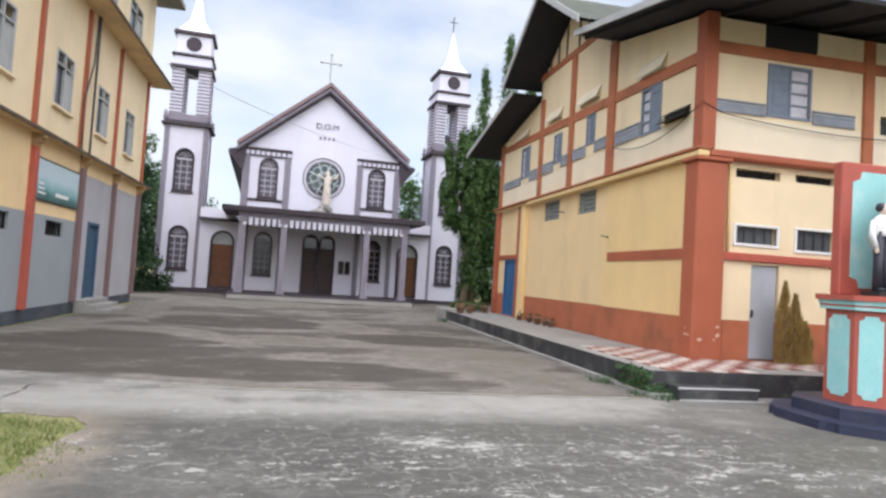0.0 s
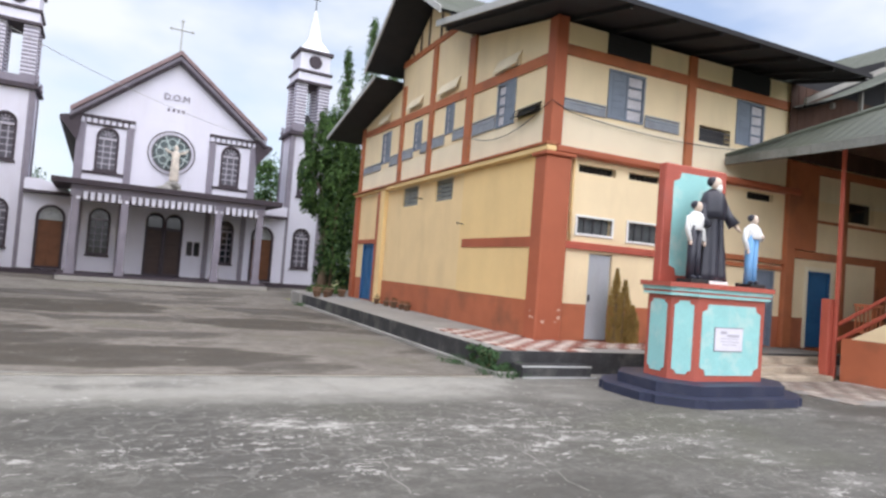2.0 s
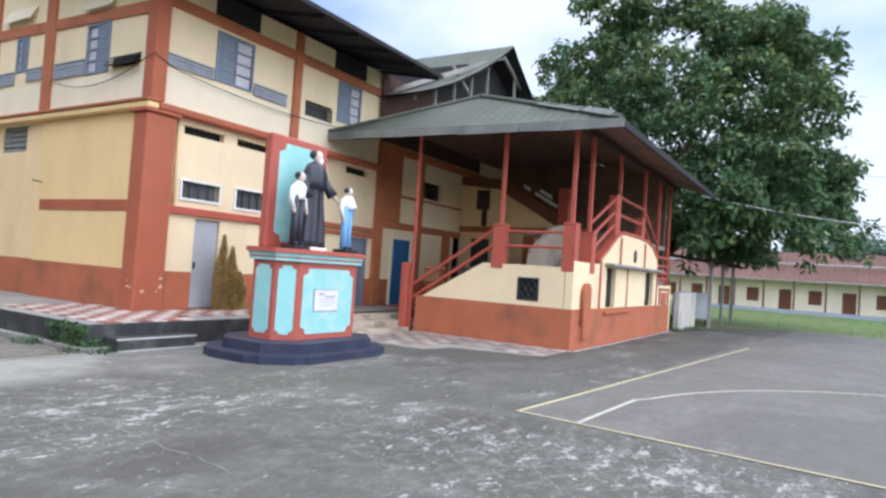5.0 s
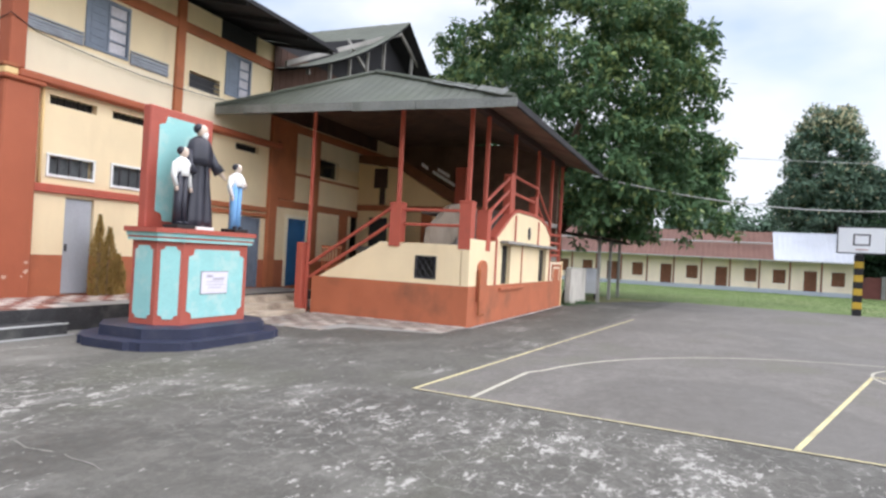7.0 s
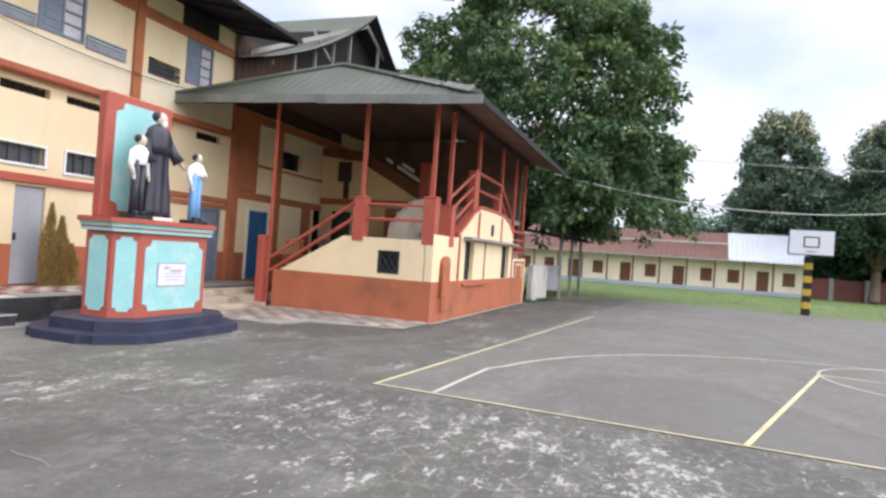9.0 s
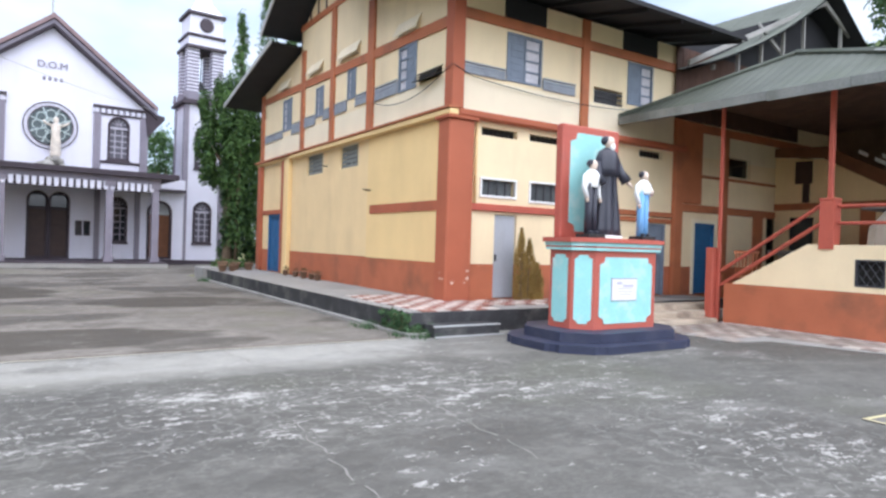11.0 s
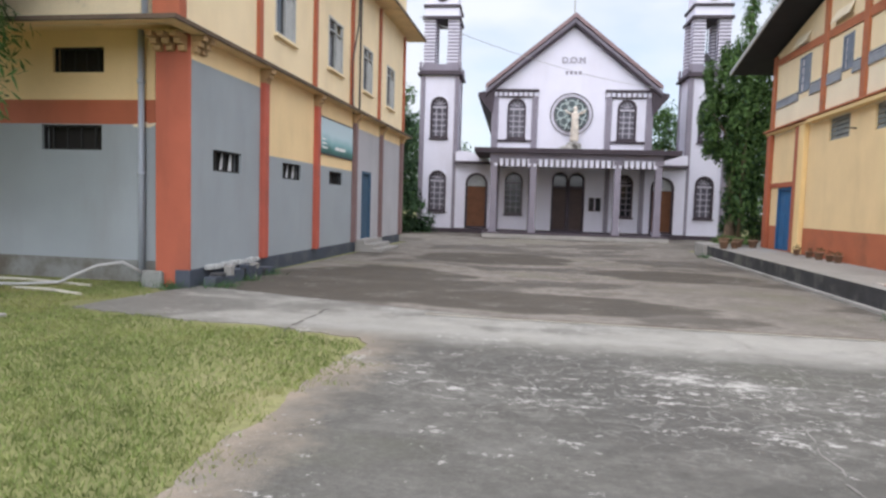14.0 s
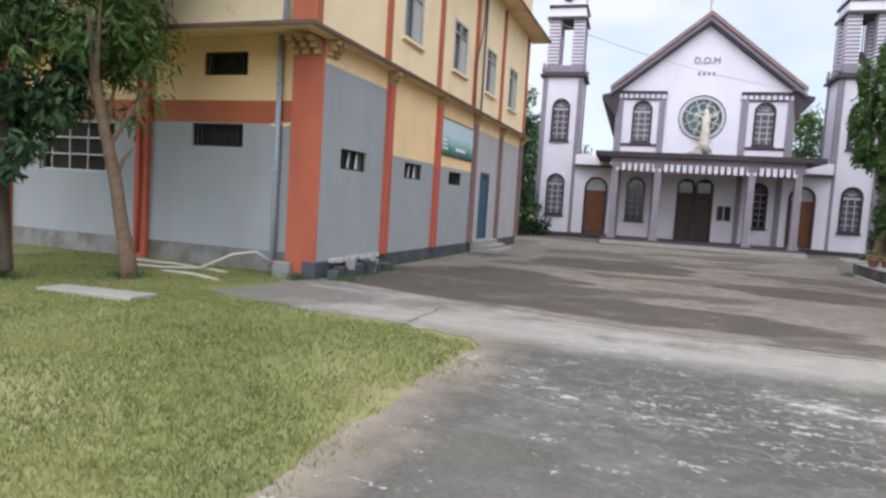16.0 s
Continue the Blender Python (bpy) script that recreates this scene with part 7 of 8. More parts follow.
# side wings
for s in (-1, 1):
    bm = B()
    h = (5.02, 6.42, 0.3, 3.8) if s > 0 else (-6.42, -5.02, 0.3, 3.8)
    wall(bm, "y", 0.2, 0.45, min(s * 4.85, s * 7.08), max(s * 4.85, s * 7.08), -0.1, 4.35, [h])
    spandrels(bm, 0.203, 0.4, s * 5.72, 0.3, 3.8, 1.4, 0)
    part("wing_wall", bm, WHITE, CH)
    bm = B()
    box(bm, s * 4.8, s * 7.1, -0.25, 2.5, 4.35, 4.5)
    part("wing_eave", bm, PLUM, CH)
    bm = B()
    prism(bm, [(s * 4.85, -0.1, 4.5), (s * 7.08, -0.1, 4.5), (s * 7.08, -0.1, 5.1), (s * 6.4, -0.1, 5.15), (s * 5.4, -0.1, 4.85), (s * 4.85, -0.1, 4.6)], (0, 0.3, 0))
    part("wing_parapet", bm, WHITE, CH)
    bm = B()
    arch_frame(bm, 0.12, 0.3, s * 5.72, 0.3, 3.8, 1.4, 0.13)
    d = part("door", bm, PLUM, CH, "brown wooden side door under an arch, shut")
    bm = B()
    box(bm, s * 5.06, s * 6.38, 0.32, 0.38, 0.3, 2.95)
    for j in (0, 1):
        for z in (0.45, 1.25, 2.05):
            u = s * (5.16 + 0.62 * j)
            box(bm, u, u + s * 0.5, 0.3, 0.322, z, z + 0.65, 0, 0.01)
    part("door_leaf", bm, BROWNDOOR, d)
    bm = B()
    box(bm, s * 5.06, s * 6.38, 0.33, 0.36, 2.97, 3.75)
    part("fanlight", bm, PALEGLASS, d)
    bm = B()
    box(bm, s * 5.0, s * 7.1, -0.35, 0.2, -0.1, 0.28)
    part("threshold", bm, PLUM, CH)
# towers
for s in (-1, 1):
    c = s * 8.25
    bm = B()
    hs = [(c - 0.56, c + 0.56, 5.95, 8.57), (c - 0.56, c + 0.56, 1.3, 3.92)]
    wall(bm, "y", 0.4, 0.7, c - 1.17, c + 1.17, -0.1, 10.0, hs)
    for q in (-1, 1):
        wall(bm, "x", c + q * 1.17, c + q * 0.9, 0.7, 2.7, -0.1, 10.0)
    box(bm, c - 0.9, c + 0.9, 2.5, 2.7, -0.1, 10.0)
    tw = part("tower", bm, WHITE, CH, "square whitewashed bell tower")
    for q in (-1, 1):
        bm = B()
        box(bm, c + q * 0.95, c + q * 1.24, 0.32, 0.62, 0.2, 9.85, 0, 0.015)
        box(bm, c + q * 1.1, c + q * 1.24, 2.45, 2.76, 0.2, 9.85, 0, 0.015)
        part("corner_strip", bm, LILAC, tw)
    bm = B()
    box(bm, c - 1.3, c + 1.3, 0.26, 2.84, -0.1, 0.25, 0, 0.02)
    part("plinth", bm, PLUM, tw)
    for z0, z1 in ((5.95, 8.57), (1.3, 3.92)):
        arched_window(c, z0, z1, 1.12, 0.4)
    bm = B()
    box(bm, c - 1.42, c + 1.42, 0.14, 2.96, 9.9, 10.05, 0, 0.02)
    box(bm, c - 1.3, c + 1.3, 0.26, 2.84, 10.05, 10.2, 0, 0.02)
    part("cap_slab", bm, PLUM, tw)
    bm = B()
    for q in (-1, 1):
        for y in (0.34, 2.76):
            lathe(bm, c + q * 1.25, y, [(0.1, 10.2), (0.13, 10.35), (0.07, 10.5), (0.11, 10.62), (0.01, 10.8)], 10)
    part("finial", bm, LILAC, tw)
    # striped belfry piers
    n = 30
    for q in (-1, 1):
        for y0 in (0.5, 2.02):
            for par, mt in ((0, PLUM), (1, WHITE)):
                bm = B()
                for k in range(n):
                    if k % 2 == par:
                        z0 = 10.2 + k * 3.2 / n + (0.03 if par else 0)
                        z2 = 10.2 + (k + 1) * 3.2 / n + (0 if par else 0.03)
                        e = 0.015 * par
                        box(bm, c + q * (0.4 - e), c + q * (1.1 + e), y0 - e, y0 + 0.62 + e, z0, z2)
                part("belfry_pier", bm, LILAC if par == 0 else WHITE, tw)
    bm = B()
    box(bm, c - 1.15, c + 1.15, 0.45, 2.65, 10.2, 10.62)
    part("belfry_sill", bm, LILAC, tw)
    if s > 0:
        bm = B()
        lathe(bm, c, 1.55, [(0.3, 11.0), (0.26, 11.15), (0.17, 11.5), (0.05, 11.62)], 14)
        tube(bm, [(c, 1.55, 11.6), (c, 1.55, 13.3)], 0.03, 6)
        part("bell", bm, IRON, tw)
    for z0, z1, w_, mt in ((13.4, 13.6, 1.22, PLUM), (13.6, 14.15, 1.08, WHITE), (14.15, 14.32, 1.18, PLUM), (14.32, 15.5, 1.0, WHITE), (15.5, 15.72, 1.16, PLUM)):
        bm = B()
        box(bm, c - w_, c + w_, 1.55 - w_, 1.55 + w_, z0, z1, 0, 0.02)
        part("belfry_stage", bm, mt, tw)
    bm = B()
    lathe(bm, 0, 0, [(0.24, 0), (0.42, 0), (0.44, 0.06), (0.36, 0.08), (0.24, 0.05)], 20)
    bm.transform(Matrix.Translation((c, 0.56, 14.95)) @ Matrix.Rotation(radians(90), 4, "X"))
    part("round_frame", bm, PLUM, tw)
    bm = B()
    lathe(bm, 0, 0, [(0.001, 0.0), (0.36, 0.0), (0.36, 0.02), (0.001, 0.02)], 20)
    bm.transform(Matrix.Translation((c, 0.565, 14.95)) @ Matrix.Rotation(radians(90), 4, "X"))
    part("round_opening", bm, HOLE, tw)
    bm = B()
    vs = [bm.verts.new((c + a * 0.98, 1.55 + b * 0.98, 15.72)) for a, b in ((-1, -1), (1, -1), (1, 1), (-1, 1))]
    mid = [bm.verts.new((c + a * 0.42, 1.55 + b * 0.42, 16.6)) for a, b in ((-1, -1), (1, -1), (1, 1), (-1, 1))]
    top = bm.verts.new((c, 1.55, 18.9))
    for k in range(4):
        bm.faces.new((vs[k], vs[(k + 1) % 4], mid[(k + 1) % 4], mid[k]))
        bm.faces.new((mid[k], mid[(k + 1) % 4], top))
    bm.faces.new(vs[::-1])
    part("spire", bm, SPIRE, tw, "pale metal-clad spire")
    bm = B()
    tube(bm, [(c, 1.55, 18.7), (c, 1.55, 19.9)], 0.035, 6)
    tube(bm, [(c - 0.28, 1.55, 19.5), (c + 0.28, 1.55, 19.5)], 0.03, 6)
    part("cross", bm, IRON, tw)

# ================================================================ foliage helpers


def leaf_cloud(name, clumps, size, mats, share=(1.0,), aspect=0.45, droop=0.3, parent=None, label="", seed=1, hollow=0.55):
    """Many small folded leaves spread through ellipsoid clumps (x, y, z, rx, ry, rz, count)."""
    rng = np.random.default_rng(seed)
    V, F, M = [], [], []
    base = 0
    for cx, cy, cz, rx, ry, rz, n, *young in clumps:
        d = rng.normal(size=(n, 3))
        d /= np.linalg.norm(d, axis=1)[:, None]
        q = hollow + (1 - hollow) * rng.random(n) ** 0.6
        p = np.array([cx, cy, cz]) + d * q[:, None] * np.array([rx, ry, rz])
        nr = d + rng.normal(size=(n, 3)) * 0.42
        nr[:, 2] += 0.25
        nr /= np.linalg.norm(nr, axis=1)[:, None]
        ax = rng.normal(size=(n, 3)) * 0.8 + d * 0.3
        ax[:, 2] -= droop * 2
        ax -= nr * np.sum(ax * nr, axis=1)[:, None]
        ax /= np.linalg.norm(ax, axis=1)[:, None]
        sd = np.cross(nr, ax)
        L = size * rng.uniform(0.6, 1.3, n)[:, None]
        W = L * aspect * 0.5
        mid = p + ax * L * 0.5
        V.append(np.stack([p, mid + sd * W, p + ax * L, mid - sd * W], 1).reshape(-1, 3))
        idx = base + 4 * np.arange(n)
        F.append(np.stack([idx, idx + 1, idx + 2, idx + 3], 1))
        pr = np.array(share, float) / sum(share)
        # a clump's last value scales its share of the other leaf colours
        if len(pr) > 1:
            k = young[0] if young else (2.6 if rng.random() < 0.3 else 0.35)
            pr = pr * np.array([1.0] + [k] * (len(pr) - 1))
        M.append(rng.choice(len(pr), size=n, p=pr / pr.sum()))
        base += 4 * n
    V, F, M = np.concatenate(V), np.concatenate(F), np.concatenate(M)
    me = bpy.data.meshes.new(name)
    me.from_pydata(V.tolist(), [], F.tolist())
    for m_ in mats:
        me.materials.append(m_)
    me.polygons.foreach_set("material_index", M.astype(np.int32))
    me.update()
    ob = new(name, me)
    if parent is not None:
        ob.parent = parent
    return tagged(ob, label) if label else ob


def crown_clumps(rng, c, r, n, cr, count, low=-0.9, flat=1.0):
    out = []
    while len(out) < n:
        d = rng.normal(size=3)
        d /= np.linalg.norm(d)
        if d[2] < low:
            continue
        q = 0.45 + 0.5 * rng.random() ** 0.5
        k = cr * rng.uniform(0.7, 1.35)
        # clumps at the top take more of the second, paler leaf colour
        out.append((c[0] + d[0] * q * r[0], c[1] + d[1] * q * r[1], c[2] + d[2] * q * r[2], k, k, k * 0.8 * flat, int(count * rng.uniform(0.7, 1.3)), 5.0 if d[2] > 0.62 and q > 0.8 else 0.4))
    return out


def limbs(bm, base, fork, tips, r0, seg=9):
    base, fork = Vector(base), Vector(fork)
    mid = base.lerp(fork, 0.5) + Vector((0.06 * r0, -0.1 * r0, 0))
    tube(bm, [base + Vector((0, 0, -0.1)), base + Vector((0, 0, 0.15)), mid, fork], [r0 * 1.35, r0 * 1.1, r0 * 0.9, r0 * 0.8], seg)
    for t in tips:
        t = Vector(t)
        m1 = fork.lerp(t, 0.45) + Vector((0, 0, 0.12 * (t - fork).length))
        tube(bm, [fork - Vector((0, 0, 0.1)), m1, t], [r0 * 0.5, r0 * 0.3, r0 * 0.1], 7)


def tree(name, base, h_fork, c, r, n, cr, count, size, mats, share, label, r0=0.35, seed=1, low=-0.9, aspect=0.45, droop=0.3, category="tree", group="", skirt=()):
    t = thing(name, pose(*base), label, category, group)
    rng = np.random.default_rng(seed)
    bm = B()
    o = Vector(base)
    cc = Vector(c) - o
    tips = []
    for k in range(7):
        a = k * 0.9 + rng.uniform(0, 0.4)
        tips.append((cc.x + 0.6 * r[0] * math.cos(a), cc.y + 0.6 * r[1] * math.sin(a), cc.z + r[2] * rng.uniform(-0.3, 0.5)))
    limbs(bm, (0, 0, 0), (cc.x * 0.3, cc.y * 0.3, h_fork), tips, r0)
    part("trunk", bm, BARK, t)
    cl = crown_clumps(rng, tuple(cc), r, n, cr, count, low)
    for dx, dy, z, r1, n1 in skirt:
        # lower boughs that spread past the main crown
        cl += [q[:7] + (0.2,) for q in crown_clumps(rng, (dx, dy, z), (r1, r1, r1 * 0.7), n1, cr, count, low)]
    leaf_cloud("crown", cl, size, mats, share, aspect, droop, t, seed=seed + 50)
    return t


# great mango tree behind the stair porch
MT = thing("mango_tree", pose(33.0, 7.5, 0), "large mango tree with a broad dense crown", "tree")
rng = np.random.default_rng(11)
bm = B()
limbs(bm, (0, 0, 0), (0.1, -0.2, 3.2), [(5 * math.cos(k * 0.9), -0.6 + 5 * math.sin(k * 0.9), 7.5 + 2.5 * math.sin(k * 2.1)) for k in range(7)], 0.7)
part("trunk", bm, BARK, MT)
# boughs on an uneven rounded shell, each a cushion of leaf rosettes, paler leaves on top as painted-in light
cl, inner = [], []
while len(cl) < 2300:
    d = rng.normal(size=3)
    d /= np.linalg.norm(d)
    if d[2] < -0.95:
        continue
    sq = (abs(d[0]) ** 3 + abs(d[1]) ** 3 + abs(d[2]) ** 3) ** (-1 / 3)
    q = rng.uniform(0.72, 0.97) * (0.94 + 0.12 * noise.noise(Vector(d * 2.4))) * (min(sq, 1.22) if d[2] < 0 else min(sq, 1.04))
    c = np.array((0.4 + d[0] * q * 7.6, -0.5 + d[1] * q * 8.3, 9.3 + d[2] * q * (7.6 if d[2] > 0 else 6.9)))
    k = rng.uniform(0.9, 1.75)
    for j in range(12):
        e = rng.normal(size=3)
        e /= np.linalg.norm(e)
        e[2] = abs(e[2]) * 0.95 - 0.25
        r = rng.uniform(0.34, 0.55)
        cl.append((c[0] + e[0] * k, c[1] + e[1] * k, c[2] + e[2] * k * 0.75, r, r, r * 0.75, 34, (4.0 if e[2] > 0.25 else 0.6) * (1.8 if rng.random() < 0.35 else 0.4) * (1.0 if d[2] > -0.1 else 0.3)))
for k in range(26):
    # low boughs that hang over the edge of the field
    a = rng.uniform(2.2, 5.2)
    c = np.array((0.4 + 7.0 * math.cos(a), -0.5 + 7.4 * math.sin(a), rng.uniform(3.6, 6.5)))
    for j in range(10):
        r = rng.uniform(0.34, 0.5)
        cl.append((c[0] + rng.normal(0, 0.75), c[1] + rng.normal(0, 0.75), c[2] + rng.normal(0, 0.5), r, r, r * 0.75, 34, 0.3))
# inner clumps nearly all dark leaf, the crown's inner shade put into colour
for k in range(70):
    d = rng.normal(size=3)
    d /= np.linalg.norm(d)
    q = rng.uniform(0.3, 0.65)
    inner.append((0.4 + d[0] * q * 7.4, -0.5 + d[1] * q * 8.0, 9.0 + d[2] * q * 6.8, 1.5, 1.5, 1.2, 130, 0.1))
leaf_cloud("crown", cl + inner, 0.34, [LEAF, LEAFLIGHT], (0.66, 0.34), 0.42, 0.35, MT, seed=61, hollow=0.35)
tree("tree", (70.0, -11.0, 0), 4.0, (70.0, -10.4, 12.0), (4.2, 3.6, 6.2), 210, 0.85, 150, 0.4, [LEAFFAR, LEAFCREAM], (0.85, 0.15),
     "tall broadleaf tree with a pale cream top", 0.45, 12, group="trees beyond the field", skirt=((0, 2.6, 8.6, 3.0, 60), (0, -2.6, 9.4, 3.4, 80), (0, 0, 6.5, 3.6, 70)))
tree("tree", (68.0, -22.5, 0), 4.0, (68.0, -20.6, 11.0), (5.6, 5.0, 6.4), 240, 0.95, 150, 0.4, [LEAFFAR, LEAFCREAM], (0.85, 0.15),
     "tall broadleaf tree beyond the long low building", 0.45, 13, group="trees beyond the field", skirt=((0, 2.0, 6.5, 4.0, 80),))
tree("tree", (60.0, -16.2, 0), 2.6, (61.0, -16.6, 5.6), (3.6, 3.8, 3.0), 70, 1.2, 180, 0.4, [LEAFDARK, LEAF], (0.7, 0.3),
     "dark bushy tree by the boundary wall", 0.42, 14, group="trees beyond the field")
# dark leaf colour carries the shade low under the far trees
for k, (x, y, h, w) in enumerate(((67.0, -20.0, 8.0, 4.6), (66.5, -28.0, 10.0, 5.5), (70.0, -36.0, 11.0, 6.0))):
    tree("tree", (x, y, 0), h * 0.25, (x, y, h * 0.5), (w, w, h * 0.5), 90, 1.5, 190, 0.4, [LEAFDARK, LEAF], (0.6, 0.4),
         "dense dark broadleaf tree behind the boundary wall", 0.35, 310 + k, group="trees beyond the field", low=-1.0)
# far wood along the horizon
rng = np.random.default_rng(5)
cl = []
for k in range(230):
    a = rng.uniform(-35, 60)
    d = rng.uniform(92, 120)
    hgt = rng.uniform(4, 9.5)
    cl.append((d * math.cos(radians(a - 12)), d * math.sin(radians(a - 12)), hgt * 0.55, 2.6, 2.6, hgt * 0.5, 260))
for k in range(90):
    # a thicker stretch behind the classroom block
    a, d, hgt = rng.uniform(-11, 3), rng.uniform(96, 106), rng.uniform(8.0, 11.5)
    cl.append((d * math.cos(radians(a)), d * math.sin(radians(a)), hgt * 0.6, 1.5, 1.5, hgt * 0.42, 260))
for k in range(120):
    a = rng.uniform(-45, 45)
    hgt = rng.uniform(4.5, 8) if a < 2 else rng.uniform(7, 13)
    d = rng.uniform(72, 95)
    cl.append((d * math.sin(radians(a)), d * math.cos(radians(a)), hgt * 0.55, 2.6, 2.6, hgt * 0.5, 260))
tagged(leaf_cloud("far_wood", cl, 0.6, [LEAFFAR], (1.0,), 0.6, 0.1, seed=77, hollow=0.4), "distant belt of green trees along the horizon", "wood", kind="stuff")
# trees behind the church
for k, (x, y, h, w) in enumerate(((-13.5, 50.0, 11.5, 2.8), (-10.8, 54.0, 9.0, 2.4), (9.0, 57.0, 11.0, 2.6), (13.0, 54.0, 12.0, 3.2), (-8.6, 52.5, 7.0, 1.3), (18.5, 48.0, 11.0, 3.6), (-18.0, 46.0, 11.0, 3.6))):
    tree("tree", (x, y, 0), h * 0.35, (x, y, h * 0.6), (w, w, h * 0.4), 46, 1.0, 110, 0.34, [LEAF, LEAFVINE], (0.6, 0.4),
         "green broadleaf tree behind the church", 0.22, 30 + k, group="trees behind the church", low=-1.0)
t = thing("tree", pose(-10.3, 37.5, 0), "dense dark green tree between the hostel and the church", "tree", "trees behind the church")
bm = B()
limbs(bm, (0, 0, 0), (0.1, 0, 2.2), [(-0.8, 0.3, 5.0), (0.7, -0.2, 5.4), (0.1, 0.6, 6.4)], 0.18)
part("trunk", bm, BARK, t)
rng = np.random.default_rng(66)
leaf_cloud("crown", [(rng.uniform(-1.5, 1.5), rng.uniform(-1.2, 1.2), rng.uniform(0.2, 7.6), 0.7, 0.7, 0.6, 130) for k in range(60)] + [(rng.uniform(-2.4, 2.4), rng.uniform(-0.5, 2.5), rng.uniform(0.1, 2.2), 0.6, 0.6, 0.5, 120) for k in range(40)], 0.26, [LEAFDARK, LEAF], (0.7, 0.3), 0.45, 0.3, t, seed=67, hollow=0.3)
# slender ashoka trees and the creeper-clad tree by the right tower
for k, (x, y, h, w) in enumerate(((9.45, 36.0, 14.2, 0.85), (10.75, 35.6, 16.2, 0.95), (11.9, 35.0, 14.5, 0.95))):
    t = thing("ashoka_tree", pose(x, y, 0), "slender columnar ashoka tree with drooping leaves", "tree", "ashoka trees")
    bm = B()
    tube(bm, [(0, 0, -0.1), (0.03, 0, h * 0.5), (0, 0, h * 0.97)], [0.14, 0.1, 0.02], 8)
    part("trunk", bm, BARK, t)
    rng = np.random.default_rng(60 + k)
    cl = []
    for j in range(44):
        f = (j + 0.5) / 44
        z = h * (0.1 + 0.9 * f)
        ww = w * min(1.0, (1.06 - f) * 2.3) * rng.uniform(0.75, 1.1)
        cl.append((rng.uniform(-0.12, 0.12), rng.uniform(-0.12, 0.12), z, ww, ww, 0.5, 95))
    leaf_cloud("crown", cl, 0.26, [LEAFVINE, LEAF], (0.75, 0.25), 0.3, 0.75, t, seed=90 + k, hollow=0.35)
t = thing("creeper_clad_tree", pose(9.1, 36.6, 0), "tree smothered in bright green hanging creeper", "tree")
bm = B()
limbs(bm, (0, 0, 0), (0.1, 0.1, 4.5), [(-1.2, -0.2, 7.0), (1.2, 0.2, 7.4), (0.2, -0.8, 8.2), (0.4, 0.9, 7.6)], 0.28)
part("trunk", bm, BARK, t)
rng = np.random.default_rng(71)
cl = []
for j in range(300):
    # hanging curtains of creeper over the crown, a thinner skirt below with shade put into its leaf colour
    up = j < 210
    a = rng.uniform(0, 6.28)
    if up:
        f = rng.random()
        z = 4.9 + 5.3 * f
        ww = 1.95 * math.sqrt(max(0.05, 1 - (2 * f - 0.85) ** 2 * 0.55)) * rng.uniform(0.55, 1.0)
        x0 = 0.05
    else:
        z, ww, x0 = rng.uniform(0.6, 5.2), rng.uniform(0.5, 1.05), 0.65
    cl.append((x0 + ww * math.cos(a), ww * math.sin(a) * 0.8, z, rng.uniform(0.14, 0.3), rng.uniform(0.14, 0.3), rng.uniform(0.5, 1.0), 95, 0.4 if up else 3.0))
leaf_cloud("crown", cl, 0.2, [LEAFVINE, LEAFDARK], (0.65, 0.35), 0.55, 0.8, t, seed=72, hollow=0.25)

# two young trees on the lawn by the hostel
t = thing("lawn_tree", pose(-9.3, 8.8, 0), "young leaning tree with narrow drooping leaves on the lawn", "tree")
bm = B()
tube(bm, [(0, 0, -0.1), (-0.02, -0.02, 0.3), (-0.12, -0.1, 1.0), (-0.17, -0.19, 1.7), (-0.3, -0.34, 2.6), (-0.42, -0.46, 3.5), (-0.55, -0.5, 4.6)], [0.17, 0.14, 0.12, 0.11, 0.095, 0.08, 0.04], 10)
for a, b in (((-0.25, -0.28, 2.3), (0.35, 0.1, 3.4)), ((-0.35, -0.4, 3.0), (-1.3, -0.6, 4.2)), ((-0.4, -0.45, 3.3), (0.2, -0.9, 4.6)), ((-0.3, -0.3, 2.6), (-0.9, 0.5, 3.7)), ((-0.18, -0.2, 1.75), (-0.05, 0.05, 2.3))):
    tube(bm, [a, tuple((Vector(a) + Vector(b)) / 2 + Vector((0, 0, 0.1))), b], [0.05, 0.035, 0.015], 6)
part("trunk", bm, BARK, t)
rng = np.random.default_rng(81)
cl = [(rng.uniform(-2.4, -0.1), rng.uniform(-1.6, 1.2), rng.uniform(3.7, 6.4), 0.5, 0.5, 0.45, 110) for k in range(80)]
# out-of-view crown, added only to shade the hostel end wall
cl += [(rng.uniform(-3.2, 2.4), rng.uniform(-1.6, 2.0), rng.uniform(6.3, 8.6), 0.7, 0.7, 0.5, 160) for k in range(90)]
cl += [(0.25, 0.15, 3.2, 0.35, 0.3, 0.35, 60), (0.0, 0.0, 2.85, 0.25, 0.25, 0.3, 40), (0.35, 0.2, 3.75, 0.4, 0.35, 0.3, 70), (-0.9, 0.2, 3.1, 0.4, 0.4, 0.3, 60), (-1.4, -0.2, 3.0, 0.4, 0.4, 0.3, 60)]
leaf_cloud("crown", cl, 0.24, [LEAFVINE, LEAFLIGHT], (0.75, 0.25), 0.2, 0.5, t, seed=82, hollow=0.2)
t = thing("lawn_tree", pose(-10.55, 7.3, 0), "dark-trunked tree with low shady foliage on the lawn", "tree")
bm = B()
limbs(bm, (0, 0, 0), (-0.05, 0, 2.6), [(-1.0, 0.4, 4.2), (0.7, 0.2, 4.4), (0.1, -0.9, 4.6), (-0.5, 0.9, 4.0)], 0.2)
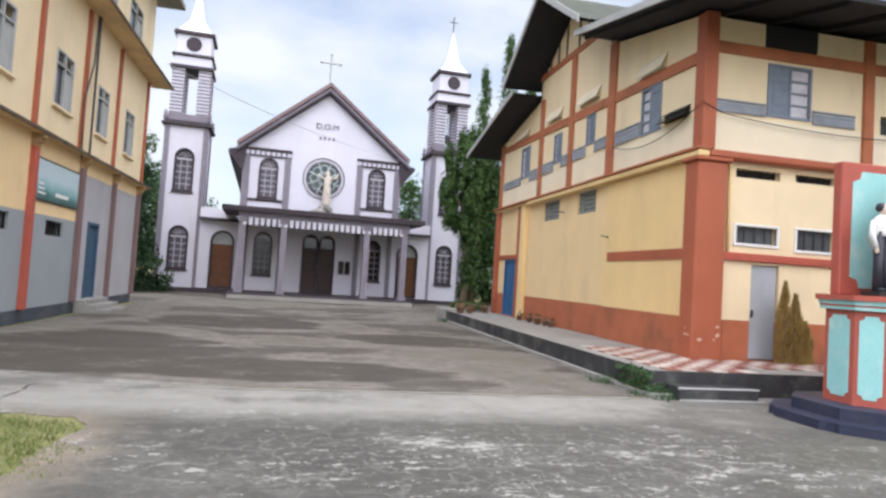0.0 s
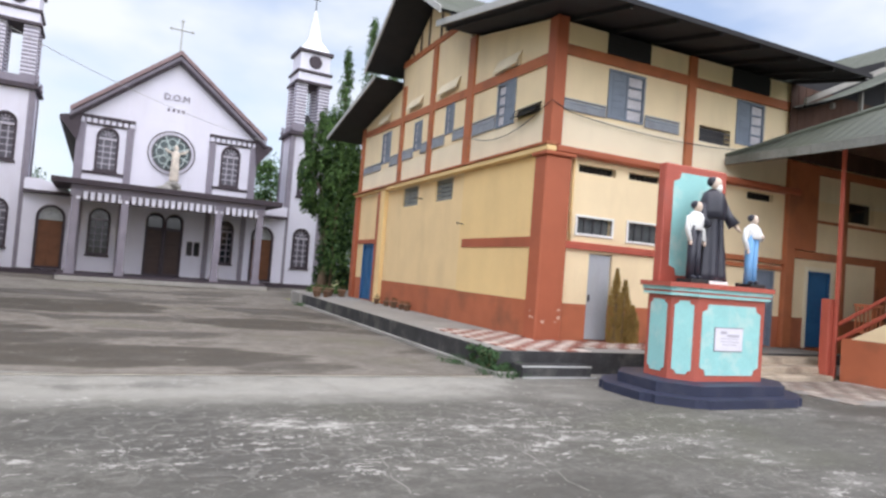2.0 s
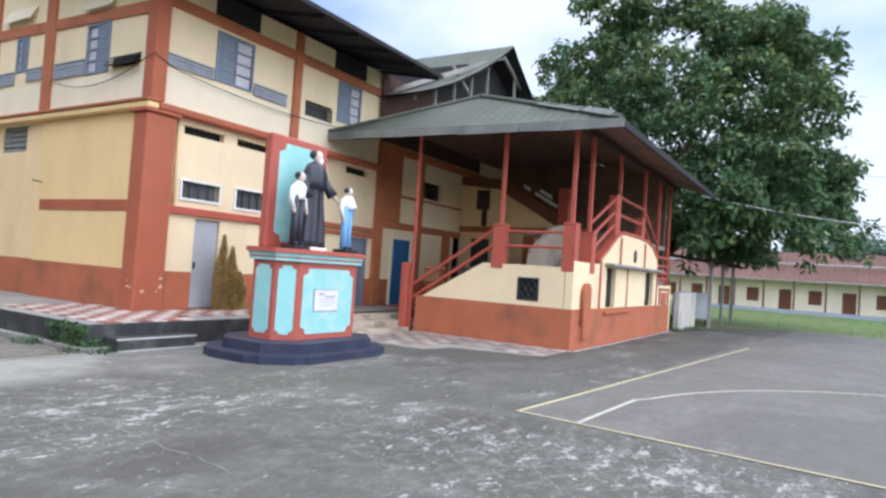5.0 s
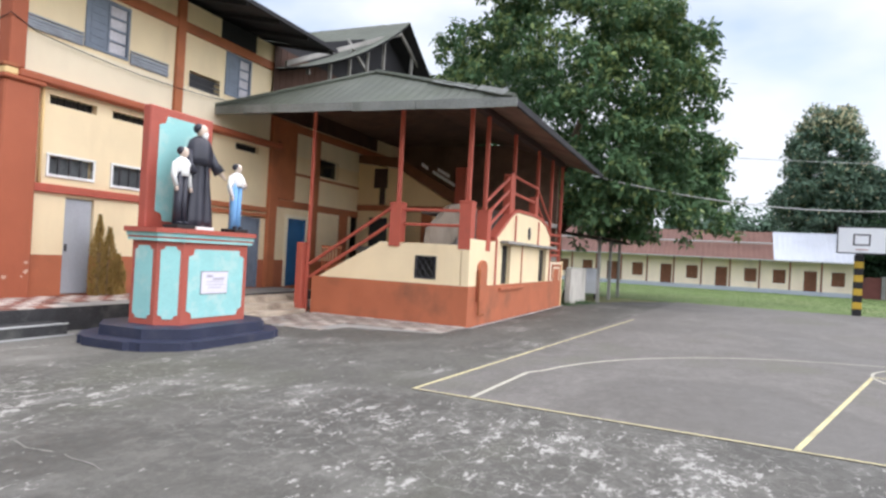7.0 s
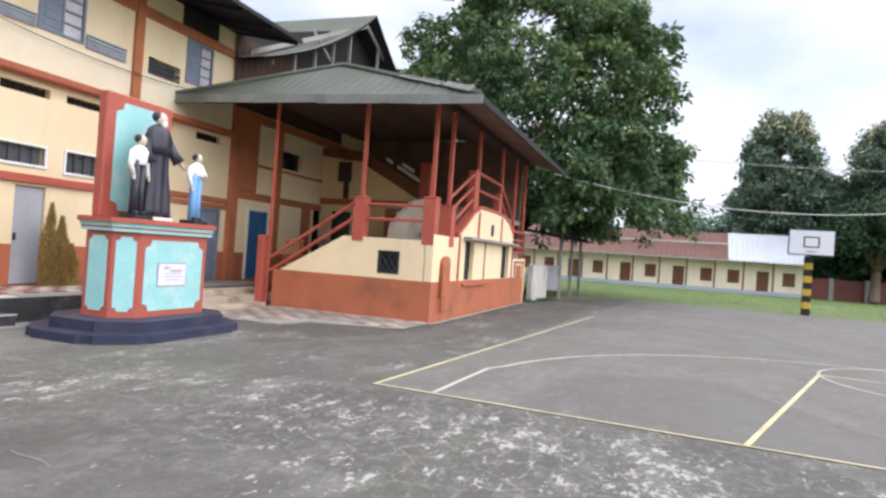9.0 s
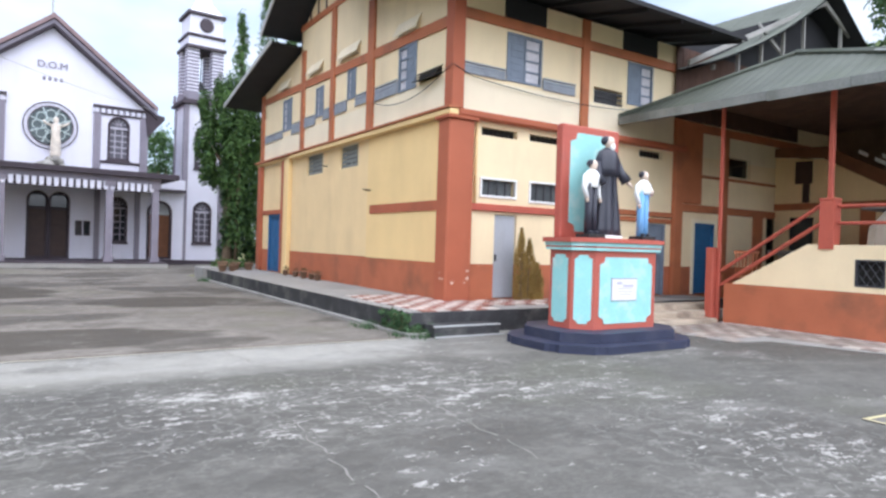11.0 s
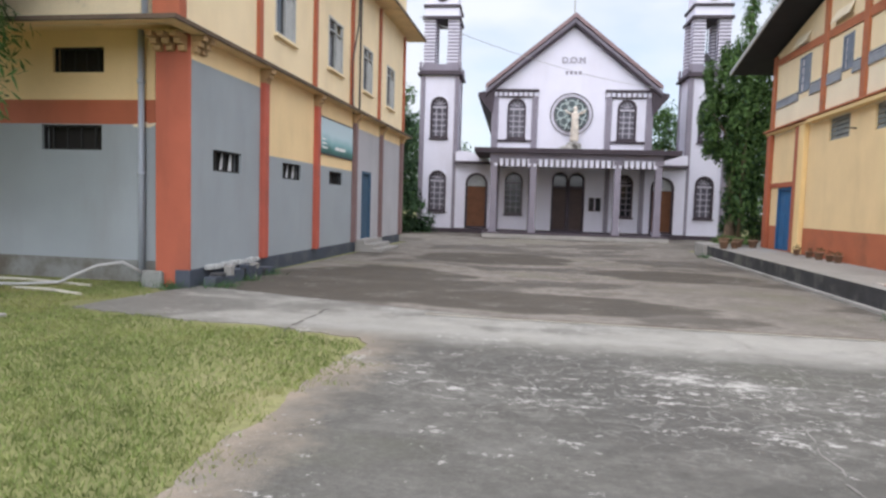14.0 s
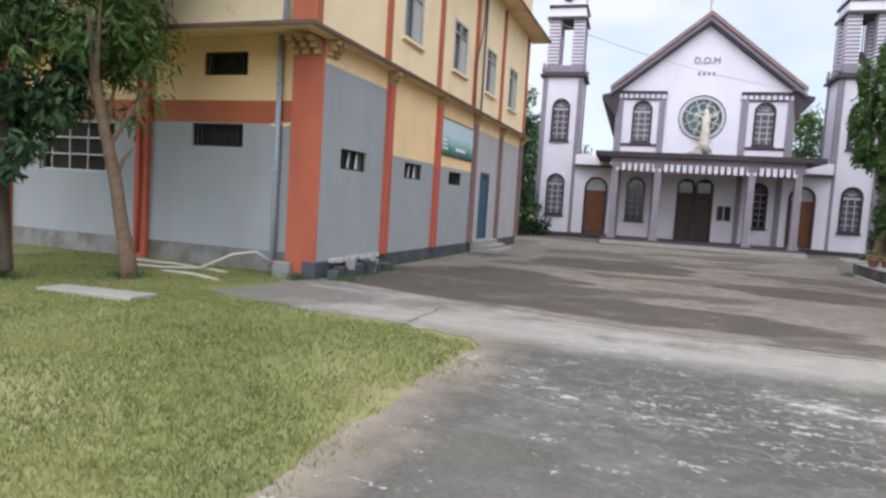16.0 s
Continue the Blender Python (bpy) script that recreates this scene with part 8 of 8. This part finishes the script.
part("trunk", bm, DARKBARK, t)
cl = [(rng.uniform(-2.2, 0.5), rng.uniform(-1.2, 1.2), rng.uniform(2.4, 6.6), 0.55, 0.55, 0.45, 150) for k in range(90)]
cl += [(rng.uniform(-0.3, 0.75), rng.uniform(-0.3, 0.4), rng.uniform(1.75, 2.3), 0.35, 0.3, 0.16, 70) for k in range(6)]
# more unseen crown above the view, added to darken the wall below
cl += [(rng.uniform(-4.5, 1.2), rng.uniform(-2.0, 3.4), rng.uniform(6.2, 8.8), 0.8, 0.8, 0.55, 190) for k in range(110)]
cl += [(rng.uniform(-2.6, 0.35), rng.uniform(-0.5, 1.2), rng.uniform(2.1, 3.3), 0.5, 0.45, 0.3, 150) for k in range(26)]
leaf_cloud("crown", cl, 0.24, [LEAF, LEAFDARK], (0.5, 0.5), 0.3, 0.4, t, seed=84, hollow=0.2)

# ================================================================ grass


def blades(name, n, place, h, w, label, seed, mats=GRASS):
    rng = np.random.default_rng(seed)
    p = place(rng, n)
    n = len(p)
    a = rng.uniform(0, 6.283, n)
    hh = h * rng.uniform(0.4, 1.3, n)
    lean = rng.normal(0, 0.7, (n, 2)) * hh[:, None]
    dx, dy = np.cos(a) * w, np.sin(a) * w
    z0 = np.full(n, -0.03)
    v = np.stack([np.stack([p[:, 0] - dx, p[:, 1] - dy, z0], 1), np.stack([p[:, 0] + dx, p[:, 1] + dy, z0], 1),
                  np.stack([p[:, 0] + lean[:, 0], p[:, 1] + lean[:, 1], hh], 1)], 1).reshape(-1, 3)
    i = 3 * np.arange(n)
    me = bpy.data.meshes.new(name)
    me.from_pydata(v.tolist(), [], np.stack([i, i + 1, i + 2], 1).tolist())
    me.materials.append(mats)
    me.update()
    return tagged(new(name, me), label, "grass", kind="stuff")


def lawn_place(rng, n):
    x, y = rng.uniform(-13.5, -1.75, n), rng.uniform(-4.0, 11.4, n)
    edge = -2.2 + 0.18 * np.sin(y * 2.3) + 0.12 * np.sin(y * 7.1) + 0.1 * np.sin(y * 17.0) - np.abs(rng.normal(0, 0.34, n)) + 0.12
    top = 7.55 + (-2.3 - x) * 0.18 + 0.12 * np.sin(x * 3.1) + rng.normal(0, 0.08, n)
    keep = (x < edge) & ((y < top) | (x < -7.3 - 0.4 * np.sin(y * 3)))
    bare = np.sin(x * 1.7 + 1.0) * np.sin(y * 1.3 + 0.5) + rng.normal(0, 0.5, n) < 0.85
    near = rng.random(n) < np.clip(1.25 - 0.035 * np.hypot(x, y) ** 1.2, 0.3, 1)
    k = keep & bare & near & ~((abs(x + 8.3) < 0.85) & (abs(y - 7.25) < 0.32))
    return np.stack([x[k], y[k]], 1)


blades("lawn_grass", 330000, lawn_place, 0.036, 0.008, "short green lawn grass with dry patches", 3)


def field_place(rng, n):
    x, y = rng.uniform(33.6, 62, n), rng.uniform(-30, 14, n)
    keep = x > 33.4 + (y + 6) * -0.02
    return np.stack([x[keep], y[keep]], 1)


bm = B()
prism(bm, [(33.3, -60, 0.006), (61.1, -60, 0.006), (61.1, 30, 0.006), (33.3, 30, 0.006)], (0, 0, -0.1))
solo("field", bm, FIELDTURF, "level green field of short grass", "field", kind="structure")
blades("field_grass", 40000, field_place, 0.06, 0.02, "rough green grass of the far field", 4, FIELDGRASS)


def tuft_place(rng, n):
    c = np.array([(5.66, 9.9), (5.6, 11.2), (5.95, 9.75), (-6.4, 11.3), (-7.1, 10.9), (-7.6, 11.2), (-9.4, 8.8), (-10.5, 7.3), (14.0, 9.8), (24.9, 4.6), (26.4, 4.4), (27.2, 4.2), (-6.5, 12.5), (-6.55, 13.7), (5.6, 25.5), (6.6, 27.0)])
    q = c[rng.integers(0, len(c), n)] + rng.normal(0, 0.16, (n, 2))
    return q


blades("weeds", 2600, tuft_place, 0.16, 0.01, "weeds growing at kerbs and wall feet", 6, LEAF)

# ================================================================ court and field things
hp = thing("basketball_stand", COURT_M @ pose(33.63, -4.0, 0), "basketball stand with a black and yellow striped post and white backboard", "basketball stand")
for k in range(9):
    bm = B()
    box(bm, -0.17, 0.17, -0.17, 0.17, k * 0.3 - (0.05 if k == 0 else 0), (k + 1) * 0.3, 0, 0.01)
    part("post_band", bm, BLACKPAINT if k % 2 == 0 else YELLOWPAINT, hp)
bm = B()
box(bm, -0.72, -0.66, -0.93, 0.93, 2.72, 3.9, 0, 0.01)
bb = part("backboard", bm, BOARD, hp)
bm = B()
for a in ((-0.32, 0.32, 3.52, 3.58), (-0.32, 0.32, 3.08, 3.14), (-0.32, -0.26, 3.14, 3.52), (0.26, 0.32, 3.14, 3.52)):
    box(bm, -0.727, -0.721, a[0], a[1], a[2], a[3])
for a in ((-0.93, 0.93, 3.85, 3.9), (-0.93, 0.93, 2.72, 2.77), (-0.93, -0.88, 2.77, 3.85), (0.88, 0.93, 2.77, 3.85)):
    box(bm, -0.727, -0.721, a[0], a[1], a[2], a[3])
part("marking", bm, IRON, bb)
bm = B()
box(bm, -0.66, 0.1, -0.07, 0.07, 2.66, 2.78)
box(bm, -0.66, 0.1, -0.07, 0.07, 3.2, 3.3)
box(bm, -0.1, 0.1, -0.1, 0.1, 2.7, 3.35)
part("arm", bm, IRON, hp)
bm = B()
tube(bm, [(-0.95 + 0.225 * math.cos(a * math.pi / 10), 0.225 * math.sin(a * math.pi / 10), 2.9) for a in range(21)], 0.012, 5, 0, False)
part("hoop", bm, ORANGE, hp)

fb = thing("classroom_block", pose(61.2, 0, 0, 0, 0, -2.0), "long low cream classroom block with rusty sheet roof", "building")
openings = [(5.7, 0), (3.2, 1), (1.0, 0), (-1.4, 1), (-3.7, 0), (-5.9, 0), (-8.2, 1), (-10.2, 0), (8.0, 1), (10.3, 0), (12.6, 0)]
holes = [(y - 0.48, y + 0.48, 0.1 if d_ else 0.85, 2.0) for y, d_ in openings]
bm = B()
wall(bm, "x", 0, 0.25, -11.3, 16, -0.1, 2.95, holes)
part("wall", bm, CREAM_WHITE, fb)
bm = B()
box(bm, -1.0, -0.0, -11.3, 16, -0.1, 0.12)
box(bm, -1.1, -0.95, -11.3, 16, -0.1, 0.34)
part("verandah_plinth", bm, PIPE, fb)
for (y, d_), h in zip(openings, holes):
    bm = B()
    box(bm, 0.08, 0.14, h[0], h[1], h[2], h[3])
    box(bm, 0.04, 0.082, h[0] + 0.06, y - 0.03, h[2] + 0.08, h[3] - 0.08)
    box(bm, 0.04, 0.082, y + 0.03, h[1] - 0.06, h[2] + 0.08, h[3] - 0.08)
    part("door" if d_ else "window", bm, BROWNDOOR, fb, "brown wooden door" if d_ else "brown shuttered window")
for k in range(12):
    y = -11.2 + k * 2.28
    bm = B()
    box(bm, -0.84, -0.70, y - 0.07, y + 0.07, 0.1, 2.76)
    part("verandah_post", bm, BROWNDOOR, fb)
bm = B()
corrugated(bm, (-0.9, -5.4, 2.79), (0, 22.4, 0), (4.2, 0, 2.55), wave=0.4, jitter=0.02)
part("roof", bm, [RUST, SOFFIT], fb, "rusty red sheet roof")
bm = B()
corrugated(bm, (-0.93, -11.6, 2.81), (0, 6.2, 0), (4.2, 0, 2.55), wave=0.4)
part("roof", bm, [NEWSHEET, SOFFIT], fb, "bright new zinc roof sheets")
bm = B()
box(bm, -0.96, -0.89, -11.6, 17, 2.7, 2.8)
tube(bm, [(0.85, -5.4, 4.22), (0.85, 17, 4.22)], 0.07, 5)
part("roof_trim", bm, FASCIA, fb)
bm = B()
wall(bm, "x", 6.5, 6.75, -11.3, 16, -0.1, 2.95)
corrugated(bm, (8.5, -11.6, 2.7), (0, 28.6, 0), (-5.2, 0, 2.68), wave=0.6)
part("back_slope", bm, [RUST, SOFFIT], fb)
bm = B()
box(bm, 61.2, 61.5, -60, -11.9, -0.1, 1.75)
bw = solo("boundary_wall", bm, BRICKRED, "low dark red boundary wall beyond the field", "wall", kind="structure")
for k in range(12):
    bm = B()
    box(bm, 61.08, 61.6, -13.6 - k * 2.6, -13.25 - k * 2.6, -0.1, 1.85, 0, 0.02)
    part("wall_pier", bm, CONCRETE, bw)
# thicket behind the boundary wall, shade put into its dark leaf colour
rng = np.random.default_rng(47)
cl = [(rng.uniform(62.6, 65.5), rng.uniform(-46, -12.2), rng.uniform(0.6, 6.4), 1.2, 1.3, 0.9, 200) for k in range(230)]
tagged(leaf_cloud("thicket", cl, 0.42, [LEAFDARK], (1.0,), 0.45, 0.3, seed=48, hollow=0.3), "thicket behind the boundary wall, coloured dark for shade", "thicket", kind="stuff")

# white wall, lean-to and parked car beside the porch
bm = B()
box(bm, 25.22, 28.6, 4.6, 4.82, -0.1, 1.45, 0, 0.02)
solo("garden_wall", bm, GARDENWALL, "stained whitewashed wall beside the porch", "wall", kind="structure")
ln = thing("lean_to", pose(31, 5.5, 0), "dark sheet-roofed lean-to shelter on posts", "shelter")
for x, y in ((-2.2, -1.4), (0.5, -1.5), (3.0, -1.6), (-2.2, 2.5), (3.0, 2.5)):
    bm = B()
    box(bm, x - 0.07, x + 0.07, y - 0.07, y + 0.07, -0.1, 2.9, 0, 0.01)
    part("post", bm, CONCRETE, ln)
bm = B()
corrugated(bm, (-3.0, -2.2, 2.75), (6.8, 0, 0), (0, 5.5, 0.7), wave=0.3)
part("roof", bm, [DEEPBROWN, SOFFIT], ln)
bm = B()
box(bm, -2.6, 3.4, 2.6, 2.8, -0.1, 3.2)
part("back_wall", bm, DARKWOOD, ln)
cr = thing("parked_car", pose(31.6, 5.3, 0, 0, 0, 8), "small white parked car under the lean-to", "car")
bm = B()
prof = [(-1.8, 0.3), (1.8, 0.3), (1.85, 0.62), (1.75, 0.8), (1.0, 0.92), (0.45, 1.4), (-1.1, 1.45), (-1.65, 1.0), (-1.85, 0.9)]
prism(bm, [(x, -0.75, z) for x, z in prof], (0, 1.5, 0))
bmesh.ops.bevel(bm, geom=list(bm.edges), offset=0.06, segments=2, affect="EDGES")
part("body", bm, BOARD, cr)
bm = B()
prism(bm, [(x, -0.765, z) for x, z in ((0.85, 0.95), (0.4, 1.32), (-1.05, 1.36), (-1.4, 0.98))], (0, 1.53, 0))
part("windows", bm, GLASS, cr)
for x in (-1.15, 1.15):
    for y in (-0.78, 0.62):
        bm = B()
        lathe(bm, 0, 0, [(0.001, 0), (0.3, 0), (0.3, 0.16), (0.001, 0.16)], 16)
        bm.transform(Matrix.Translation((x, y + 0.16, 0.3)) @ Matrix.Rotation(radians(90), 4, "X"))
        part("wheel", bm, BLACKPAINT, cr)

# ================================================================ cables in the air


def cable(a, b, sag, r, m_, label):
    a, b = Vector(a), Vector(b)
    bm = B()
    tube(bm, [a.lerp(b, k / 24) - Vector((0, 0, sag * 4 * (k / 24) * (1 - k / 24))) for k in range(25)], r, 5)
    solo("overhead_cable", bm, m_, label, "cable", group="overhead cables")


cable((-6.3, 28.0, 9.9), (5.9, 41.0, 9.1), 0.45, 0.014, WIREPALE, "thin grey cable slung from the hostel to the church")
cable((25.8, 4.1, 5.2), (42.0, -24.0, 9.5), 2.45, 0.024, WIREPALE, "pale cable slung from the porch across the court")
cable((33.4, 5.0, 7.6), (45.0, -25.0, 8.6), 0.5, 0.016, WIREPALE, "thin cable slung from the mango tree")

# ================================================================ small things in the yard
bm = B()
box(bm, -9.15, -7.5, 7.0, 7.5, -0.04, 0.035, 0, 0.015)
for v in bm.verts:
    v.co.y += 0.12 * math.sin(v.co.x * 1.5)
solo("stone_slab", bm, CONCRETE, "pale flat slab lying in the grass", "slab")
for (x0, y0), (x1, y1) in (((-8.6, 10.6), (-11.6, 10.9)), ((-8.0, 9.6), (-9.6, 9.9))):
    bm = B()
    tube(bm, [(x0, y0, 0.0), ((x0 + x1) / 2, (y0 + y1) / 2 + 0.06, 0.02), (x1, y1, 0.0)], 0.035, 6)
    solo("bamboo_pole", bm, PALELINE, "pale pole lying in the grass", "pole", group="poles in the grass")
rng = np.random.default_rng(17)
# broken concrete ledge along the hostel wall
rng = np.random.default_rng(17)
for k in range(12):
    bm = B()
    y, w_, h_ = 11.4 + k * 0.23, rng.uniform(0.14, 0.26), rng.uniform(0.1, 0.3) * (1.0 if k < 9 else 0.6)
    res = bmesh.ops.create_cube(bm, size=1.0)
    bmesh.ops.subdivide_edges(bm, edges=bm.edges[:], cuts=2)
    for v in bm.verts:
        v.co += Vector((0.16 * noise.noise(v.co * 2.1 + Vector((k * 3.1, 0, 0))), 0.16 * noise.noise(v.co * 2.1 + Vector((0, k * 2.7, 4))), 0.2 * noise.noise(v.co * 1.7 + Vector((k, 7, 0)))))
    bm.transform(Matrix.Translation((-6.68 + w_ * 0.5, y, h_ * 0.45)) @ Matrix.Rotation(rng.uniform(-0.3, 0.3), 4, "Z") @ Matrix.Diagonal((w_, rng.uniform(0.22, 0.4), h_ + 0.1, 1)))
    solo("ledge_block", bm, (PLINTH, BLACKCURB, PLINTH, CONCRETE)[k % 4], "broken block of the concrete ledge at the wall foot", "block", group="broken ledge blocks")
bm = B()
for k in range(11):
    y = 11.62 + k * 0.21
    box(bm, XL + 0.002, XL + rng.uniform(0.07, 0.16), y, y + rng.uniform(0.14, 0.2), 0.3 + rng.uniform(-0.03, 0.0), 0.36 + rng.uniform(0, 0.05), 0, 0.015)
part("plinth_cap", bm, FASCIA, LB, "crumbled pale cap of the plinth")
# potted plants on the terrace
pots = [(7.62, 19.2, 0.12), (7.6, 19.7, 0.11), (7.55, 20.3, 0.13), (7.6, 21.2, 0.11), (7.58, 22.2, 0.11), (6.2, 25.6, 0.2), (6.8, 26.0, 0.18), (5.95, 24.6, 0.16), (7.3, 25.9, 0.17), (6.4, 24.9, 0.15)]
for k, (x, y, r) in enumerate(pots):
    p = thing("potted_plant", pose(x, y, 0.425), "small leafy plant in a clay pot on the terrace", "potted plant", "terrace pots")
    bm = B()
    lathe(bm, 0, 0, [(r * 0.65, 0), (r, r * 1.5), (r * 1.1, r * 1.5), (r * 1.1, r * 1.75), (r * 0.9, r * 1.7)], 12)
    part("pot", bm, POT, p)
    leaf_cloud("leaves", [(0, 0, r * 2.2, r * 1.1, r * 1.1, r * 0.8, 22)], 0.1, [DRYLEAF], (1.0,), 0.35, 0.0, p, seed=200 + k, hollow=0.1)
pl = thing("planter_box", pose(5.95, 27.2, 0), "low stone planter with straggling plants", "planter")
bm = B()
box(bm, -0.35, 1.6, -1.0, 0.6, -0.05, 0.5, 0, 0.03)
part("box", bm, CONCRETE, pl)
leaf_cloud("plants", [(rng.uniform(-0.2, 1.5), rng.uniform(-0.8, 0.5), 0.6, 0.3, 0.3, 0.22, 70) for k in range(10)], 0.2, [LEAFVINE, LEAFLIGHT], (0.8, 0.2), 0.35, 0.1, pl, seed=220, hollow=0.1)
rng = np.random.default_rng(35)
cl = [(5.68 + abs(rng.normal(0, 0.03)), 9.95 + abs(rng.normal(0, 0.55)), rng.uniform(0.04, 0.38), 0.06, 0.14, 0.08, 60) for k in range(34)]
cl += [(5.75 + abs(rng.normal(0, 0.3)), 9.88, rng.uniform(0.03, 0.3), 0.14, 0.05, 0.08, 60) for k in range(10)]
tagged(leaf_cloud("corner_weeds", cl, 0.07, [LEAF, DRYLEAF], (0.7, 0.3), 0.5, 0.4, seed=36, hollow=0.1), "mossy weeds creeping over the terrace corner", "weeds", kind="stuff")
# low broken steps between monument and porch
for k in range(3):
    bm = B()
    box(bm, 11.3 + 0.1 * k, 13.95 if k == 0 else 15.3, 9.18 + 0.46 * k, 9.18 + 0.46 * (k + 1) + 0.02, -0.05, 0.13 * (k + 1) - 0.01, 0, 0.025)
    solo("low_step", bm, STEPWORN, "worn low concrete step beside the monument", "step", group="steps beside the monument", kind="structure")

# ================================================================ cracks and joints
# dark strip paints the shadow under the slab's edge, pale one its wear
for pts, w_, m_ in (([(x / 4, 9.70) for x in range(-8, 23)], 0.045, EDGE), ([(x / 4, 9.63) for x in range(-8, 23)], 0.05, PALELINE)):
    bm = B()
    q = [(x + 0.02 * noise.noise(Vector((x * 2, y * 2, 5))), y + 0.07 * noise.noise(Vector((x * 2, y * 2, 9)))) for x, y in pts]
    strip(bm, q, w_, 0.012)
    solo("slab_joint", bm, m_, "strip of the yard slab's worn edge and its painted shadow", "joint", kind="structure")

for (x0, y0), (x1, y1), w_, m_ in (((1.95, 5.5), (1.78, 3.2), 0.022, CRACK), ((3.55, 5.9), (3.35, 3.6), 0.02, CRACK), ((-3.5, 7.75), (-3.55, 9.6), 0.045, JOINT), ((2.6, 7.3), (2.3, 9.6), 0.02, CRACK)):
    bm = B()
    q = [(x0 + (x1 - x0) * k / 18, y0 + (y1 - y0) * k / 18) for k in range(19)]
    q = [(x + 0.09 * noise.noise(Vector((x * 3, y * 3, 2))), y) for x, y in q]
    for k, (p0, p1) in enumerate(zip(q, q[1:])):
        if k % 5 != 3:
            strip(bm, [p0, p1], w_ * (0.6 + 0.8 * abs(noise.noise(Vector((k * 1.7, x0, 1))))), 0.005)
    solo("slab_crack", bm, m_, "ragged crack across the yard slab", "crack", kind="structure")

# ================================================================ peeled paint on the school pillar
rng = np.random.default_rng(29)
for k in range(7):
    r_ = rng.uniform(0.02, 0.05)
    u, z = rng.uniform(0.06, 0.6), rng.uniform(0.75, 1.35)
    q = [(r_ * rng.uniform(0.5, 1.2) * math.cos(a * 0.785) * 1.3, r_ * rng.uniform(0.5, 1.2) * math.sin(a * 0.785)) for a in range(8)]
    bm = B()
    if k % 3 == 0:
        prism(bm, [(7.687, 11.82 + u * 0.6 + a, z + b) for a, b in q], (0.004, 0, 0))
    else:
        prism(bm, [(7.72 + u + a, 11.777, z + b) for a, b in q], (0, 0.004, 0))
    yb("peeled_patch", bm, PEEL)

for k in range(9):
    r_, u = rng.uniform(0.03, 0.09), -8.15 + 0.085 * k
    q = [(r_ * rng.uniform(0.6, 1.3) * math.cos(a * 0.785) * 1.5, r_ * rng.uniform(0.5, 1.1) * math.sin(a * 0.785) * 0.7) for a in range(8)]
    bm = B()
    prism(bm, [(u + a, YL - 0.005, 3.10 + 0.02 * (k % 3) + b) for a, b in q], (0, 0.006, 0))
    part("peeled_patch", bm, CREAM_WHITE, LB)

# ================================================================ floor tiles


def tile_mesh(name, m_):
    bm = B()
    box(bm, -0.145, 0.145, -0.145, 0.145, 0.0, 0.022, 0, 0.006)
    return mesh_of(name, bm, m_)


TA, TB, TC, TD = (tile_mesh("tile", m_) for m_ in (TILERED, TILEPALE, TILEWORN, TILEDULL))
rng = np.random.default_rng(23)
for i in range(1, 7):
    for j in range(12):
        t_ = new("tile", TA if (i + j) % 2 else TB)
        t_.parent = TERR
        t_.location = (5.93 + i * 0.3, 10.13 + j * 0.3, 0.42 + rng.uniform(0, 0.004))
for i in range(16):
    for j in range(4):
        t_ = new("tile", TA if (i + j + 1) % 2 else TB)
        t_.parent = TERR
        t_.location = (8.03 + i * 0.3, 10.75 + j * 0.3, 0.42 + rng.uniform(0, 0.004))
bm = B()
prism(bm, [(12.7, 4.85, -0.05), (14.15, 4.85, -0.05), (14.15, 9.15, -0.05), (11.18, 9.15, -0.05), (11.2, 7.0, -0.05), (12.1, 6.8, -0.05)], (0, 0, 0.062))
PATHW = solo("porch_apron", bm, CONCRETE, "tiled apron along the porch foot", "pavement", kind="structure")
for i in range(-5, 5):
    for j in range(14):
        if i < 0 and (j < 7 or rng.random() < 0.18):
            continue
        t_ = new("tile", TC if (i + j) % 2 else TD)
        t_.parent = PATHW
        t_.location = (12.83 + i * 0.3, 4.99 + j * 0.3, 0.004 + rng.uniform(0, 0.004))
